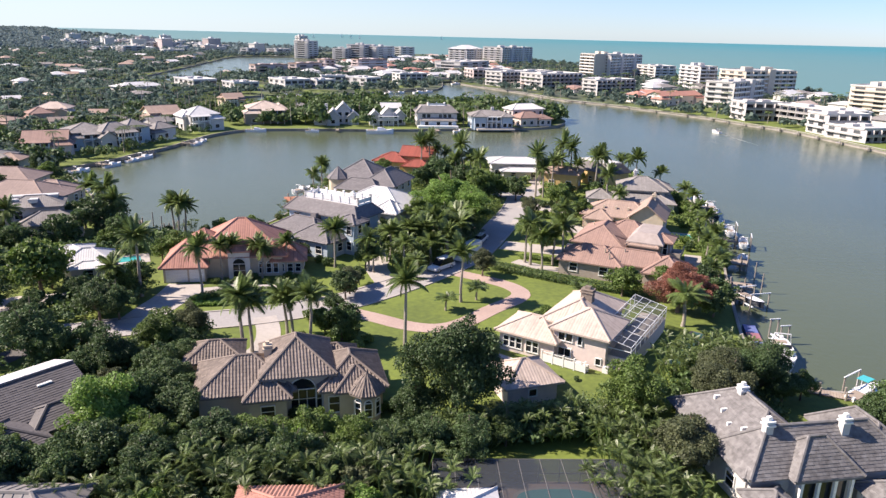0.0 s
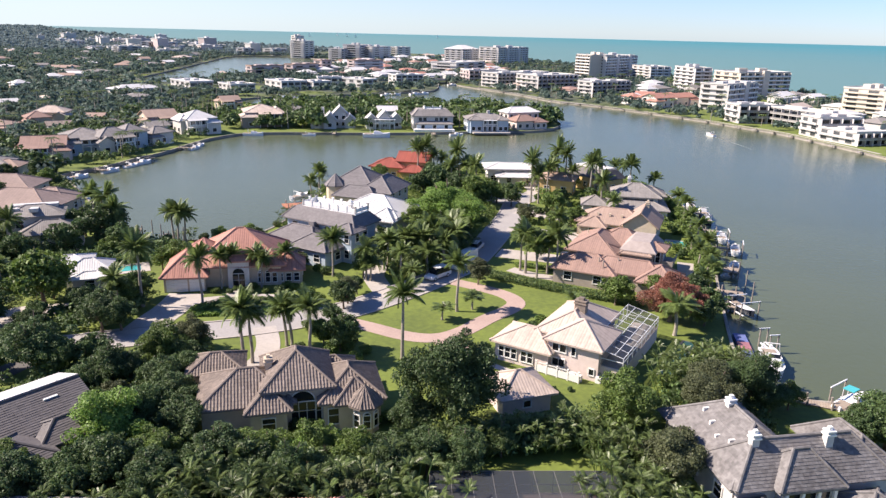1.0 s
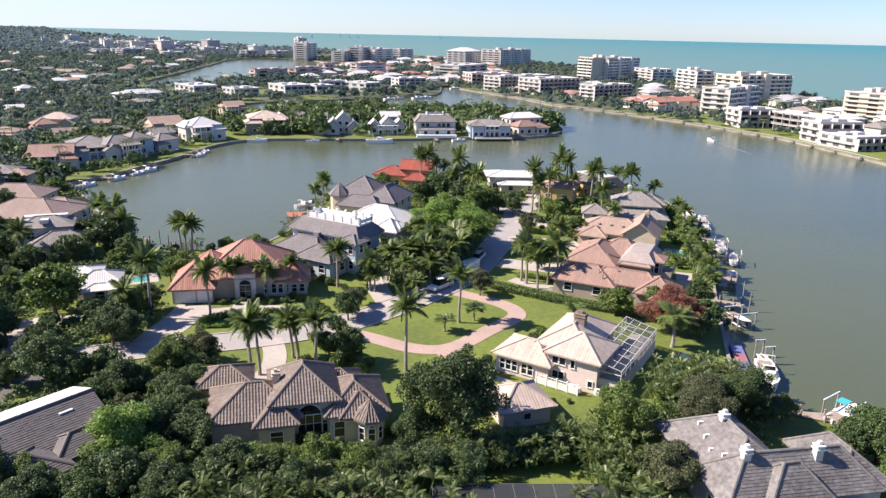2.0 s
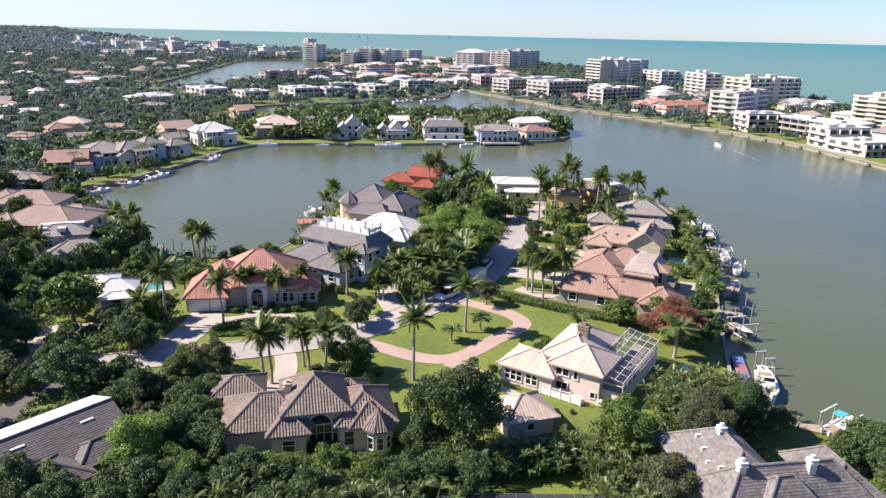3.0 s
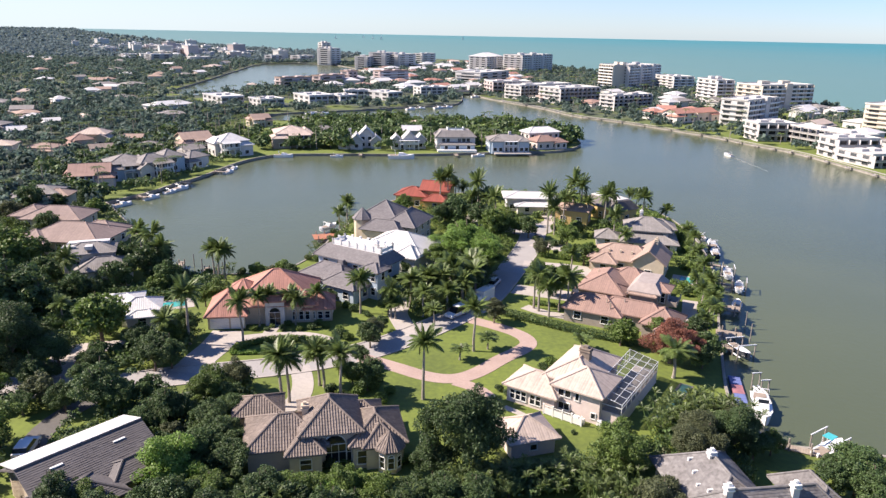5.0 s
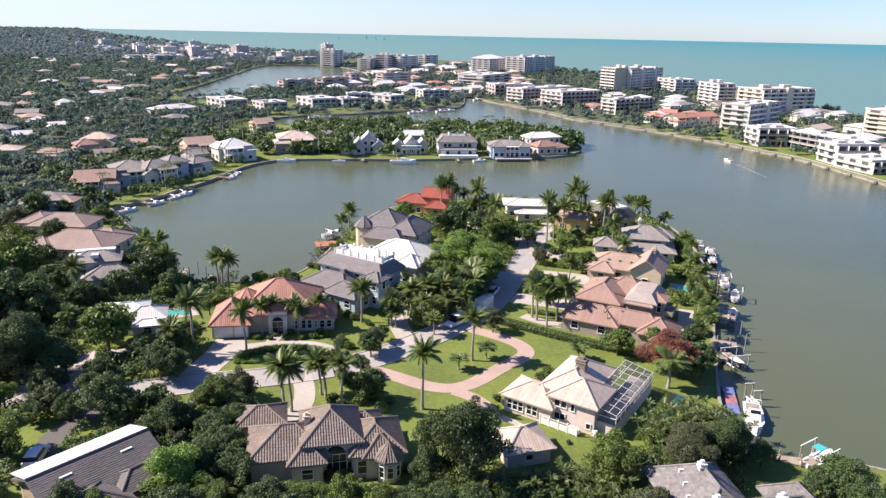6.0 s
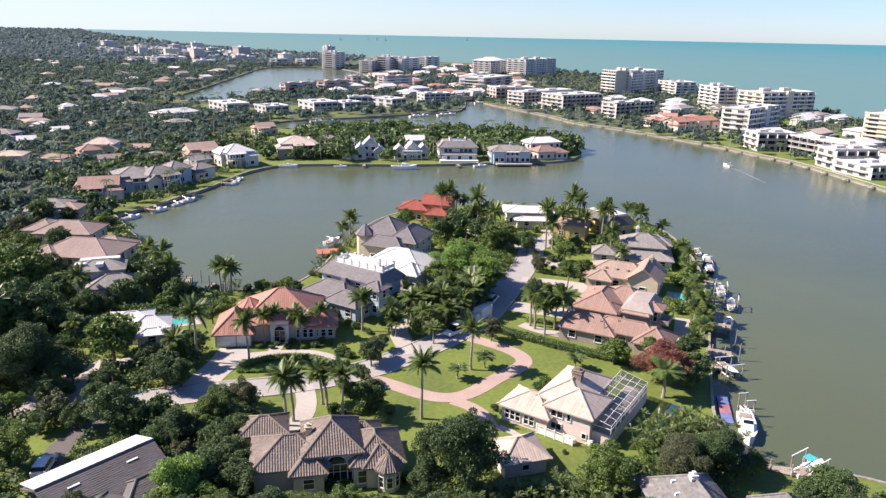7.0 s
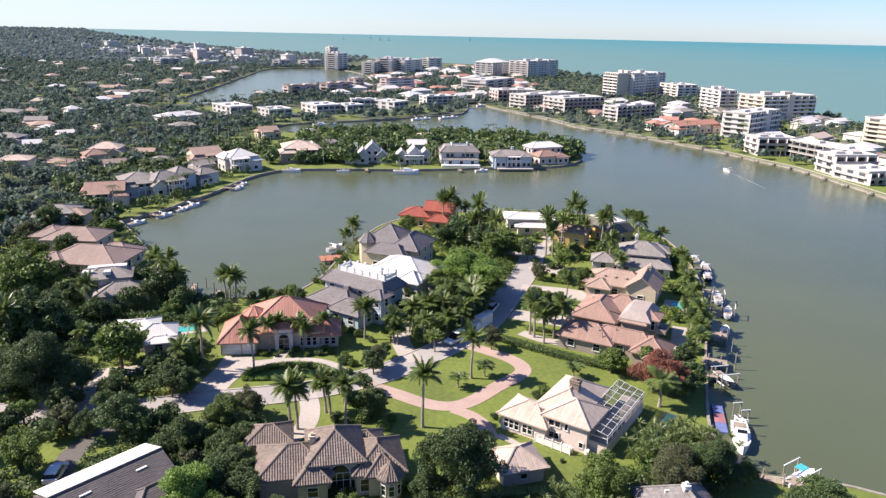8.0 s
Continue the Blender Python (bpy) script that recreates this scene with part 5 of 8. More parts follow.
INLAND_HOUSES = [(-161.7, 293.4, 15.4, 10, 7.7), (-203.5, 308.8, 9, 30, 5.7), (-254.6, 439.4, 11, 54, 6.6), (-227.1, 473.8, 9, 16, 4.5), (-174.5, 417.9, 33.3, 54, 7.1), (-118.5, 189, 9, 7, 4.9), (-162.2, 384.4, 16.2, 31, 5.2), (-146.3, 272.9, 10.3, 33, 4.5), (-146.7, 301, 9.4, 10, 4.5), (-279.1, 429.3, 9, 15, 5.8), (-231.6, 366.2, 9.5, 13, 4.5), (-203.7, 375.1, 9, 48, 4.5), (-289.2, 569.1, 20.6, 52, 5.3), (-269.4, 575.8, 21.3, 52, 5.3)] + [(-276.9, 706.7, 20, 79, 4.9), (-275.2, 740.5, 14.7, 61, 5.4), (-291, 834.2, 34, 86, 6.6), (-298.8, 898.1, 34, 94, 7.8), (-209.8, 349.3, 9, 42, 4.5), (-130.3, 282, 9.7, 27, 4.5), (-181, 599.3, 9.2, 19, 4.6), (112.9, 443.3, 12.2, -60, 6.9), (120.6, 434.7, 10.4, -41, 7.3), (132, 472.9, 14.4, -14, 5.5), (132.4, 428.8, 20.8, 35, 8.2), (145.8, 463, 13.9, -14, 6.1), (148.7, 440.9, 21.9, 35, 7.7)]
TILE_CHOICES = ("roof_white", "tile_peach", "tile_grey", "tile_grey", "roof_white", "tile_cream", "tile_brown")
WALL_CHOICES = ("stucco_white", "stucco_cream", "stucco_white", "stucco_pink")
ROOF_WORDS = dict(roof_white="white", tile_peach="peach tile", tile_grey="grey tile", tile_tan="tan tile", tile_cream="cream tile", tile_brown="brown tile", tile_orange="orange tile", tile_red="red tile")


def distant_house(x, y, w, turn, top, tiles, walls, where, rnd, sides="fl"):
    h = house_thing(x, y, turn, f"{walls.split('_')[1]} stucco house with a {ROOF_WORDS[tiles]} roof {where}", where)
    d = rnd.uniform(0.6, 0.8) * w if w < 20 else rnd.uniform(9, 13)
    rise = min(2.8, top * 0.3)
    y0, ribs = d / 2, "rib" if y < 345 else None
    wing(h, 0, y0, w * 0.8, d, top - rise, rise, walls, tiles, ribs, rnd.choice(("hip", "hip", "gable")), windows=sides, every=5.0, size=(1.9, 1.5, "plain"))
    s = rnd.choice((-1, 1))
    if where == "on the bay shore" and w > 10.9:
        v, e = y0 - d / 2 - 2.2, (top - rise) * 0.5
        x0, x1 = (-w * 0.4, w * 0.1) if s > 0 else (-w * 0.1, w * 0.4)
        part("veranda_floor", Geo().box(x0, x1, v, v + 2.2, e - 0.15, e), "trim", h)
        part("veranda_roof", Geo().add([(x0 - 0.3, v - 0.4, top - rise - 0.5), (x1 + 0.3, v - 0.4, top - rise - 0.5), (x1 + 0.3, v + 2.4, top - rise + 0.2), (x0 - 0.3, v + 2.4, top - rise + 0.2)] + [(x0 - 0.3, v - 0.4, top - rise - 0.7), (x1 + 0.3, v - 0.4, top - rise - 0.7), (x1 + 0.3, v + 2.4, top - rise), (x0 - 0.3, v + 2.4, top - rise)], [(0, 1, 2, 3), (7, 6, 5, 4), (0, 4, 5, 1), (1, 5, 6, 2), (3, 7, 4, 0)]), tiles, h)
        part("veranda_rail", Geo().box(x0, x1, v, v + 0.08, e + 0.55, e + 0.95), "trim", h)
        for i in range(4):
            u = x0 + 0.2 + (x1 - x0 - 0.4) * i / 3
            part("veranda_post", Geo().box(u - 0.15, u + 0.15, v, v + 0.3, -0.2, top - rise - 0.6), "trim", h)
        for i in range(3):
            far_window(h, pose(x0 + (x1 - x0) * (i + 0.5) / 3, y0 - d / 2, e + 0.2), 1.8, 1.9, "trim", "condo_glass")
        wing(h, -s * w * 0.36, y0 + d * 0.2, w * 0.3, d * 0.8, (top - rise) * 0.85, rise * 0.8, walls, tiles, ribs, "hip", windows="fl", every=3.0, size=(1.5, 1.5, "plain"))
    if y > 640:
        return
    wing(h, s * w * 0.3, y0 - d * 0.3, w * 0.38, d * 0.7, (top - rise) * 0.72, rise * 0.75, walls, tiles, ribs, rnd.choice(("hip", "gable")), windows=sides, every=5.0, size=(1.6, 1.4, "plain"))


def veranda(h, x0, x1, y, e, top, n=4, rail=True):
    """An upper gallery on white posts before a wall."""
    part("veranda_floor", Geo().box(x0, x1, y - 2.2, y, e - 0.18, e), "trim", h)
    part("veranda_roof", Geo().box(x0 - 0.2, x1 + 0.2, y - 2.5, y, top, top + 0.16), "trim", h)
    if rail:
        part("veranda_rail", Geo().box(x0, x1, y - 2.2, y - 2.1, e + 0.5, e + 0.95), "trim", h)
    for i in range(n):
        u = x0 + 0.2 + (x1 - x0 - 0.4) * i / (n - 1)
        part("veranda_post", Geo().box(u - 0.16, u + 0.16, y - 2.2, y - 1.88, -0.2, top), "trim", h)
    for i in range(n - 1):
        for z in (0.4, e + 0.2):
            far_window(h, pose(x0 + (x1 - x0) * (i + 0.5) / (n - 1), y, z), round((x1 - x0) / (n - 1) * 0.6, 1), 1.9, "trim", "condo_glass")


def island_row():
    small = (1.5, 1.5, "plain")
    W, R = "stucco_white", "roof_white"
    h = house_thing(-47.0, 305.0, 9, "white waterside cottage with steep white gables", "on the bay shore")
    for x, y, w, d, eave, rise in ((-6.4, 3.0, 5.0, 8.0, 4.2, 3.0), (-1.0, 2.0, 5.4, 9.0, 3.6, 3.2), (3.4, 5.6, 6.0, 8.0, 5.6, 3.6), (7.6, 3.4, 4.4, 7.0, 3.4, 2.4)):
        wing(h, x, y, w, d, eave, rise, W, R, "seam", "gable", windows="fl", every=2.4, size=small)
    part("chimney", Geo().box(-4.4, -3.2, 4.6, 5.8, 5.0, 8.4), W, h)
    h = house_thing(-25.0, 306.6, 9, "small white house with white gables and a porch", "on the bay shore")
    for x, y, w, d, eave, rise in ((-5.4, 3.4, 4.2, 7.0, 3.8, 2.6), (0.4, 4.0, 5.0, 8.0, 4.6, 3.2), (5.6, 5.0, 4.4, 7.0, 3.8, 2.6)):
        wing(h, x, y, w, d, eave, rise, W, R, "seam", "gable", windows="fl", every=2.4, size=small)
    veranda(h, -4.0, 4.6, 0.2, 2.4, 4.0, 5)
    h = house_thing(-3.8, 306.0, 8, "large pale blue and white house with a railed roof deck", "on the bay shore")
    wing(h, 0, 6.0, 17.0, 11.0, 6.0, 2.6, W, "tile_grey", "rib", "mansard", windows="lr", every=3.0, size=small)
    wing(h, 0.4, 0.2, 15.0, 3.0, 2.9, 0.9, "siding_blue", "tile_grey", "rib", windows="fl", every=3.6, size=small)
    deck = part("roof_deck", Geo().box(-3.6, 3.8, 3.4, 8.6, 8.3, 8.7), "trim", h, "white railed roof deck")
    part("deck_rail", Geo().box(-3.6, 3.8, 3.4, 3.5, 8.9, 9.6).box(-3.6, -3.5, 3.4, 8.6, 8.9, 9.6).box(3.7, 3.8, 3.4, 8.6, 8.9, 9.6), "trim", deck)
    for u in (-3.4, 0.1, 3.6):
        part("deck_post", Geo().box(u - 0.2, u + 0.2, 3.3, 3.6, 8.7, 10.2), "trim", deck)
    for u in (-5.6, -3.6, 1.4, 3.4, 5.4):
        far_window(h, pose(u, 0.5, 3.9), 1.5, 1.5, "trim", "condo_glass")
    part("terrace", Geo().box(-8.6, 8.6, -4.6, -1.3, -0.2, 0.9), "trim", h, "white waterside terrace wall")
    h = house_thing(19.6, 303.4, 9, "grey-roofed house with blue glazing and white galleries", "on the bay shore")
    wing(h, 0, 6.4, 17.0, 10.0, 5.4, 1.9, "siding_blue", "tile_grey", "rib", windows="lr", every=3.0, size=small)
    wing(h, -5.2, 1.6, 5.0, 4.0, 5.2, 1.4, "siding_blue", "tile_grey", "rib", windows="f", every=1.8, size=small)
    wing(h, 6.4, 1.4, 4.4, 4.0, 5.2, 1.4, "siding_blue", "tile_grey", "rib", windows="f", every=1.8, size=small)
    veranda(h, -2.4, 4.0, 1.4, 2.7, 5.0, 4)
    part("chimney", Geo().box(0.6, 1.8, 6.0, 7.0, 6.4, 8.6), W, h)
    part("terrace", Geo().box(-7.0, 9.0, -4.0, -0.9, -0.2, 0.4), "concrete", h, "pale waterside terrace")
    h = house_thing(38.5, 318.0, 26, "pink stucco house with rust tile roofs below a white roof", "on the bay shore")
    wing(h, -2.0, 2.0, 11.0, 8.0, 3.8, 2.4, "stucco_pink", "tile_tan", "rib", windows="fl", every=2.8, size=small)
    wing(h, 4.6, 0.0, 6.0, 6.0, 3.2, 1.8, "stucco_pink", "tile_tan", "rib", windows="fr", every=2.4, size=small)
    wing(h, 1.0, 10.0, 16.0, 8.0, 6.6, 2.2, "stucco_pink", "roof_white", "seam", windows="fl", every=3.0, size=small)


rnd = random.Random(5)
island_row()
SHORE_TILES = ("tile_tan", "tile_grey", "tile_grey", "tile_peach", "roof_white", "tile_cream", "tile_peach", "roof_white", "tile_grey", "tile_grey", "tile_grey", "tile_grey", "tile_tan", "roof_white", "tile_grey", "tile_cream")
SHORE_WALLS = ("stucco_pink", "siding_blue", "stucco_white", "stucco_cream", "stucco_white", "stucco_grey", "stucco_cream", "stucco_cream", "siding_blue", "stucco_white", "stucco_white", "stucco_cream", "stucco_cream", "stucco_white", "stucco_white", "stucco_cream")
for row, tiles, walls in zip(SHORE_HOUSES, SHORE_TILES, SHORE_WALLS):
    distant_house(*row, tiles, walls, "on the bay shore", rnd)
for i, row in enumerate(INLAND_HOUSES):
    tiles = "tile_orange" if i >= len(INLAND_HOUSES) - 6 else rnd.choice(TILE_CHOICES)
    distant_house(*row, tiles, rnd.choice(WALL_CHOICES), "among the distant trees", rnd)
for i in range(70):
    y = 260 + 900 * (i / 70) ** 1.3 + rnd.uniform(-20, 20)
    x = -130 - 0.32 * (y - 200) - rnd.random() ** 0.8 * (120 + 0.42 * y)
    if on_land([(x, y)])[0]:
        distant_house(round(x, 1), round(y, 1), rnd.uniform(11, 17), rnd.uniform(-20, 60), rnd.uniform(4.5, 7), rnd.choice(TILE_CHOICES), rnd.choice(WALL_CHOICES), "among the distant trees", rnd, "f" if y < 380 else "")
for i in range(48):
    x, y = rnd.uniform(-115, 70), rnd.uniform(600, 1160)
    if on_land([(x, y)])[0]:
        distant_house(round(x, 1), round(y, 1), rnd.uniform(13, 24), rnd.uniform(20, 60), rnd.uniform(4.5, 8), rnd.choice(("roof_white", "roof_white", "tile_cream", "tile_tan", "tile_orange")), "stucco_white", "on the barrier shore", rnd, "")
for i in range(36):
    y = 230 + 640 * (i / 36) ** 1.2 + rnd.uniform(-20, 20)
    x = -140 - 0.3 * (y - 200) - rnd.random() * (90 + 0.35 * y)
    if on_land([(x, y)])[0] and not any(math.hypot(x - q[0], y - q[1]) < 13 for q in footprints):
        distant_house(round(x, 1), round(y, 1), rnd.uniform(12, 18), rnd.uniform(10, 60), rnd.uniform(5, 6.8), rnd.choice(("roof_white", "tile_grey", "tile_peach", "roof_white", "tile_cream")), "stucco_white", "among the distant trees", rnd, "")
for i in range(46):
    x, y = rnd.uniform(-110, 60), rnd.uniform(590, 1100)
    if on_land([(x, y)])[0] and not any(math.hypot(x - q[0], y - q[1]) < 16 for q in footprints):
        distant_house(round(x, 1), round(y, 1), rnd.uniform(14, 26), rnd.uniform(20, 60), rnd.uniform(5, 8), rnd.choice(("roof_white", "roof_white", "roof_white", "tile_tan")), "stucco_white", "on the barrier shore", rnd, "")
for i in range(34):
    y = rnd.uniform(300, 600)
    x = np.interp(y, [300, 420, 500, 600], [206, 168, 112, 55]) + rnd.random() * np.interp(y, [300, 600], [80, 175])
    if on_land([(x, y)])[0] and not any(math.hypot(x - q[0], y - q[1]) < 14 for q in footprints):
        distant_house(round(float(x), 1), round(y, 1), rnd.uniform(13, 22), rnd.uniform(20, 45), rnd.uniform(5, 7.5), rnd.choice(("roof_white", "roof_white", "tile_cream", "tile_grey")), "stucco_white", "on the barrier shore", rnd, "")
for x, y, w, turn in ((60, 540, 16, 35), (95, 515, 18, 35), (128, 470, 16, 40), (176, 455, 18, 30), (182, 420, 15, 40), (190, 372, 18, 35), (205, 350, 16, 35), (188, 330, 20, 38), (205, 310, 16, 38), (215, 340, 14, 40)):
    distant_house(x, y, w, turn, 4.6, rnd.choice(("roof_white", "tile_tan", "tile_cream")), "stucco_white", "on the barrier shore", rnd)


# ---- apartment blocks ----
BANK_CONDOS = [(21.3, 604.5, 34.6, 22.5, 17, 9.3), (40.6, 553, 58, 16.9, 40.4, 10.2), (67.6, 524.5, 39.2, 23.5, 33.8, 10.9), (99.2, 485.8, 38.3, 12.3, 36, 9.8), (147.5, 358, 20, 14, 6, 8.6), (163.5, 361, 42, 11, -66, 8.2), (162.5, 308, 20, 13, 8, 8.6), (167.5, 287.6, 16.2, 19.3, 17.7, 5.1)]
BEACH_TOWERS = [(163.1, 417.2, 40, 16, 44, 14.5), (124.6, 687.5, 19.7, 27.8, -59.3, 21.8), (148.6, 675, 63.4, 29.4, 49.8, 20.9), (188.6, 668.2, 21.5, 30, 17.3, 12.7), (186.4, 542.9, 14.4, 26, 14.5, 18), (207.4, 511.9, 47.8, 24, 22.6, 17), (240, 394, 24, 22, 33.6, 15), (22.4, 909.3, 41.4, 25.1, 59.1, 17.7), (65.7, 903.6, 72, 27.3, 53, 21)]
NORTH_CONDOS = [(12.2, 692.5, 58.2, 28.1, 59.4, 11), (-104.3, 916.4, 34.1, 22.9, 73.7, 19.9), (-89.3, 923.5, 42.6, 22.6, 62.7, 18), (-125.8, 906.2, 16.8, 17.7, 72.8, 15), (-188.3, 994.6, 24, 22.2, 67, 21.6), (-218.5, 1088, 13.3, 17.7, 30.6, 26.8), (-68.1, 1077, 33.7, 15.1, 57.9, 14.5), (-110.3, 664.2, 12, 10, 55.1, 11.7), (-81.4, 667.2, 33.8, 10, 44.1, 12.2), (-159, 606.6, 30.1, 10, 42.8, 8.4), (-129.5, 629.6, 31.9, 10, 57, 9.2)]
CANAL_FLATS = [(-133.5, 456.5, 16.6, 18.9, 40, 5), (-107.2, 482.3, 18.7, 24.1, 39.7, 6), (-87.6, 491.5, 14.9, 15.8, 47.4, 5.4), (-57.5, 521, 14.9, 23.2, 51.6, 5.7), (-35.8, 555.4, 23.1, 14.6, 28.4, 8.1), (-160.5, 460.5, 15.7, 30, 42.7, 6.1), (-90.9, 529.8, 19, 10, 16, 6.2), (-506.3, 1056.1, 19.2, 19, 34, 6.4)]
FAR_TOWERS = [(-463.7, 1159.2, 29, 13.4, 84.9, 11.3), (-444.4, 1173.1, 35.2, 15.5, 75.1, 11.4), (-431.8, 980.2, 33.8, 14.9, 60.3, 9.6), (-280.1, 1032.3, 26.9, 12.7, 68.6, 9.3), (-594.3, 1202.7, 29.1, 12, 96.7, 9), (-400.2, 1292.9, 20.8, 25.4, 37.5, 5.8), (-244.4, 1053, 31.8, 18.2, 62.6, 8.7), (-397.4, 1206.8, 19, 22.6, 35.7, 7.2)]


def apartment_block(x, y, w, d, turn, h, walls, label, group, bay=4.2, balconies=True, roof_mat="flat_roof", pyramid=False, fins=False, clear=2.0):
    """A block from its near corner: slabs and rails storey by storey, windows bay by bay."""
    b = thing("apartment_building", x, y, turn, label, "apartment building", group)
    floors = max(2, round(h / 2.7))
    fh = h / floors
    part("wall", Geo().box(0, w, 0, d, -0.4, h), walls, b)
    g = Geo().box(-0.3, w + 0.3, -0.3, d + 0.3, h, h + 0.25)
    for x0, x1, y0, y1 in ((-0.3, w + 0.3, -0.3, 0), (-0.3, w + 0.3, d, d + 0.3), (-0.3, 0, 0, d), (w, w + 0.3, 0, d)):
        g.box(x0, x1, y0, y1, h + 0.25, h + 0.8)
    top = part("roof", g, roof_mat, b)
    if pyramid:
        roof(b, w / 2, d / 2, w, d, h + 0.8, 4.5, "hip", "roof_white", "seam", 1.0)
    else:
        for k in range(2):
            cx, cy = w * (0.3 + 0.4 * k), d * 0.55
            part("lift_housing", Geo().box(cx - w * 0.06 - 1, cx + w * 0.06 + 1, cy - 2, cy + 2, h + 0.25, h + (2.6 if floors > 5 else 1.3)), walls, top)
    nf, nl = max(2, round(w / bay)), max(1, round(d / (bay * 1.4)))
    if balconies and fins and floors > 4:
        # stair and lift shafts, which stand forward of the balconies between the bays
        for i in range(3, nf, 4):
            u = (i + 0.5) * w / nf
            part("stair_tower", Geo().box(u - w / nf * 0.4, u + w / nf * 0.4, -2.1, 0, -0.4, h + 1.6), walls, b)
    if balconies and fins:
        for i in range(nf + 1):
            u = min(max(i * w / nf, 0.15), w - 0.15)
            part("divider", Geo().box(u - 0.12, u + 0.12, -1.5, 0, 0, h), walls, b)
    for k in range(floors):
        z = k * fh
        for i in range(nf):
            if balconies and (i % 4 == 3) and floors > 4:
                continue
            far_window(b, pose((i + 0.5) * w / nf, 0, z + 0.45), round(w / nf * (0.78 if bay < 6 else 0.5), 1), round(fh * (0.66 if bay < 8 else 0.5), 1), walls, "glass" if balconies and floors < 5 else "condo_glass")
        for i in range(nl):
            far_window(b, pose(0, d - (i + 0.5) * d / nl, z + 0.75, 0, 0, -90), round(d / nl * 0.5, 1), round(fh * 0.55, 1), walls, "condo_glass")
        if balconies and k:
            rail = part("balcony", Geo().box(0.2, w - 0.2, -1.7, 0, z - 0.14, z + 0.14), walls, b)
            part("railing", Geo().box(0.3, w - 0.3, -1.68, -1.6, z + 0.14, z + 0.9), "rail_shade_grey" if floors < 5 else "alloy", rail)
            part("balcony", Geo().box(-1.1, 0, 0.6, d - 0.6, z - 0.1, z + 0.1).box(-1.15, -1.05, 0.6, d - 0.6, z + 0.1, z + 0.85), walls, b)
    t = radians(turn)
    c = Vector((x, y)) + Vector((math.cos(t), math.sin(t))) * w / 2 + Vector((-math.sin(t), math.cos(t))) * d / 2
    footprints.append((c.x, c.y, w / 2 + clear, d / 2 + clear, t))


for i, row in enumerate(BANK_CONDOS):
    apartment_block(*row, "condo_white" if i else "condo_pink", "low white apartment building with balconies on the bay bank", "bank apartment buildings", 4.6, fins=True)
for i, row in enumerate(BEACH_TOWERS):
    apartment_block(*row, ("stucco_white", "condo_tan", "stucco_white", "stucco_white", "stucco_white", "condo_tan", "condo_tan", "stucco_white", "stucco_white")[i],
                    "white beachfront apartment tower" + (" with a pyramid roof" if i == 7 else " with stacked balconies"), "beach towers", 6.5, pyramid=i == 7, fins=True)
for i, row in enumerate(NORTH_CONDOS):
    apartment_block(*row, "condo_pink" if i > 6 else "stucco_white", "distant apartment block beyond the canal", "north apartment blocks", 18.0, roof_mat="tile_peach" if i > 6 else "flat_roof")
for x, y, w, d, turn, h in CANAL_FLATS:
    apartment_block(x, y, w, d, turn, h * 0.7 + 1.4, "stucco_white", "low white flat-roofed apartment building by the canal", "canal apartments", 5.0, False, "roof_white", clear=9.0)
for row in FAR_TOWERS:
    apartment_block(*row, "stucco_white", "far pale apartment block near the coast", "far blocks", 22.0)
far = random.Random(17)
for i in range(44):
    a = far.random() ** 0.8
    x, y = -260 - 420 * a + far.uniform(-190, 10), 1130 + 520 * a + far.uniform(-160, 40)
    if not on_land([(x, y)])[0]:
        continue
    w, d, h = far.uniform(12, 30), far.uniform(10, 16), far.choice((5, 6, 6, 7, 8, 10, 14, 17))
    b = thing("apartment_building", round(x, 1), round(y, 1), far.uniform(30, 80), "tiny pale block on the hazy far coast", "apartment building", "far blocks")
    part("wall", Geo().box(0, w, 0, d, -0.4, h), far.choice(("stucco_white", "condo_pink", "stucco_white", "condo_white")), b)
    part("roof", Geo().box(-0.6, w + 0.6, -0.6, d + 0.6, h, h + 0.9).box(w * 0.35, w * 0.55, d * 0.3, d * 0.7, h + 0.9, h + 3), far.choice(("roof_white", "flat_roof", "roof_white")), b)
    footprints.append((x, y, w, d, 0.0))
bridge = thing("bridge", -1, 592, 8, "low concrete road bridge over the canal mouth", "bridge")
part("deck", Geo().box(-16, 16, -4, 4, 1.6, 2.2).box(-16, 16, -4.2, -3.9, 2.2, 3.0).box(-16, 16, 3.9, 4.2, 2.2, 3.0), "concrete", bridge)
for i in range(4):
    part("pier", Geo().box(-12.4 + i * 8, -11.6 + i * 8, -3.5, 3.5, -3, 1.6), "concrete", bridge)


# ---- docks, boats and vehicles ----
def dock(x, y, turn, length, width, piles, board="wood", label="weathered timber dock on piles over the water", z=0.15):
    """A boarded deck that runs along its own +x, on piles."""
    d = thing("dock", x, y, turn, label, "dock", "docks")
    g = Geo()
    n = int(length / 0.3)
    for i in range(n):
        g.box(i * length / n, (i + 0.93) * length / n, -width / 2, width / 2, z, z + 0.06)
    for s in (-1, 1) if y < 230 else ():
        part("stringer", Geo().box(0, length, s * (width / 2 - 0.18) - 0.08, s * (width / 2 - 0.18) + 0.08, z - 0.2, z), board, d)
    tagged(part("boards", g, board, d), kind="stuff")
    for i in range(piles):
        for s in (-1, 1):
            px_ = (i + 0.5) * length / piles
            part("timber_post", Geo().tube([(px_, s * width / 2, -3), (px_, s * width / 2, z + 0.9)], (0.14, 0.13), 7), "pile", d)
    return d


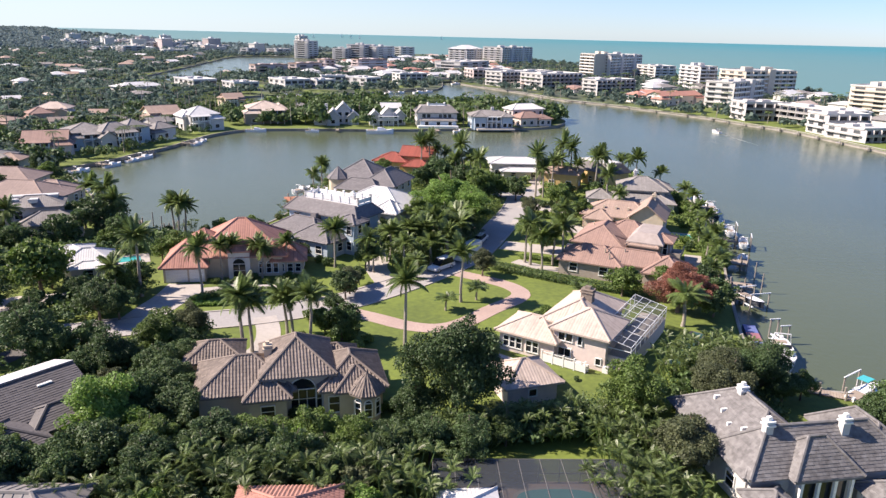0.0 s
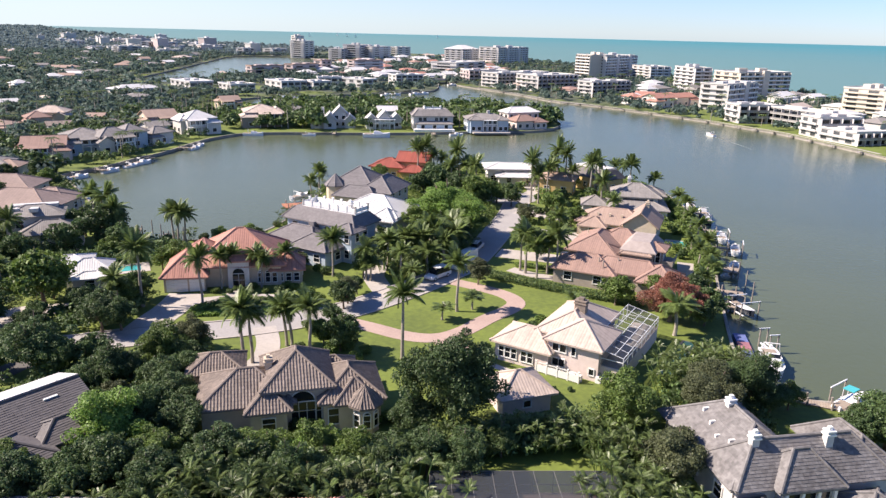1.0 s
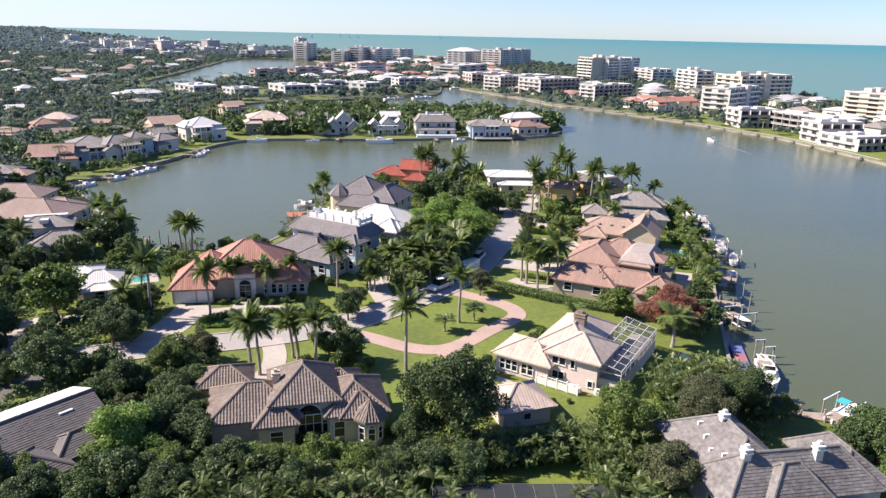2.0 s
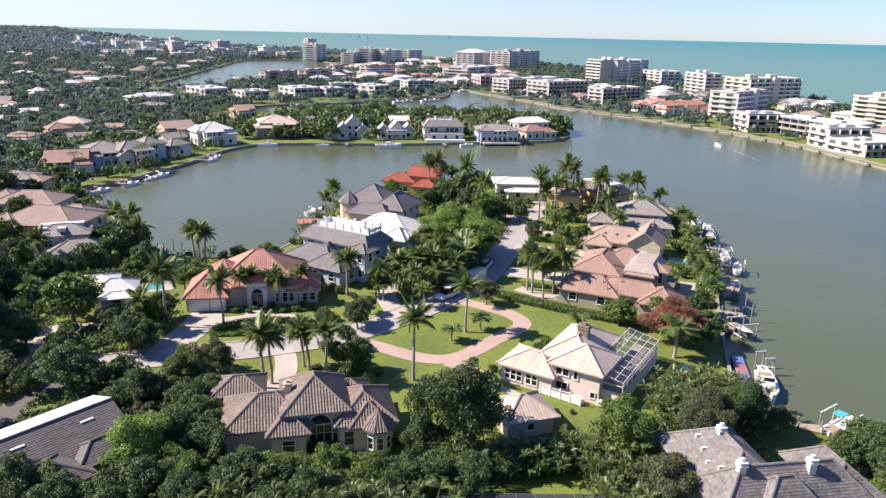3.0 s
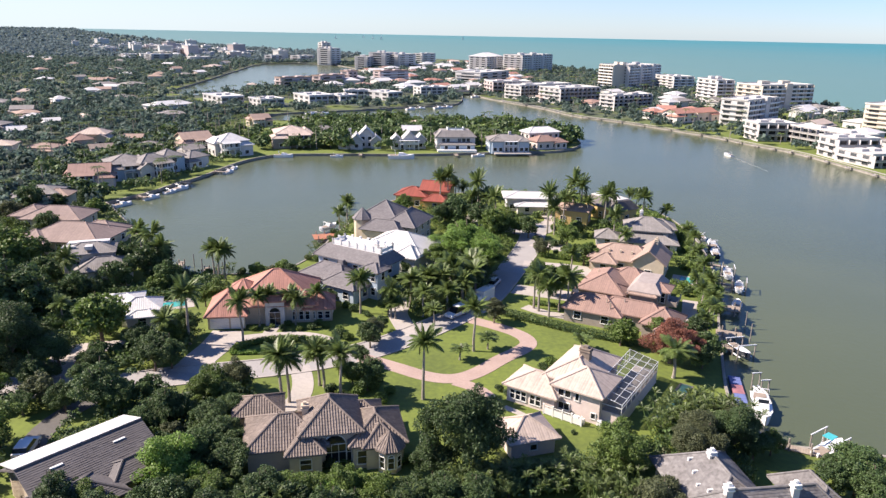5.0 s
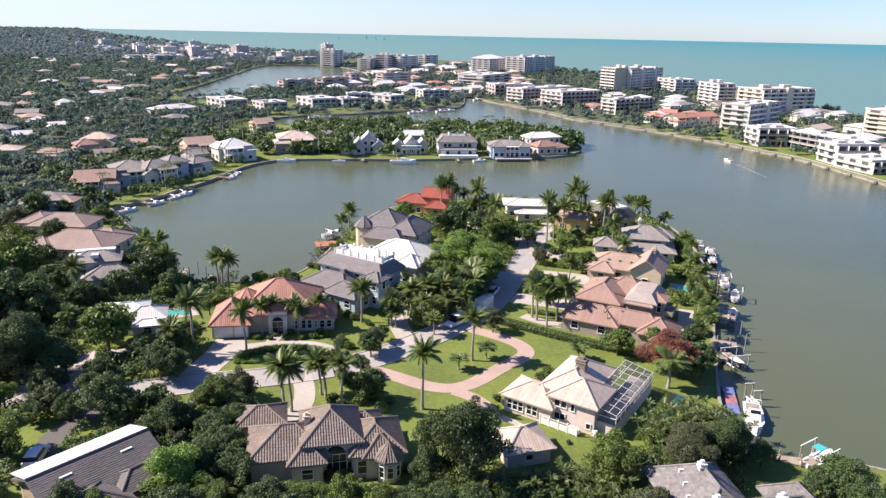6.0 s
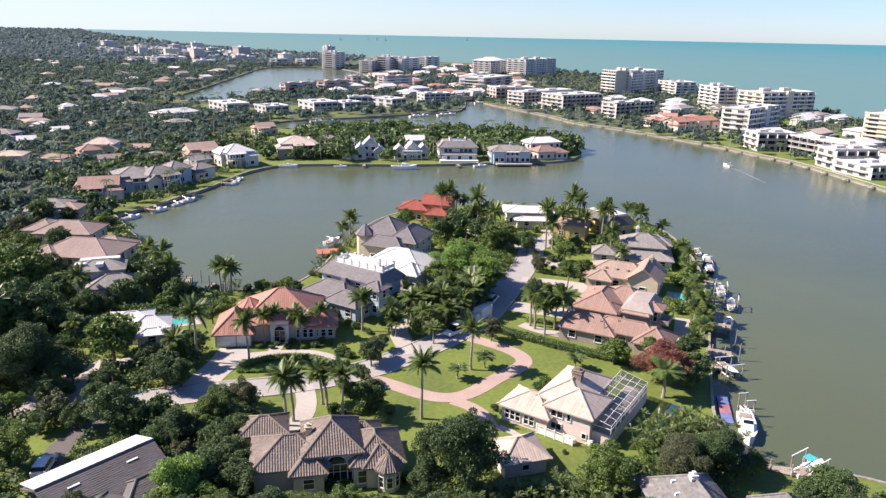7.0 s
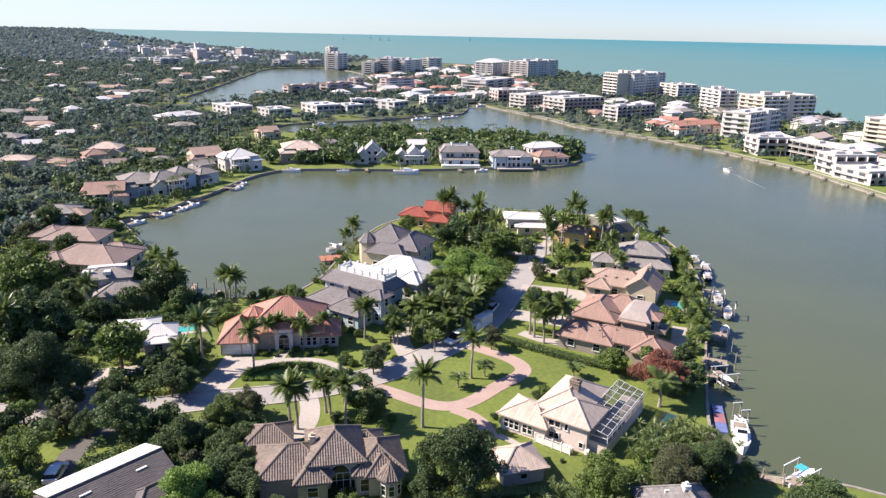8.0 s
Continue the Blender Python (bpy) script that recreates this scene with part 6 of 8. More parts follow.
def boat_lift(x, y, turn, span=3.2, length=3.4):
    d = thing("boat_lift", x, y, turn, "four-pile boat lift with pale beams", "boat lift", "boat lifts")
    for sx in (-1, 1):
        for sy in (-1, 1):
            part("timber_post", Geo().tube([(sx * length / 2, sy * span / 2, -3), (sx * length / 2, sy * span / 2, 1.75)], (0.12, 0.11), 7), "pile", d)
    for sy in (-1, 1):
        part("beam", Geo().box(-length / 2 - 0.2, length / 2 + 0.2, sy * span / 2 - 0.07, sy * span / 2 + 0.07, 1.75, 1.87), "alloy", d)
    for sx in (-1, 1):
        part("cradle", Geo().box(sx * length / 3 - 0.1, sx * length / 3 + 0.1, -span / 2, span / 2, -0.45, -0.3), "alloy", d)


def boat(x, y, turn, length, z=WATER_Z, hull="hull", cover="", cabin=True, label="white motor cruiser moored by the seawall"):
    """A motor boat, bow along its own +x: lofted hull, deck, cabin, windscreen and engines."""
    b = thing("boat", x, y, turn, label, "boat", "boats", z)
    k = length
    beam = 0.17 * k if k > 5 else 0.2 * k
    g = Geo()
    sections = [(-0.5, 0.86, 0.0), (-0.25, 0.98, 0.0), (0.0, 1.0, 0.02), (0.25, 0.82, 0.06), (0.42, 0.42, 0.13), (0.5, 0.04, 0.18)]
    top = 0.13 * k
    for u, b_, up in sections:
        hw = b_ * beam
        g.v.extend([(u * k, -hw, top + up * k * 0.3), (u * k, -hw * 0.8, -0.02 * k), (u * k, 0, -0.05 * k + up * 0.3), (u * k, hw * 0.8, -0.02 * k), (u * k, hw, top + up * k * 0.3)])
    for i in range(len(sections) - 1):
        for j in range(4):
            g.f.append((i * 5 + j, i * 5 + j + 1, i * 5 + j + 6, i * 5 + j + 5))
    g.f.append((0, 4, 3, 2, 1))
    part("hull", g, hull, b)
    deck = Geo()
    for i, (u, b_, up) in enumerate(sections):
        deck.v.extend([(u * k, -b_ * beam * 0.97, top + up * k * 0.3 - 0.03), (u * k, b_ * beam * 0.97, top + up * k * 0.3 - 0.03)])
    deck.f.extend((2 * i, 2 * i + 2, 2 * i + 3, 2 * i + 1) for i in range(len(sections) - 1))
    part("deck", deck, "hull", b)
    part("cockpit", Geo().box(-0.44 * k, -0.12 * k, -beam * 0.65, beam * 0.65, top, top + 0.012 * k), "wood", b)
    if cabin:
        g = Geo().add([(-0.1 * k, -beam * 0.7, top), (0.3 * k, -beam * 0.45, top), (0.3 * k, beam * 0.45, top), (-0.1 * k, beam * 0.7, top),
                       (-0.08 * k, -beam * 0.6, top + 0.1 * k), (0.12 * k, -beam * 0.5, top + 0.09 * k), (0.12 * k, beam * 0.5, top + 0.09 * k), (-0.08 * k, beam * 0.6, top + 0.1 * k)],
                      [(4, 5, 6, 7), (0, 1, 5, 4), (1, 2, 6, 5), (2, 3, 7, 6), (3, 0, 4, 7)])
        part("cabin", g, "hull", b)
        part("windscreen", Geo().add([(0.13 * k, -beam * 0.5, top + 0.07 * k), (0.13 * k, beam * 0.5, top + 0.07 * k), (0.06 * k, beam * 0.5, top + 0.14 * k), (0.06 * k, -beam * 0.5, top + 0.14 * k)], [(0, 1, 2, 3)]), "glass", b)
        part("arch", Geo().tube([(-0.2 * k, -beam * 0.8, top), (-0.24 * k, -beam * 0.7, top + 0.2 * k), (-0.24 * k, beam * 0.7, top + 0.2 * k), (-0.2 * k, beam * 0.8, top)], (0.07,) * 4, 6), "hull", b)
    if cover:
        part("canopy", Geo().box(-0.16 * k, 0.08 * k, -beam * 0.62, beam * 0.62, top + 0.26 * k, top + 0.275 * k), cover, b)
        for sx in (-0.14, 0.06):
            for sy in (-1, 1):
                part("canopy_post", Geo().tube([(sx * k, sy * beam * 0.55, top), (sx * k, sy * beam * 0.55, top + 0.26 * k)], (0.04, 0.04), 5), "alloy", b)
    for s in (-0.35, 0.35) if y < 200 else ():
        part("engine", Geo().box(-0.56 * k, -0.5 * k, s * beam - 0.16, s * beam + 0.16, top * 0.4, top + 0.05 * k), "hull" if hull == "hull" else "rubber", b)
    return b


def car(x, y, turn, length, paint, tall, label, box=0.0):
    """A parked vehicle: body, glazed cabin, four wheels, and a load box where it has one."""
    c = thing("car", x, y, turn, label, "car", "parked vehicles", 0.04)
    w, k = 0.92, length
    prof = [(-k / 2, 0.35), (-k / 2, 0.95), (-k * 0.46, 1.0), (k * 0.2, 1.0), (k * 0.46, 0.86), (k / 2, 0.7), (k / 2, 0.35)]
    n = len(prof)
    part("body", Geo().add([(a, s * w, b) for s in (-1, 1) for a, b in prof], [tuple(range(n)), tuple(range(n, 2 * n))[::-1]] + [(i, n + i, n + (i + 1) % n, (i + 1) % n) for i in range(n)]), paint, c)
    x0 = -k * 0.44 if not box else k * 0.1
    cab = [(x0, 1.0), (x0 + k * 0.06, tall), (k * 0.1, tall), (k * 0.26, 1.0)] if not box else [(k * 0.1, 1.0), (k * 0.12, tall), (k * 0.3, tall), (k * 0.4, 1.0)]
    part("cabin", Geo().add([(a, s * w * (0.98 if b < 1.1 else 0.84), b) for s in (-1, 1) for a, b in cab], [(0, 1, 2, 3), (7, 6, 5, 4)] + [(i, 4 + i, 4 + (i + 1) % 4, (i + 1) % 4) for i in range(4)]), paint if box else "glass", c)
    if box:
        part("windscreen", Geo().add([(k * 0.3 + 0.03, -0.7, tall - 0.08), (k * 0.3 + 0.03, 0.7, tall - 0.08), (k * 0.4, 0.78, 1.04), (k * 0.4, -0.78, 1.04)], [(0, 3, 2, 1)]), "glass", c)
    part("cabin_roof", Geo().box(cab[1][0], cab[2][0], -w * 0.84, w * 0.84, tall, tall + 0.06), paint, c)
    if box:
        part("load_box", Geo().box(-k / 2, k * 0.08, -w - 0.05, w + 0.05, 0.8, box), paint, c)
    for sx in (-0.32, 0.32):
        for sy in (-1, 1):
            wheel = part("wheel", Geo().tube([(sx * k, sy * w * 0.82, 0.34), (sx * k, sy * w * 1.02, 0.34)], (0.34, 0.34), 14), "rubber", c)
            part("rim", Geo().tube([(sx * k, sy * w * 1.0, 0.34), (sx * k, sy * w * 1.03, 0.34)], (0.2, 0.2), 10), "alloy", wheel)
    return c


floats = thing("floating_platform", 43.7, 91.6, -102, "blue and faded red floating mat platform by the seawall", "platform", z=WATER_Z)
for i, c in enumerate(("mat_blue", "mat_blue", "mat_red", "mat_red", "mat_blue", "mat_blue")):
    part("float", Geo().box(-4.4 + i * 1.48, -2.97 + i * 1.48, -0.85, 0.85, 0.0, 0.45), c, floats)
boat_lift(47.0, 91.6, 10, 2.4, 1.2)
boat(45.0, 85.6, -104, 8.4, cabin=True)
boat_lift(48.6, 104.6, 15, 3.4, 3.2)
boat(48.6, 104.6, -72, 5.2, -0.2, "hull_dark", cabin=False, label="dark open boat on a lift with a white rail")
dock(45.4, 106.2, -8, 3.0, 2.6, 2)
dock(43.0, 75.2, -24, 8.0, 1.4, 3)
boat(49.6, 75.0, 35, 6.2, WATER_Z + 0.3, cover="canvas", cabin=False, label="white centre-console boat with a turquoise canopy")
boat_lift(49.6, 75.0, 35)
for x, y, turn, k, dark, lift in ((60.6, 146, 75, 6.0, "hull", 1), (63.4, 163, 78, 6.5, "hull_dark", 0), (65.0, 170, 82, 7.0, "hull_dark", 0), (60.0, 137, 70, 5.5, "hull", 1), (64.5, 178, 85, 6.0, "hull", 0), (56.5, 128, 68, 5.0, "hull", 0)):
    boat(x, y, turn, k, WATER_Z + 0.7 * lift, dark, label="small motor boat moored along the east seawall")
    if lift:
        boat_lift(x, y, turn, 2.8, 3.0)
for x, y, turn in ((59.6, 152, -20), (57.4, 139, -20), (52.8, 125, -20), (61.6, 168, -10), (48.4, 112, -18)):
    dock(x - 1.5, y, turn, 4.5, 3.0 if y < 126 else 1.2, 2)
for x, y in ((53.9, 116.4), (52.6, 110.5), (54.6, 121.5)):
    part("timber_post", Geo().tube([(0, 0, -3), (0, 0, 2.6)], (0.13, 0.1), 7), "pile", thing("mooring_pile", x, y, 0, "lone grey timber mooring pile", "pile", "mooring piles"))
dock(-31.8, 167.4, 200, 6.5, 4.6, 3, "redwood", "red-brown timber boat deck over the bay")
boat(-35.6, 174.6, 60, 6.0, WATER_Z + 0.9, label="white boat on a lift beside the red-brown deck")
dock(-62, 137, 100, 6.0, 1.2, 3)
dock(-55.5, 134.5, 95, 5.0, 1.0, 2)
for x, y in ((-57.5, 140), (-54.6, 139), (-52.2, 138), (-60.5, 143)):
    part("timber_post", Geo().tube([(0, 0, -3), (0, 0, 2.0)], (0.13, 0.1), 7), "pile", thing("mooring_pile", x, y, 0, "lone grey timber mooring pile", "pile", "mooring piles"))
for x, y, turn, k in ((-75.6, 284.5, 8, 8.0), (-53.8, 287.5, 10, 5.5), (-26.6, 288.0, 6, 11.0), (-97.5, 206, 62, 6.0), (-93.5, 219.5, 65, 6.5), (-95.0, 214.5, 65, 5.0), (-87.0, 249, 75, 6.0), (-87.5, 256, 78, 5.0), (-102, 196, 60, 6.0), (6, 297.5, 20, 6.0)):
    boat(x, y, turn, k, label="white motor boat moored along the far shore")
for x, y, turn, k in ((-101.5, 205, -28, 4.0), (-96, 226, -15, 4.0), (-92, 246, -5, 4.0), (-4, 297, -80, 5.0), (26, 307, -75, 5.0), (-44, 291, -85, 4.0)):
    dock(x, y, turn, k, 1.4, 2)
for i in range(20):
    q = np.array(BARRIER_BAY[1:11])
    s = (i + 0.5) / 20 * (len(q) - 1)
    p = q[int(s)] + (q[min(int(s) + 1, len(q) - 1)] - q[int(s)]) * (s % 1)
    dock(p[0] - 0.3, p[1] - 0.3, 215 + 4 * (i % 3), 4.5, 1.2, 1, "concrete", "small pale dock on the far bay bank")
for x, y, turn in ((4, 578, 30), (-22, 489, 40), (-40, 478, 40), (-34, 482, 40), (-92, 441, 25), (-98, 437, 25), (-100, 443, 25), (-16, 494, 30)):
    boat(x + 3, y - 5, turn, 8.0, label="white boat moored in the canal")
boat(119, 315.5, 105, 6.0, label="small white speedboat under way on the bay")
wake = Geo()
wave = random.Random(9)
for i in range(40):
    a = i / 40 + wave.uniform(0, 0.02)
    x, y, s = 119.2 + 3.4 * a ** 0.7 + wave.uniform(-0.5, 0.5) * a, 312.5 - 34 * a, (0.75 - 0.6 * a) * wave.uniform(0.4, 1)
    ln = wave.uniform(0.5, 1.4) * (1 - 0.5 * a)
    wake.add([(x - s, y, WATER_Z + 0.02), (x, y - ln, WATER_Z + 0.02), (x + s, y, WATER_Z + 0.02), (x, y + ln, WATER_Z + 0.02)], [(0, 1, 2, 3)])
tagged(part("wake", wake, "foam", None, "thin broken white wake behind a speedboat"), category="wake", kind="stuff")
for x, y, k in ((-560, 3100, 30), (-430, 3300, 34), (-380, 3200, 30), (-30, 3600, 34), (-500, 3500, 30)):
    s = thing("sailboat", x, y, 20, "tiny white sailboat far out at sea", "sailboat", "sailboats", WATER_Z)
    part("hull", Geo().add([(-7, -1.6, 1.5), (4, -1.6, 1.5), (8, 0, 1.9), (4, 1.6, 1.5), (-7, 1.6, 1.5), (-6, 0, -0.5), (5, 0, -0.5)], [(0, 1, 2, 3, 4), (0, 5, 6, 1), (4, 3, 6, 5), (1, 6, 2), (2, 6, 3), (0, 4, 5)]), "hull", s)
    part("mast", Geo().tube([(0.5, 0, 1), (0.5, 0, 19)], (0.15, 0.08), 6), "alloy", s)
    part("sail", Geo().add([(0.3, 0, 3), (-6, 0.6, 3), (0.3, 0, 18.5), (-2.5, 0.8, 9)], [(0, 1, 3), (0, 3, 2), (1, 2, 3)]), "trim", s)
car(-0.2, 116.4, 230, 5.2, "car_white", 2.0, "white van parked in the street")
car(4.4, 123.2, 236, 7.0, "car_white", 1.9, "white box truck parked by the kerb", 2.7)
car(7.2, 133.6, 70, 5.2, "car_white", 1.75, "white pickup truck parked under trees")
car(5.2, 140.0, 70, 4.6, "car_dark", 1.5, "dark car in the shade of trees")
car(-53.6, 67.6, 100, 4.6, "car_white", 1.5, "white car on a dark driveway")
car(24, 128.2, 70, 4.5, "car_dark", 1.5, "dark car on a pale driveway")


# ---- plants ----
def leaf_cloud(rg, n, centres, radii, size, squash=0.8, keep_under=0.25):
    """Leaf sprays on the skins of several lobes: arrays of vertices and four-cornered faces."""
    which = rg.choice(len(centres), n, p=radii**2 / (radii**2).sum())
    d = rg.normal(size=(n, 3))
    d /= np.linalg.norm(d, axis=1, keepdims=True)
    low = d[:, 2] < -0.3
    d[low & (rg.random(n) > keep_under), 2] *= -1
    r = radii[which] * (1.16 - 0.55 * rg.random(n) ** 1.3 + 0.16 * rg.random(n) ** 6)
    p = centres[which] + d * r[:, None] * [1, 1, squash]
    nrm = d + rg.normal(size=(n, 3)) * 0.85 + [0, 0, 0.25]
    nrm /= np.linalg.norm(nrm, axis=1, keepdims=True)
    a = np.cross(nrm, rg.normal(size=(n, 3)))
    a /= np.linalg.norm(a, axis=1, keepdims=True) + 1e-9
    b = np.cross(nrm, a)
    s = (size * rg.uniform(0.5, 1.5, n))[:, None]
    droop = nrm * s * 0.25
    v = np.stack([p - a * s - b * s * 0.5, p + a * s - b * s * 0.5 + droop, p + b * s * 0.8 - droop], 1).reshape(-1, 3)
    return v, np.arange(3 * n).reshape(n, 3)


def lobes(rg, k, spread, lift, size):
    c = rg.normal(size=(k, 3))
    c /= np.linalg.norm(c, axis=1, keepdims=True)
    c *= (rg.random(k) ** 0.4)[:, None] * spread
    c[:, 2] = np.abs(c[:, 2]) * 0.75 + lift
    return c, rg.uniform(0.75, 1.2, k) * size


def tree_shape(seed, leaves, size):
    """A broad tree with unit crown radius: trunk with limbs, and a lobed, ragged leafy crown."""
    rg = np.random.default_rng(seed)
    k = 64
    c = rg.normal(size=(k, 3))
    c /= np.linalg.norm(c, axis=1, keepdims=True)
    swell = 1 + 0.2 * np.sin(2 * np.arctan2(c[:, 1], c[:, 0]) + rg.uniform(0, 6)) + rg.normal(size=k) * 0.1
    c *= (rg.random(k) ** 0.22 * swell)[:, None] * [0.84, 0.84, 0.66]
    c[:, 2] = c[:, 2] + 0.85
    c[:, :2] *= (1.1 - 0.35 * np.abs(c[:, 2] - 0.7))[:, None]
    r = 0.1 + 0.2 * rg.random(k) ** 1.6
    c = np.vstack([c, [[0.08, 0, 0.8], [-0.14, 0.1, 0.95]]])
    r = np.append(r, [0.5, 0.42])
    v, f = leaf_cloud(rg, leaves, c, r, size, 0.85, 0.5)
    g = Geo().tube([(0, 0, -0.05), (0.02, 0.01, 0.3), (0.0, 0.03, 0.7)], (0.08, 0.06, 0.05), 8)
    for i in range(8):
        e = c[i] * [0.8, 0.8, 1]
        g.tube([(0.0, 0.02, 0.4), (e[0] * 0.45, e[1] * 0.45, 0.4 + (e[2] - 0.4) * 0.6), tuple(e)], (0.045, 0.03, 0.012), 5)
    return g.mesh("trunk"), array_mesh("crown", v, f)


def bush_shape(seed, leaves, size):
    rg = np.random.default_rng(seed)
    c, r = lobes(rg, 8, 0.55, 0.35, 0.45)
    v, f = leaf_cloud(rg, leaves, c, r, size, keep_under=0.6)
    return array_mesh("foliage", v, f)


def frond_arrays(rg, length, droop, pairs=28):
    """One feather frond along +x from the origin: rib and leaflets."""
    t = np.linspace(0.06, 1, pairs)
    x = length * (t - 0.18 * droop * t**2)
    z = length * (0.42 * t * (1 - 0.35 * droop) - 0.62 * droop * t**2)
    V, F = [], []
    for i in range(pairs):
        ln = length * (0.22 if pairs > 20 else 0.27) * math.sin(math.pi * min(1, t[i] * 0.84 + 0.14)) + 0.04
        for s in (-1, 1):
            j = rg.uniform(0.85, 1.15)
            n = len(V)
            wd = length * (0.024 if pairs > 12 else 0.05)
            V += [(x[i] - wd, 0, z[i]), (x[i] + wd, 0, z[i]), (x[i] + ln * 0.55 * j, s * ln * j, z[i] - ln * 0.38 * j)]
            F.append((n, n + 1, n + 2))
    for i in range(pairs - 1):
        n = len(V)
        V += [(x[i], -0.03, z[i] + 0.01), (x[i], 0.03, z[i] + 0.01), (x[i + 1], 0.02, z[i + 1] + 0.01), (x[i + 1], -0.02, z[i + 1] + 0.01)]
        F += [(n, n + 1, n + 2), (n, n + 2, n + 3)]
    return np.array(V), np.array(F)


rg0 = np.random.default_rng(3)


def full_frond(droop):
    """A feather frond with a shorter inner one close beside it."""
    v, f = frond_arrays(rg0, 1.0, droop)
    u, g = frond_arrays(rg0, 0.86, droop * 0.8)
    a, b = math.radians(10.5), math.radians(-17)
    u = np.stack([u[:, 0] * math.cos(b) + u[:, 2] * math.sin(b), u[:, 1], -u[:, 0] * math.sin(b) + u[:, 2] * math.cos(b)], 1)
    u = np.stack([u[:, 0] * math.cos(a) - u[:, 1] * math.sin(a), u[:, 0] * math.sin(a) + u[:, 1] * math.cos(a), u[:, 2]], 1)
    return array_mesh("frond", np.vstack([v, u]), np.vstack([f, g + len(v)]))


FRONDS = [full_frond(d) for d in (0.55, 0.8, 1.05, 0.35)]
for me in FRONDS:
    me.materials.append(M["frond"])
LEAF_WORDS = dict(leaf_dark="dark green", leaf_bright="fresh green", leaf_lime="light yellow-green", leaf_olive="olive green", leaf_red="rust-red flowering")
tree_kinds, palm_kinds = {}, {}


def put_tree(x, y, r, leaf, near, rnd, flat=1.0, rise=0.0):
    """A tree of crown radius r from a few grown kinds, turned and stretched."""
    near = 2 if near and r > 3.8 else near
    key = (leaf, near, rnd.randrange((3, 4, 2)[near]))
    if key not in tree_kinds:
        trunk, crown = tree_shape(hash_seed(key), (6500, 18000, 46000)[near], (0.055, 0.032, 0.02)[near])
        tree_kinds[key] = (trunk, crown)
    trunk, crown = tree_kinds[key]
    t = new("tree")
    mid = r * 0.95 * flat + 0.7 + rise
    t.matrix_basis = pose(x, y, 0, 0, 0, rnd.uniform(0, 360))
    a, b, c = r * rnd.uniform(0.9, 1.1), r * rnd.uniform(0.9, 1.1), r * rnd.uniform(0.88, 1.05) * flat
    tagged(t, f"{LEAF_WORDS[leaf]} broadleaf tree with a dense rounded crown", "tree", "broadleaf trees")
    part("trunk", trunk, "bark", t, m=Matrix.Diagonal((a, b, mid / 0.85, 1)))
    part("crown", crown, leaf, t, m=pose(0, 0, mid - 0.85 * c) @ Matrix.Diagonal((a, b, c, 1)))


def hash_seed(key):
    return sum(ord(c) * (i + 7) for i, c in enumerate(str(key))) % 9973


def put_bush(x, y, r, leaf, rnd, tall=1.0):
    key = ("bush", leaf, rnd.randrange(3))
    if key not in tree_kinds:
        tree_kinds[key] = bush_shape(hash_seed(key), 1300, 0.09)
    leaves = tree_kinds[key]
    t = new("bush")
    t.matrix_basis = pose(x, y, 0, 0, 0, rnd.uniform(0, 360)) @ Matrix.Diagonal((r, r, r * tall, 1))
    tagged(t, f"rounded {LEAF_WORDS[leaf]} garden shrub", "bush", "garden shrubs")
    part("foliage", leaves, leaf, t)


def palm_proto(kind):
    """A palm of unit-free size: trunk 7 m to the crown, fronds as parts."""
    rg = random.Random(40 + kind)
    p = new("palm_tree")
    lean = rg.uniform(-0.5, 0.5)
    pts = [(lean * (k / 6) ** 2, 0.08 * math.sin(k), 7.0 * k / 6) for k in range(7)]
    pts[-1] = (lean, 0, 7.0)
    part("trunk", Geo().tube(pts, (0.26, 0.21, 0.2, 0.19, 0.17, 0.15, 0.13), 8), "palm_bark", p)
    part("crownshaft", Geo().tube([(lean, 0, 6.6), (lean, 0, 7.0), (lean, 0, 7.7)], (0.15, 0.17, 0.08), 8), "shaft", p)
    n = 17 + kind % 2
    for i in range(n):
        up = rg.choice((0, 1, 1, 2, 2, 3))
        tilt = {0: -20, 1: 0, 2: 22, 3: -48}[up] + rg.uniform(-10, 10)
        s = rg.uniform(2.7, 3.5)
        part("frond", FRONDS[up], "frond", p, m=pose(lean, 0, 7.5, 0, tilt, i * 360 / n * 1.0 + rg.uniform(-12, 12)) @ Matrix.Diagonal((s, s, s, 1)))
    return tagged(p, "slender palm with a pale trunk and drooping feather fronds", "palm", "palms")


def put_palm(x, y, h, rnd, wide=1.0):
    k = rnd.randrange(5)
    crown = max(0.6, min(1.15, 0.62 + h / 16)) * wide
    m = pose(x, y, 0, 0, 0, rnd.uniform(0, 360)) @ Matrix.Diagonal((crown, crown, h / 7.2, 1))
    if k not in palm_kinds:
        palm_kinds[k] = palm_proto(k)
        palm_kinds[k].matrix_basis = m
        return
    q = palm_kinds[k]
    q_scale = q.scale.copy()
    copy_thing(q, m @ Matrix.Diagonal((1 / q_scale[0], 1 / q_scale[1], 1 / q_scale[2], 1)))


areca_kinds = {}


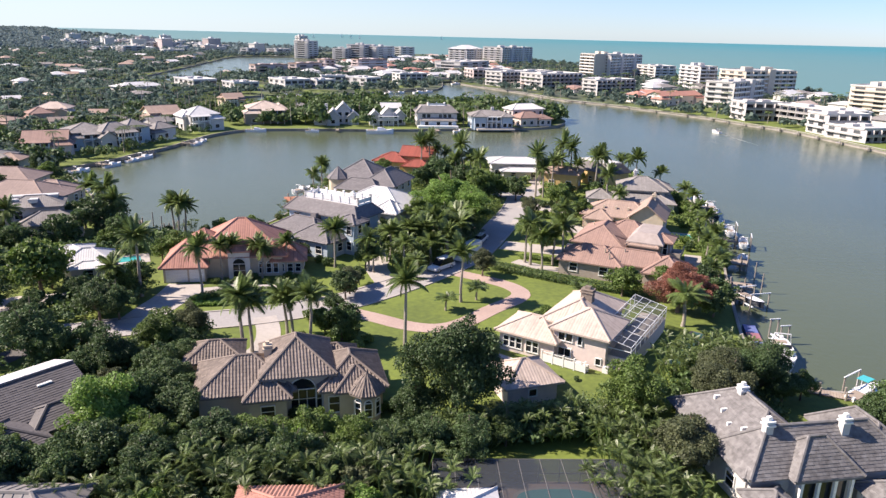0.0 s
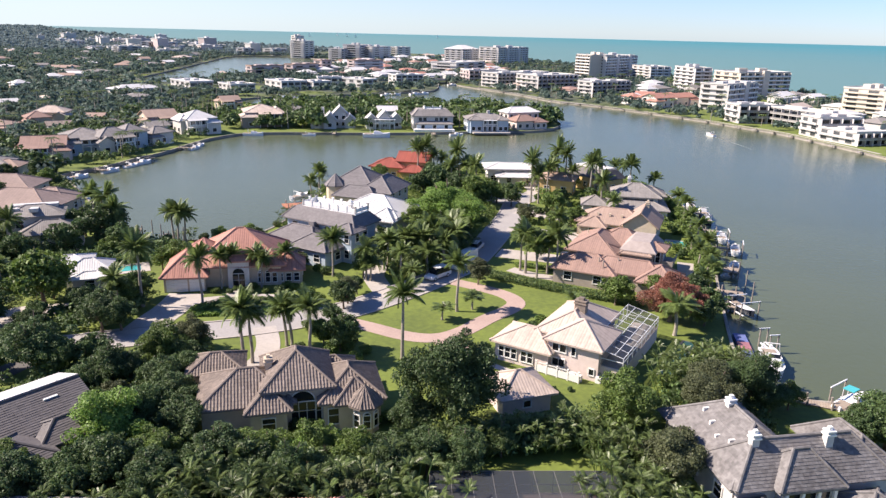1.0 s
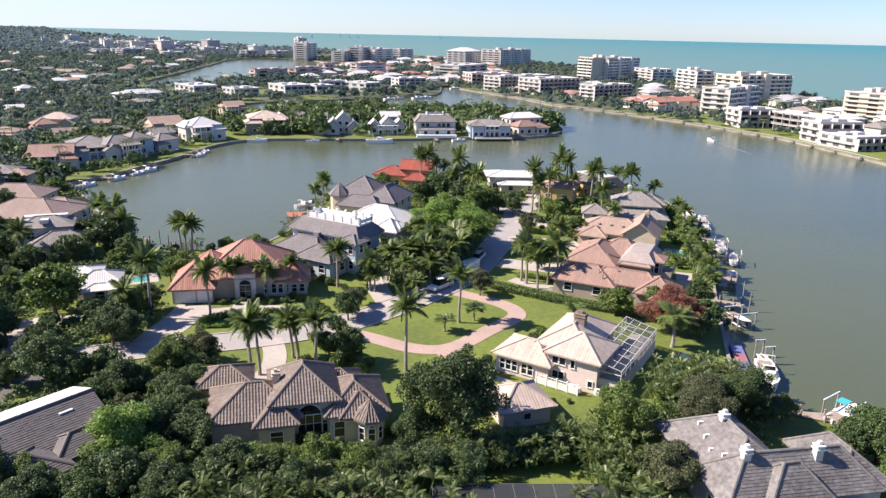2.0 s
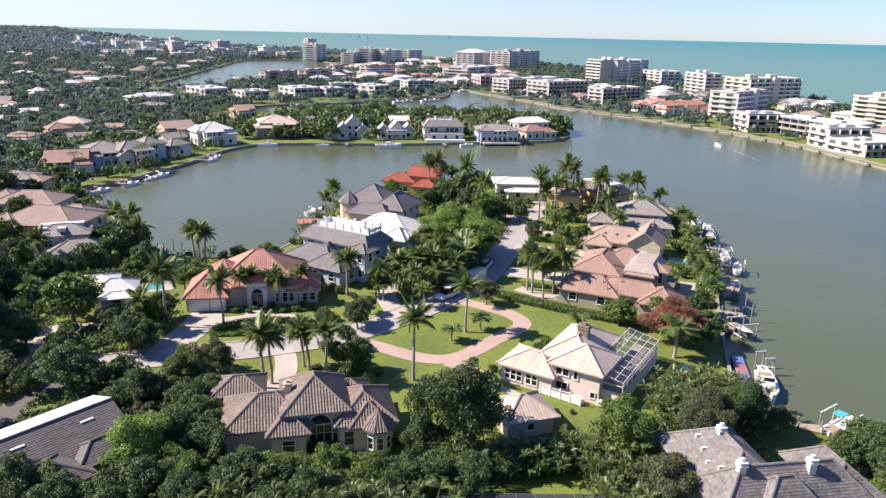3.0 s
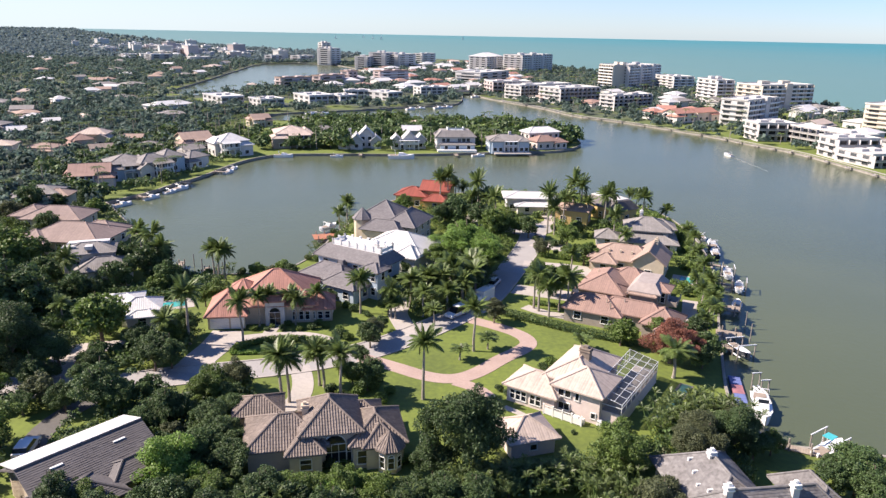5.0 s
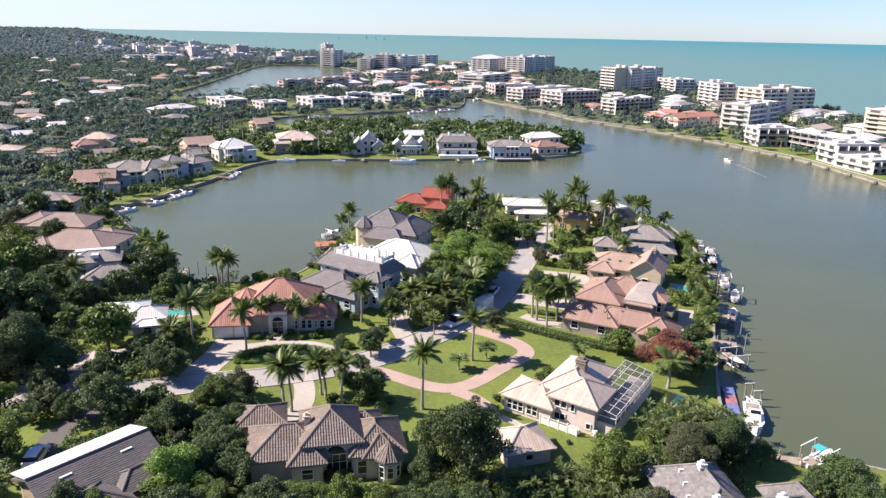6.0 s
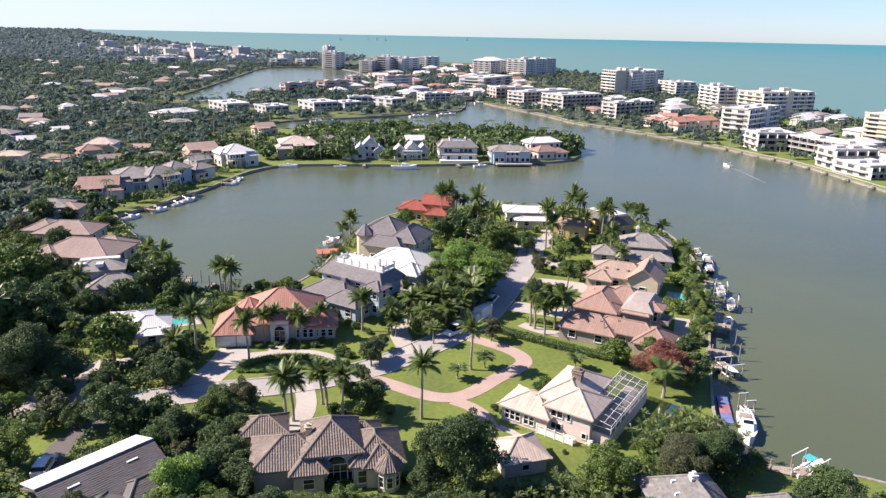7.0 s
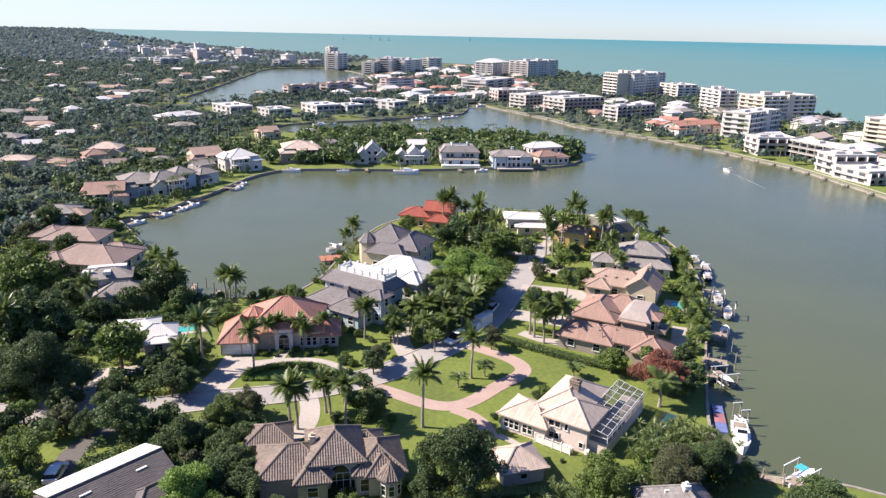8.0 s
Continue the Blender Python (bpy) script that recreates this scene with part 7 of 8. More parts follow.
def put_areca(x, y, h, rnd):
    """A clump of slim canes with arching feathery fronds from low down to the top."""
    k = rnd.randrange(4)
    if k not in areca_kinds:
        rg, canes, V, F, n = np.random.default_rng(70 + k), Geo(), [], [], 0
        for i in range(15):
            a, r = rg.uniform(0, math.tau), rg.uniform(0.1, 1.0)
            bx, by, top = 0.4 * r * math.cos(a), 0.4 * r * math.sin(a), rg.uniform(0.3, 0.85)
            tx, ty = bx * 2.2, by * 2.2
            canes.tube([(bx, by, -0.02), (tx, ty, top)], (0.016, 0.01), 5)
            for j in range(9):
                v, f = frond_arrays(rg, 1.0, rg.uniform(0.6, 1.1), 16)
                v[:, 1] *= 0.8
                b, s, up = a + rg.normal() * 0.9 + j * 0.9, rg.uniform(0.2, 0.3), rg.uniform(0.1, 1.0)
                u, z = v[:, 0] * math.cos(up) - v[:, 2] * math.sin(up), v[:, 0] * math.sin(up) + v[:, 2] * math.cos(up)
                V.append(np.stack([(u * math.cos(b) - v[:, 1] * math.sin(b)) * s + tx, (u * math.sin(b) + v[:, 1] * math.cos(b)) * s + ty, z * s + top], 1))
                F.append(f + n)
                n += len(v)
        areca_kinds[k] = canes.mesh("cane_clump"), array_mesh("fronds", np.vstack(V), np.vstack(F))
    t = new("areca_palm")
    t.matrix_basis = pose(x, y, 0, 0, 0, rnd.uniform(0, 360)) @ Matrix.Diagonal((h * 0.9, h * 0.9, h, 1))
    tagged(t, "bushy areca palm clump with arching feathery fronds", "palm", "areca palms")
    part("cane_clump", areca_kinds[k][0], "shaft", t)
    part("fronds", areca_kinds[k][1], "areca", t)


OAKS_WEST = [(-62.4, 90.6, 3.1), (-69.8, 96.5, 2.9), (-54.4, 77.7, 2.1), (-38.5, 74.8, 2.9), (-35, 81.4, 2.6), (-55.8, 88.6, 2.1), (-40.5, 72.5, 2.1), (-31.4, 79.6, 2), (-62.5, 83.9, 2.5), (-68.3, 88.3, 6.2), (-73.2, 88.2, 4.4), (-48.9, 78.0, 3.8), (-46.3, 77.6, 2.7), (-54.9, 84.1, 2), (-60.6, 85.4, 1.7), (-63.2, 83.7, 1.9)] + [(-53.7, 77, 1.9), (-39.2, 72.1, 2.1), (-36.6, 75.2, 2.2), (-32.2, 72.4, 2.8), (-28.8, 68.5, 2.8), (-30.7, 64.6, 2.9), (-26.3, 63.2, 2.8), (-30.2, 54.8, 3.4), (-41.9, 53.8, 3.3), (-21, 57, 2.9), (-48.4, 93.5, 2.7), (-44.6, 91.2, 2.6), (-52.5, 96.6, 2.6), (-46.8, 90.1, 3.2), (-30.1, 76.7, 2.1), (-59.2, 75.9, 1.8)]
OAKS_SOUTH = [(-4, 57.6, 2.8), (-13.2, 54.1, 2.9), (-8.7, 54.6, 2.5), (-0.8, 58.5, 2.7), (2.8, 57.8, 2.8), (6.7, 62, 1.6), (10.9, 64.9, 1.4), (1.7, 66.1, 6.2), (-2.2, 65.6, 2.6), (35.7, 71.8, 3.9), (38.3, 71.5, 2), (45.6, 64.6, 2.8), (47.8, 64.8, 3.7), (47.8, 62, 3), (-33.2, 52.5, 2.9), (-25.4, 52.7, 2.8), (-37, 51, 3), (-17.6, 53.1, 2.5)]
OAKS_NORTH = [(-13.2, 115.6, 2.3), (-17, 125.7, 2), (-14.6, 101, 2.2), (-15.4, 94.1, 1.7), (-11.7, 127.8, 2), (-13.3, 107.5, 1.5), (-11.4, 137.5, 1.9), (-24.6, 119.3, 1.5), (-81.4, 109.8, 5.8), (-75.8, 109.1, 3.2), (-95.4, 141.1, 3), (-73.7, 116.8, 3.3), (-68.7, 123.4, 3.4), (-64.3, 129, 4.5), (-59.3, 126.1, 3.1), (-71.4, 136.7, 3.1), (-85, 108.2, 5.1), (-83.5, 124.9, 3.3), (-104.3, 160.8, 3.2), (-109.6, 190.9, 2.9), (-121.8, 182.9, 4.4), (-13.1, 86.3, 2.5), (-1.5, 181.3, 4.3), (1.9, 192.4, 3.9), (4.8, 177.1, 3.9), (-4.5, 180, 3.4), (17.5, 170.3, 2.9), (42.1, 108.3, 2.3), (41.7, 100.3, 2.5), (39.9, 97.4, 2.1)]
BRIGHT_SOUTH = [(-46.4, 76.4, 1.4), (-57.6, 68.2, 3.7), (-34.7, 80.3, 3), (-26.5, 57.5, 2.7), (-38.3, 54.5, 2.5), (-16.5, 58.4, 2.5), (-11.7, 59, 2.7), (-7.9, 58.1, 2.7), (20.5, 67, 3.7), (41.1, 72.8, 1.5)]
BRIGHT_LIME = [(-32.5, 61, 3.6)]
BRIGHT_NORTH = [(17.3, 135.2, 2.6), (21.8, 134.3, 2.3), (18.8, 128.4, 2), (-59.6, 99, 5.1), (-93.4, 127.6, 6), (-101.6, 131.4, 5.6), (-84.6, 130.8, 2.5), (-102.5, 180.9, 2.5), (-109.5, 155.4, 3), (8.8, 170.9, 4.1), (14.1, 173.7, 2.7), (26.5, 162.5, 3.1), (28.6, 149, 2.9), (25.4, 153.6, 1.7), (-13.3, 175.2, 2.7), (28.3, 105.2, 2.6), (-46.3, 118.5, 2.5), (-48.5, 117, 2), (-15.5, 87.4, 1.9), (35.8, 108.3, 2.1), (-17, 191.8, 2.9), (-28.1, 173.9, 2.1)]
OLIVE = [(-32.3, 84.8, 2.6), (37.1, 76.9, 2.3), (30.1, 68.9, 4), (-14.3, 103.4, 2.1), (6.7, 113.3, 2.3), (19.6, 155, 2.2)]
RED_TREE = [(35.1, 98.9, 4.1)]
SHORE_SHRUBS = [(56.3, 169.7, 2), (56.6, 163.6, 1.9), (55.4, 153.7, 2), (53.9, 144, 1.9), (52, 134.9, 1.6), (49.3, 125.8, 1.8), (47.5, 121.1, 1.5), (46.2, 115.1, 1.3), (57.5, 179.1, 1.7), (58.1, 188.1, 1.5), (51.3, 138.7, 1.5), (49.7, 130.8, 1.5)]
SHRUBS = [(-35.6, 192.3, 1.1), (-33.8, 187.1, 1.3), (-33.9, 178.1, 1.2), (-34.6, 198.9, 1.2), (-33.2, 169.5, 1.3), (-32.9, 163, 1.3), (-35, 207.5, 1.2), (-36.2, 106.8, 0.9), (-33.8, 106.6, 0.8), (-31.1, 107.2, 1), (-28.2, 107.4, 0.9), (-25.9, 107.9, 1.1), (-23.7, 109, 1), (-30.6, 109.2, 0.9), (-25.4, 110.2, 1), (-23.1, 67, 1.1), (-21.3, 66.8, 1), (-20, 67.2, 1.1), (-18.1, 66.7, 1), (-16.7, 67.5, 0.9), (-15, 66.6, 1.2), (-13.3, 67.5, 1), (-11.6, 67.7, 1.1), (-9.9, 67.6, 1), (-8.4, 68, 1.2), (-6.6, 67.9, 1.1), (-5.1, 68.6, 1.2)] + [(-3.7, 69.5, 1.1), (-28.6, 113.1, 1.1), (-24.7, 113.1, 0.9), (-33.2, 108.3, 0.7), (-20.9, 104.8, 1.4), (-18.9, 104.2, 1.2), (-19.3, 100.7, 1.1), (-20.9, 107.5, 1), (6.7, 87.5, 0.9), (8.6, 85.7, 0.7), (10.2, 84.4, 0.7), (11.7, 83.8, 0.7), (15.5, 96.3, 1.5), (14.1, 95.2, 1.1), (20.9, 77.8, 0.8), (16.2, 76.4, 0.5), (-18.4, 93.1, 1.3), (-14.2, 85.4, 1.5), (-12.3, 86.7, 1.3), (-10.7, 83.9, 1), (-21.8, 118.9, 1.1), (-20, 117.1, 1.3), (-17, 115, 1), (-17, 132.2, 1.2), (23.4, 164.3, 1.7), (25.7, 165.1, 1.4), (19.6, 168.1, 1.4)]
PALMS_SOUTH = [(-4.6, 84.2, 8.8), (2.9, 101.1, 7.7), (-24.6, 80.7, 7.8), (-23.8, 82, 6.7), (-20.5, 87.4, 5.7), (-19.7, 86.9, 5.4), (-16.5, 83.3, 7.2), (-45.2, 100.2, 9.1), (-18.5, 116.1, 6.7), (-12.6, 114.7, 5.5), (-11.7, 113.9, 3.1), (-47.9, 98.2, 5.4), (5.3, 102.1, 2.1), (21.2, 102.9, 2.2), (0.6, 97.6, 2)]
PALMS_MID = [(15.5, 119.9, 7.4), (17.2, 117.2, 5.9), (20.8, 118.3, 7.6), (14.7, 121.3, 6.2), (19.5, 120.2, 5.6), (-3.2, 122.8, 5.8), (-0.5, 126.2, 5.9), (0.8, 123.1, 5.2), (-6.6, 115.2, 5), (-4.3, 111.3, 3.3), (-5.8, 124.1, 5.3), (-52.1, 132.4, 6.4), (-50.7, 131.1, 6.8), (-49.8, 132.6, 6.1), (-65.7, 134.1, 8.7), (-62, 130.7, 7.3), (-69.7, 137.5, 8.2), (-77.5, 122.5, 7), (-70.1, 105.9, 4.2)]
PALMS_TIP = [(-6.7, 198.6, 9), (-4.4, 200.3, 9.6), (-2.3, 203.5, 6.9), (0.3, 205.3, 5.6), (22.9, 175.4, 10.4), (24.7, 174.4, 7.2), (31.7, 191.5, 10.6), (33.5, 188.5, 10), (39.1, 181.8, 9), (38.7, 166.4, 7.6), (40.3, 160.7, 4.6), (28.3, 184.8, 7.2), (4.5, 188.4, 10.5), (6.7, 185.4, 7.2), (9.4, 182.6, 7.9), (2.6, 184.9, 7.2), (34.9, 185.6, 6.4), (30.3, 188.2, 7.3), (-31.3, 178, 6.2), (55.8, 181.9, 5.5), (50.5, 204.1, 5.2), (52.6, 203, 5), (41.3, 186.3, 8.8), (-32.8, 174.8, 4.6)]
PALMS_SHORE = [(57.2, 165.8, 4.8), (56.4, 158.6, 4.9), (54.3, 147.5, 4.7), (52.3, 137.8, 5.1), (50.1, 127.5, 4.8), (47.5, 122.6, 4.6), (48.2, 119.8, 4.2), (44, 110.2, 3.7), (49.4, 132.3, 3.7), (47.5, 115.6, 3.9)]
ARECAS = [(16.3, 61.2, 4.3), (17, 58.2, 4.8), (19.4, 61.3, 4.8), (16.9, 55.1, 5.1), (17.8, 52.9, 5.2), (20, 55.5, 4.5), (19.1, 50.8, 4.3), (17.4, 50, 4.9), (20.6, 52.2, 4.3), (16.1, 50.5, 4.8), (20.5, 59.3, 4.8), (17.6, 64.5, 4.3), (27.9, 75.9, 4.9), (30.7, 79.2, 5.2), (33.6, 81, 4.7), (35.4, 80.6, 5.0), (37.2, 80.4, 5.2), (30.6, 75.5, 4.8), (32.2, 77.4, 5.2), (34.4, 78.4, 5.3), (29.2, 77.6, 5.0), (36.4, 78.2, 5.0), (38.4, 78.6, 4.6), (33.0, 79.4, 5.0), (-4.2, 134.8, 4.5), (-6.9, 130.8, 4), (-0.7, 129.1, 4.3), (-10, 120.1, 4.5), (2.1, 129.3, 4.8), (5.2, 131.8, 3.9), (-8.2, 124.2, 3.9)] + [(-2.8, 124.7, 3.9), (-21.3, 53, 5.7), (-18.9, 53.4, 5.5), (-10.7, 52.8, 5.5), (-8.6, 52.6, 5.7), (-2.6, 53.1, 5.5), (-5.7, 54, 5.9), (-13.7, 53, 5.6), (-21.9, 49.9, 4.5), (-16.6, 50.7, 5.1), (-23.8, 48.9, 5.1), (-4.4, 50.9, 5.3), (-0.7, 50.6, 5.1), (-32.7, 49.5, 4.5), (-28.8, 49, 4.9), (5.4, 64.8, 2.9), (6.6, 65.3, 2.7), (8, 65.2, 2.8), (9.8, 65.5, 3.2), (11.4, 65.8, 2.5), (13, 66.3, 2.5), (14.3, 66.6, 3.3), (8.8, 64.5, 3.1), (12, 64.9, 3)]
rnd = random.Random(11)
for rows, leaf, near in ((OAKS_WEST, "leaf_dark", 1), (OAKS_SOUTH, "leaf_dark", 1), (BRIGHT_SOUTH, "leaf_bright", 1), (OLIVE, "leaf_olive", 1), (BRIGHT_LIME, "leaf_lime", 1), (RED_TREE, "leaf_red", 1), (OAKS_NORTH, "leaf_dark", 0), (BRIGHT_NORTH, "leaf_bright", 0)):
    for x, y, r in rows:
        put_tree(x, y, r, leaf, near, rnd)
for x, y, r in SHORE_SHRUBS:
    put_bush(x, y, r, "leaf_bright", rnd, 1.3)
for x, y, r in SHRUBS:
    put_bush(x, y, r, rnd.choice(("leaf_dark", "leaf_bright")), rnd)
for x, y, h in ((-36.3, 100.9, 7.4), (-35.7, 108.7, 5.6), (-34.4, 110.4, 5.2), (-30.6, 110.9, 5.4), (-29.4, 109.8, 5.0), (-26, 112.4, 5.4)):
    put_palm(x, y, h, rnd, 0.84)
for rows in (PALMS_SOUTH, PALMS_MID, PALMS_TIP, PALMS_SHORE):
    for x, y, h in rows:
        put_palm(x, y, h, rnd)


for k in range(9):
    put_areca(1.6 + 1.75 * k + rnd.uniform(-0.4, 0.4), 62.2 + 0.28 * k + rnd.uniform(-0.4, 0.4), rnd.uniform(3.6, 4.6), rnd)
put_tree(22.6, 57.2, 3.3, "leaf_olive", 1, rnd)
put_tree(1.6, 142.5, 8.2, "leaf_lime", 1, rnd, 0.55, 1.9)
put_tree(-3.4, 139.6, 4.6, "leaf_bright", 1, rnd, 0.7, 1.4)
put_tree(5.6, 139.0, 4.2, "leaf_bright", 1, rnd, 0.7, 1.2)
put_tree(1.0, 135.0, 4.4, "leaf_dark", 1, rnd, 0.75, 0.4)
for x, y in ((-35, 148), (-37.5, 142.5), (-41, 139.8), (-45, 138.4), (-49, 137), (-53, 136), (-33, 154), (-32, 160), (-31.4, 165), (-29.8, 173), (-28.6, 180), (-27.5, 187)):
    if rnd.random() < 0.5:
        put_areca(x + rnd.uniform(-1.0, 1.4), y - rnd.uniform(0.0, 2.0), rnd.uniform(2.2, 3.8), rnd)
    for k in range(rnd.randrange(1, 4)):
        put_bush(x + rnd.uniform(-1.6, 2.0), y - rnd.uniform(-0.6, 2.2), rnd.uniform(0.6, 1.4), rnd.choice(("leaf_bright", "leaf_dark", "leaf_olive")), rnd, rnd.uniform(0.8, 1.3))
for x, y, h in ((-3.6, 117.6, 5.2), (-1.4, 120.6, 5.6), (-5.2, 120.4, 5.0), (1.2, 126.0, 5.8), (2.6, 129.8, 5.4), (-3.8, 127.4, 5.6), (-7.4, 127.0, 5.2), (4.6, 133.4, 5.0), (-0.6, 132.0, 5.6), (-7.0, 117.0, 4.6)):
    put_areca(x, y, h, rnd)
for x, y, h in ((-2.2, 118.8, 4.4), (0.6, 122.6, 4.8), (-5.6, 123.0, 5.4), (3.4, 127.2, 5.6), (-1.8, 128.6, 6.2), (2.4, 132.4, 6.0), (-9.4, 121.6, 5.0)):
    put_palm(x, y, h, rnd, 1.35)
put_palm(34.3, 93.7, 4.8, rnd, 1.4)
for x, y, h in ARECAS:
    put_areca(x, y, h, rnd)


def near_footprint(p, margin):
    """Which points stand on or within margin of a building."""
    hit = np.zeros(len(p), bool)
    for x, y, a, b, t in footprints:
        d = p - [x, y]
        u, v = d[:, 0] * math.cos(t) + d[:, 1] * math.sin(t), -d[:, 0] * math.sin(t) + d[:, 1] * math.cos(t)
        hit |= (np.abs(u) < a + margin) & (np.abs(v) < b + margin)
    return hit


def near_way(p, margin):
    hit = np.zeros(len(p), bool)
    for line, half in ways:
        for q in line:
            hit |= np.hypot(p[:, 0] - q[0], p[:, 1] - q[1]) < half + margin
    return hit


def hedge(points, width, height, leaf, label):
    """A clipped hedge along a plan line."""
    p = smooth_line(points, 2)
    rg = np.random.default_rng(len(points) + int(abs(points[0][0])))
    cs = []
    for a, b in zip(p, p[1:]):
        n = max(1, int(np.linalg.norm(b - a) / (width * 0.3)))
        for k in range(n):
            q = a + (b - a) * (k + rg.uniform(0.2, 0.8)) / n
            cs.append((q[0], q[1], height * rg.uniform(0.44, 0.54)))
    cs = np.array(cs)
    v, f = leaf_cloud(rg, 200 * len(cs), cs, np.full(len(cs), width * 0.55), 0.1, height / width * 0.95, 0.7)
    t = new("hedge")
    tagged(t, label, "hedge")
    part("foliage", array_mesh("foliage", v, f), leaf, t)


hedge([(8.5, 117.5), (15, 113.5), (24, 108.5), (33, 104.5)], 1.5, 1.5, "leaf_dark", "long dark clipped hedge between two lawns")
hedge([(-37, 97.5), (-35, 101), (-30, 103), (-25, 102.8), (-21.5, 100.5)], 1.3, 1.0, "leaf_bright", "low curved hedge ringing the front lawn")
hedge([(-37, 97), (-33, 97.5), (-28, 99), (-24, 99.5)], 0.9, 0.6, "leaf_lime", "low light green border planting")
hedge([(19, 155), (24, 153), (28, 152)], 1.6, 1.2, "leaf_bright", "clipped bright green hedge by a driveway")
hedge([(14.5, 124), (18, 123), (21, 122)], 1.4, 0.7, "leaf_bright", "low bright border planting by the street")
hedge([(7.6, 86.6), (10.2, 84.6), (12.6, 83.2)], 0.9, 0.8, "leaf_dark", "foundation shrubs below the windows")
hedge([(50, 66), (48, 58)], 2.0, 2.4, "leaf_bright", "tall bright hedge near the pier")
hedge([(-1, 63.0), (4, 63.6), (9, 65.0), (13.5, 66.0), (16.5, 66.8)], 2.0, 3.2, "leaf_dark", "dark boundary hedge behind the garage")


def thicket(outline, count, low, high, kinds, rnd, gap=1.7, palms=0.0):
    """Fills a plan outline with trees and shrubs, clear of buildings and ways."""
    o = np.array(outline, float)
    rg = np.random.default_rng(count)
    p = rg.uniform(o.min(0), o.max(0), (count * 6, 2))
    p = p[inside(p, o) & on_land(p) & ~near_footprint(p, 1.2) & ~near_way(p, 1.0)]
    kept = []
    for q in p:
        r = rnd.uniform(low, high)
        if all((q[0] - a) ** 2 + (q[1] - b) ** 2 > (gap * (r + c) / 2) ** 2 for a, b, c in kept):
            kept.append((q[0], q[1], r))
            if len(kept) >= count:
                break
    for x, y, r in kept:
        if rnd.random() < palms:
            put_palm(x, y, rnd.uniform(4, 9), rnd)
        elif r < 1.7:
            put_bush(x, y, r, rnd.choice(kinds), rnd, 1.1)
        else:
            put_tree(x, y, r, rnd.choice(kinds), 0, rnd)


MIX = ("leaf_dark", "leaf_dark", "leaf_bright", "leaf_olive")
thicket([(-48, 42), (-1, 42), (-1, 60), (-26, 58), (-34, 66), (-48, 54)], 48, 1.1, 2.6, MIX + ("leaf_lime",), rnd, 1.4)
thicket([(-72, 44), (-46, 44), (-46, 50), (-54, 58), (-62, 66), (-72, 80)], 12, 1.6, 3.2, MIX, rnd, 1.6)
thicket([(-40, 66), (-28, 62), (-26, 70), (-34, 75), (-46, 76)], 10, 1.2, 2.4, MIX, rnd)
thicket([(-90, 84), (-48, 91), (-46, 104), (-60, 100), (-90, 108)], 16, 1.3, 2.6, ("leaf_dark", "leaf_dark", "leaf_bright"), rnd, 1.5, 0.1)
thicket([(-90, 60), (-62, 64), (-46, 74), (-30, 78), (-30, 88), (-46, 84), (-62, 81), (-90, 78)], 30, 1.1, 2.5, MIX, rnd, 1.4, 0.04)
thicket([(-75, 88), (-48, 94), (-46, 104), (-60, 112), (-50, 124), (-64, 134), (-80, 122), (-100, 130), (-100, 92)], 13, 1.5, 2.8, ("leaf_dark", "leaf_dark", "leaf_bright"), rnd, 1.7, 0.06)
thicket([(-84, 130), (-66, 136), (-76, 148), (-100, 175), (-104, 192), (-140, 190), (-140, 130)], 15, 1.6, 3.2, MIX, rnd, 1.8, 0.06)
thicket([(18, 54), (22, 52), (24, 66), (28, 72), (22, 70), (19, 66)], 6, 1.4, 2.2, ("leaf_bright", "leaf_olive"), rnd)
thicket([(42, 56), (60, 54), (60, 68), (46, 68)], 9, 1.4, 2.6, MIX, rnd)
thicket([(-8, 108), (-4, 126), (6, 146), (-4, 160), (-8, 150), (-6, 132)], 16, 1.0, 2.0, ("leaf_bright", "leaf_dark"), rnd, 1.5, 0.1)
thicket([(-4, 160), (14, 160), (14, 190), (-2, 200), (-6, 180)], 13, 1.2, 2.4, ("leaf_dark", "leaf_bright"), rnd, 1.5, 0.12)
thicket([(24, 168), (40, 172), (54, 178), (50, 205), (30, 214), (10, 214), (22, 190)], 18, 1.1, 2.0, ("leaf_bright", "leaf_dark"), rnd, 1.4, 0.2)
thicket([(20, 130), (28, 146), (30, 160), (22, 160), (18, 140)], 6, 0.8, 1.4, ("leaf_bright", "leaf_dark"), rnd, 1.4, 0.1)
thicket([(46, 112), (52, 124), (58, 146), (61, 172), (58, 192), (52, 176), (52, 150), (46, 130), (42, 112)], 30, 0.9, 1.6, ("leaf_bright", "leaf_dark"), rnd, 1.3)
thicket([(-34, 118), (-28, 112), (-26, 118), (-34, 136), (-44, 134), (-46, 118)], 16, 1.0, 2.0, ("leaf_bright", "leaf_dark"), rnd, 1.3)
thicket([(-20, 84), (-10, 82), (-8, 90), (-14, 94), (-18, 90)], 9, 0.8, 1.6, ("leaf_dark", "leaf_bright"), rnd, 1.2)


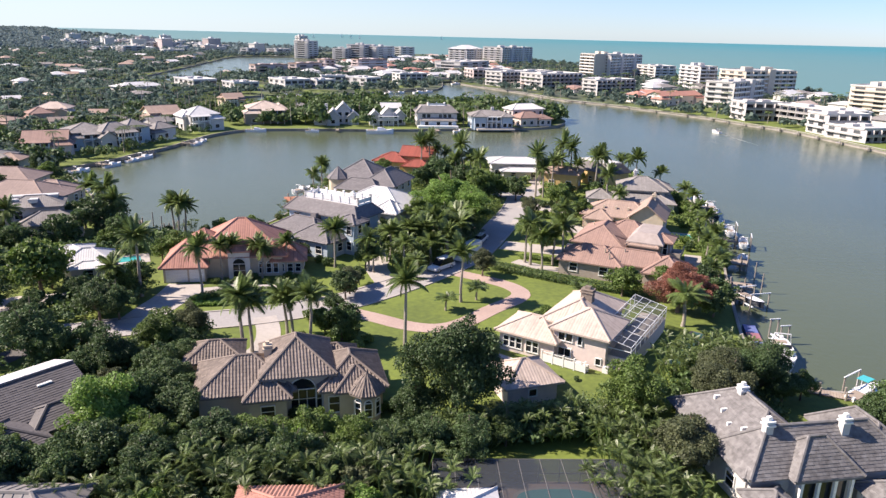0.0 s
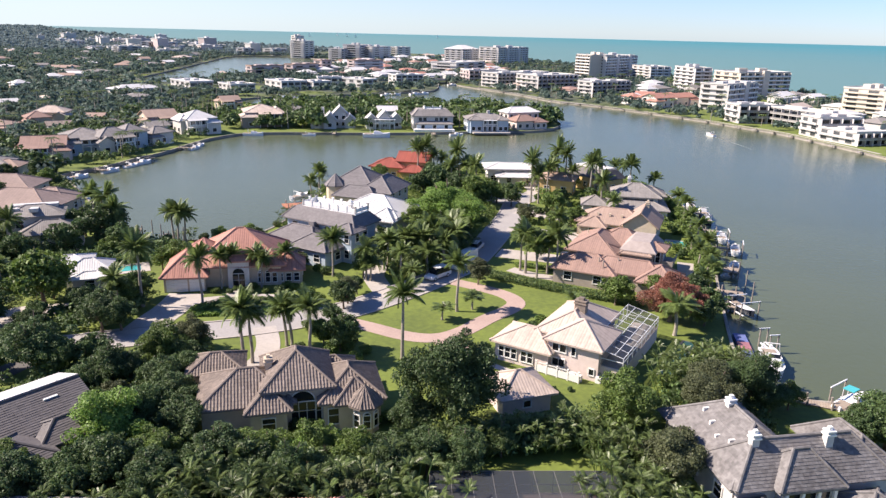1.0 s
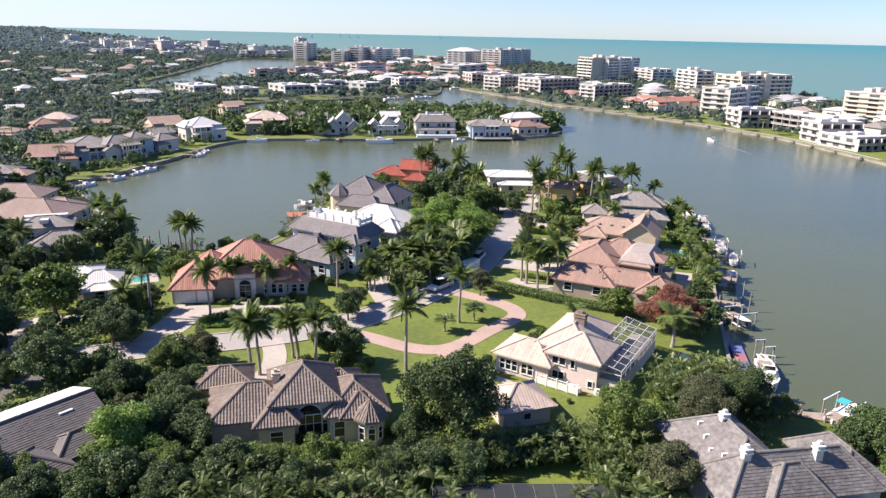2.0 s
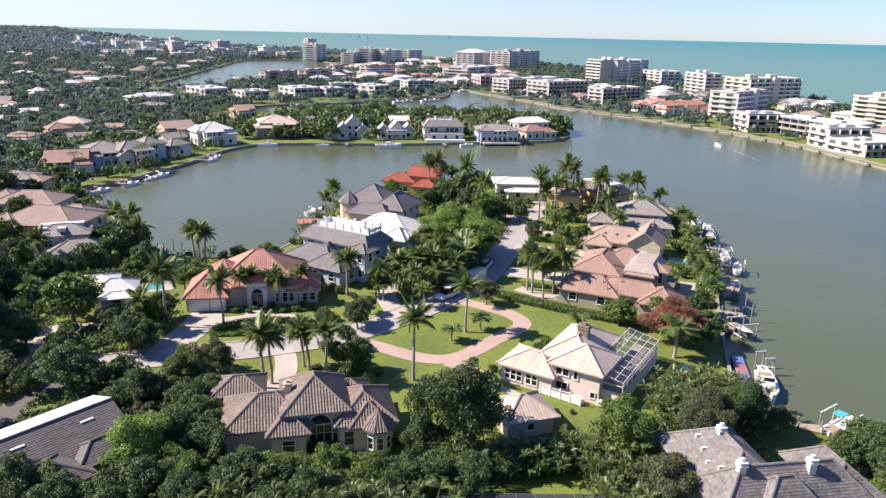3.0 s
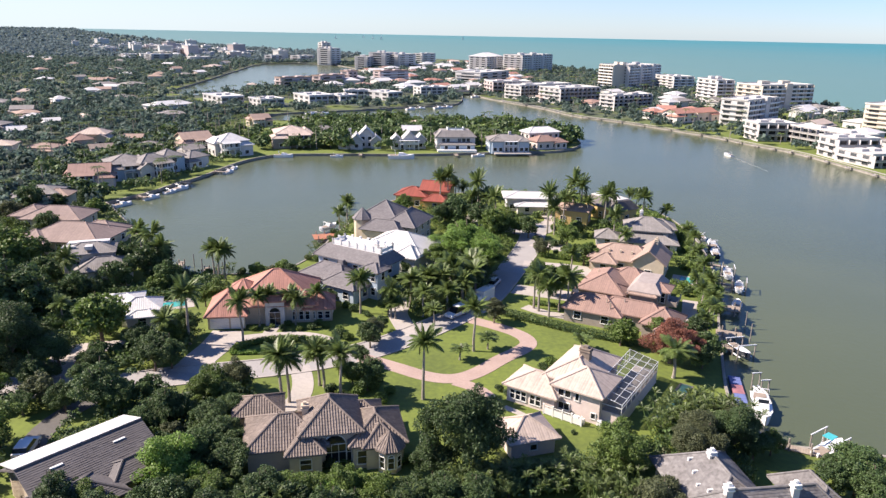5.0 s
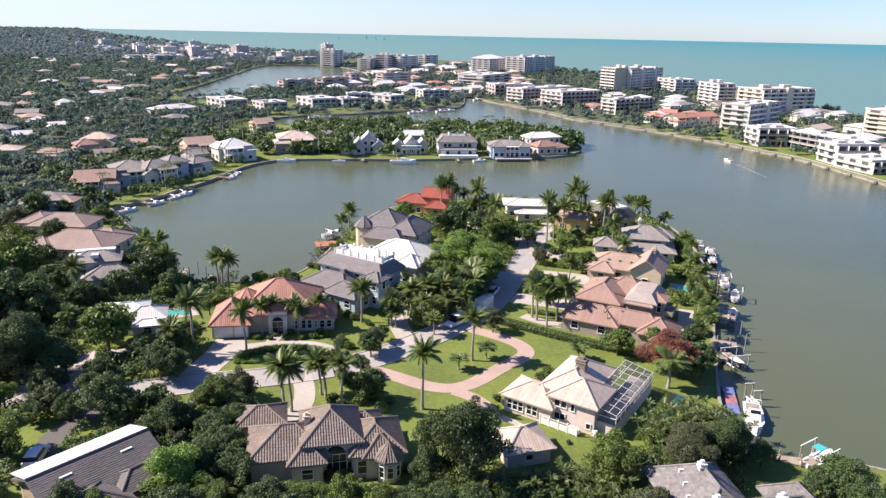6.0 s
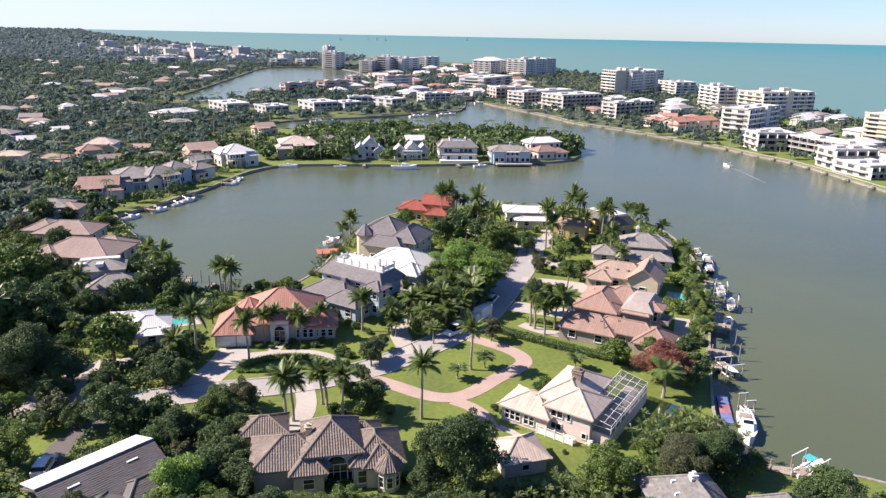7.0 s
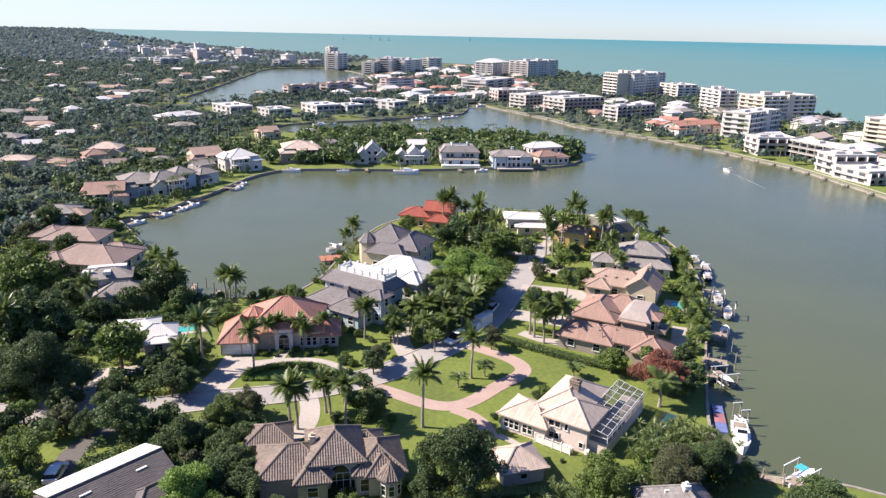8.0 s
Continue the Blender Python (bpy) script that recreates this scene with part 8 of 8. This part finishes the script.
# ---- undergrowth and far woods ----
def woods_arrays(rg, pos, radius, leaves, size):
    """Many crowns at once, each a lobed dome of leaf sprays."""
    n = len(pos)
    d = rg.normal(size=(n, leaves, 3))
    d /= np.linalg.norm(d, axis=2, keepdims=True)
    d[..., 2] = np.abs(d[..., 2])
    bump = 0.75 + 0.35 * np.sin(d[..., 0] * 5 + rg.uniform(0, 6, (n, 1))) * np.sin(d[..., 1] * 5 + rg.uniform(0, 6, (n, 1)))
    r = radius[:, None] * bump
    p = d * r[..., None] * [1, 1, 0.95]
    p[..., 2] += 0.45 * radius[:, None] + 0.6
    p[..., :2] += pos[:, None, :]
    p = p.reshape(-1, 3)
    k = len(p)
    nrm = d.reshape(-1, 3) + rg.normal(size=(k, 3)) * 0.5
    nrm /= np.linalg.norm(nrm, axis=1, keepdims=True)
    a = np.cross(nrm, rg.normal(size=(k, 3)))
    a /= np.linalg.norm(a, axis=1, keepdims=True) + 1e-9
    b = np.cross(nrm, a)
    s = (size * np.repeat(radius, leaves) * rg.uniform(0.7, 1.3, k))[:, None]
    v = np.stack([p - a * s, p - b * s * 0.7, p + a * s, p + b * s * 0.7], 1).reshape(-1, 3)
    return v, np.arange(4 * k).reshape(k, 4)


def woods(name, seed, count, x0, x1, y0, y1, low, high, leaves, size, label, keep=None, leaf="woods"):
    rg = np.random.default_rng(seed)
    p = np.stack([rg.uniform(x0, x1, count), rg.uniform(y0, y1, count)], 1)
    ok = on_land(p) & ~near_footprint(p, 2.0)
    if keep is not None:
        ok &= keep(p)
    p = p[ok]
    r = rg.uniform(low, high, len(p)) * (0.8 + 0.5 * rg.random(len(p)) ** 3)
    v, f = woods_arrays(rg, p, r, leaves, size)
    tagged(part(name, array_mesh(name, v, f), leaf, None, label), category="woods", kind="stuff")


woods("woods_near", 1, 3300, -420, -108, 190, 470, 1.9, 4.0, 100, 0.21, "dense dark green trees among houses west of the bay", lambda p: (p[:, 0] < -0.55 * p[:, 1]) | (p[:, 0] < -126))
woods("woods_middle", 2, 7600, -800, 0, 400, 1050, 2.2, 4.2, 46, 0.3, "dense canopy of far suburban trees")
# the two farthest woods take the canopy with haze mixed into its colour
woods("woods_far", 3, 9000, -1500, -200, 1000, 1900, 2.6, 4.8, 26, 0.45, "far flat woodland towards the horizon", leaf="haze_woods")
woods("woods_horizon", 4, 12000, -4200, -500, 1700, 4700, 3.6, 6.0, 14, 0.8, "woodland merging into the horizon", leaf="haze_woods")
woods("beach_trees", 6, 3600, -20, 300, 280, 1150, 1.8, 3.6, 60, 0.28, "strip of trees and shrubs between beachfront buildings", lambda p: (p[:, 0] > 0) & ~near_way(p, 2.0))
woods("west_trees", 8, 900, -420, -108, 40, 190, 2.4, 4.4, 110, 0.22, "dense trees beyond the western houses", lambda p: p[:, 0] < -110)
woods("island_trees", 9, 900, -90, 56, 296, 392, 2.4, 5.0, 170, 0.17, "leafy garden trees on the far island", leaf="leaf_dark", keep=lambda p: (p[:, 1] > 299 + 0.16 * (p[:, 0] + 50)) & ((p[:, 1] > 312 + 0.3 * (p[:, 0] + 20)) | (np.sin(p[:, 0] * 0.33) > -0.2)))
woods("island_garden", 12, 240, -90, 56, 296, 392, 1.6, 4.4, 170, 0.15, "fresh green shrubs and small trees between island houses", leaf="leaf_bright", keep=lambda p: (p[:, 1] > 299 + 0.16 * (p[:, 0] + 50)) & ((p[:, 1] > 312 + 0.3 * (p[:, 0] + 20)) | (np.sin(p[:, 0] * 0.33) > -0.2)))
woods("shore_trees", 10, 520, -150, -84, 196, 345, 2.0, 3.6, 170, 0.17, "leafy garden trees between the west shore houses", leaf="leaf_dark", keep=lambda p: (p[:, 0] < -119 + 0.13 * (p[:, 1] - 200)) | ((p[:, 0] < -99 + 0.13 * (p[:, 1] - 200)) & (np.sin(p[:, 1] * 0.45) > 0.5)))


def far_palms(seed, count, x0, x1, y0, y1, keep, label):
    """Slim palms too far off to tell apart: stems and star-like crowns."""
    rg = np.random.default_rng(seed)
    p = np.stack([rg.uniform(x0, x1, count), rg.uniform(y0, y1, count)], 1)
    p = p[on_land(p) & ~near_footprint(p, 1.0) & keep(p)]
    V, F, n = [], [], 0
    base = [frond_arrays(rg, 1.0, d, 7) for d in (0.6, 0.9, 1.1)]
    stem = Geo()
    for x, y in p:
        h = rg.uniform(5, 9.5)
        stem.tube([(x, y, -0.1), (x + rg.uniform(-0.3, 0.3), y, h)], (0.2, 0.13), 5)
        for i in range(11):
            v, f = base[i % 3]
            a, s = i * 0.571 + rg.uniform(-0.2, 0.2), rg.uniform(2.4, 3.2)
            c, sn = math.cos(a) * s, math.sin(a) * s
            V.append(np.stack([v[:, 0] * c - v[:, 1] * sn + x, v[:, 0] * sn + v[:, 1] * c + y, v[:, 2] * s + h + 0.2], 1))
            F.append(f + n)
            n += len(v)
    ob = tagged(part("far_palm_crowns", array_mesh("far_palm_crowns", np.vstack(V), np.vstack(F)), "frond", None, label), category="palms", kind="stuff")
    tagged(part("far_palm_stems", stem, "palm_bark", None, label), category="palms", kind="stuff")


far_palms(21, 260, -180, 60, 194, 420, lambda p: (p[:, 0] < -100) | (p[:, 1] > 300), "slim palms scattered along the far bay shores")
far_palms(22, 300, 0, 290, 290, 900, lambda p: p[:, 0] > 0, "slim palms along the barrier shore")
far_palms(23, 260, -420, -100, 300, 900, lambda p: p[:, 0] < 0, "slim palms standing above the western woods")

for seed, outline, count in ((29, [(-120, 204), (-105, 212), (-101, 226), (-96, 238), (-93, 262), (-89, 277), (-97, 281), (-103, 262), (-107, 238), (-114, 222)], 520), (30, [(0, 60.4), (8, 61.4), (17.5, 63.6), (17.5, 67.2), (8, 65.4), (0, 63.6)], 420), (31, [(-50, 41), (-1, 41), (-1, 62), (-8, 61), (-14, 62), (-26, 61), (-28, 76), (-28, 82), (-31, 88), (-45, 85), (-74, 82), (-90, 80), (-90, 44)], 3600),
                             (32, [(-90, 82), (-47, 89), (-44, 92), (-44, 104), (-52, 104), (-60, 104), (-66, 118), (-52, 120), (-50, 130), (-64, 134), (-80, 122), (-104, 130), (-104, 84)], 2600),) + (
                             (33, [(-84, 130), (-62, 136), (-72, 150), (-92, 177), (-106, 192), (-140, 190), (-140, 130)], 1800),
                             (34, [(17, 52), (23, 51), (25, 66), (36, 64), (38, 72), (38, 82), (30, 80), (22, 71), (18, 66)], 420),) + (
                             (35, [(-12, 108), (-2, 110), (5, 122), (9, 136), (12, 150), (15, 162), (-4, 162), (-10, 150), (-12, 125)], 1100),
                             (36, [(-8, 160), (14, 162), (13, 176), (6, 204), (-8, 206), (-14, 190)], 480),) + (
                             (37, [(36, 96), (43, 97), (46, 112), (51, 126), (57, 148), (60, 172), (58, 195), (51, 176), (46, 158), (44, 150), (42, 135), (38, 122), (34, 106)], 520),
                             (38, [(6, 184), (26, 182), (27, 168), (40, 174), (52, 178), (59, 194), (52, 212), (30, 222), (6, 222)], 850)):
    o = np.array(outline, float)
    woods("undergrowth", seed, count, *o[:, 0][[o[:, 0].argmin(), o[:, 0].argmax()]], *o[:, 1][[o[:, 1].argmin(), o[:, 1].argmax()]], 0.7, 1.5, 60, 0.17, "dense low undergrowth and ferns beneath garden trees", leaf="leaf_bright" if seed > 34 else "leaf_dark",
          keep=lambda p, o=o: inside(p, o) & ~near_way(p, 0.9))
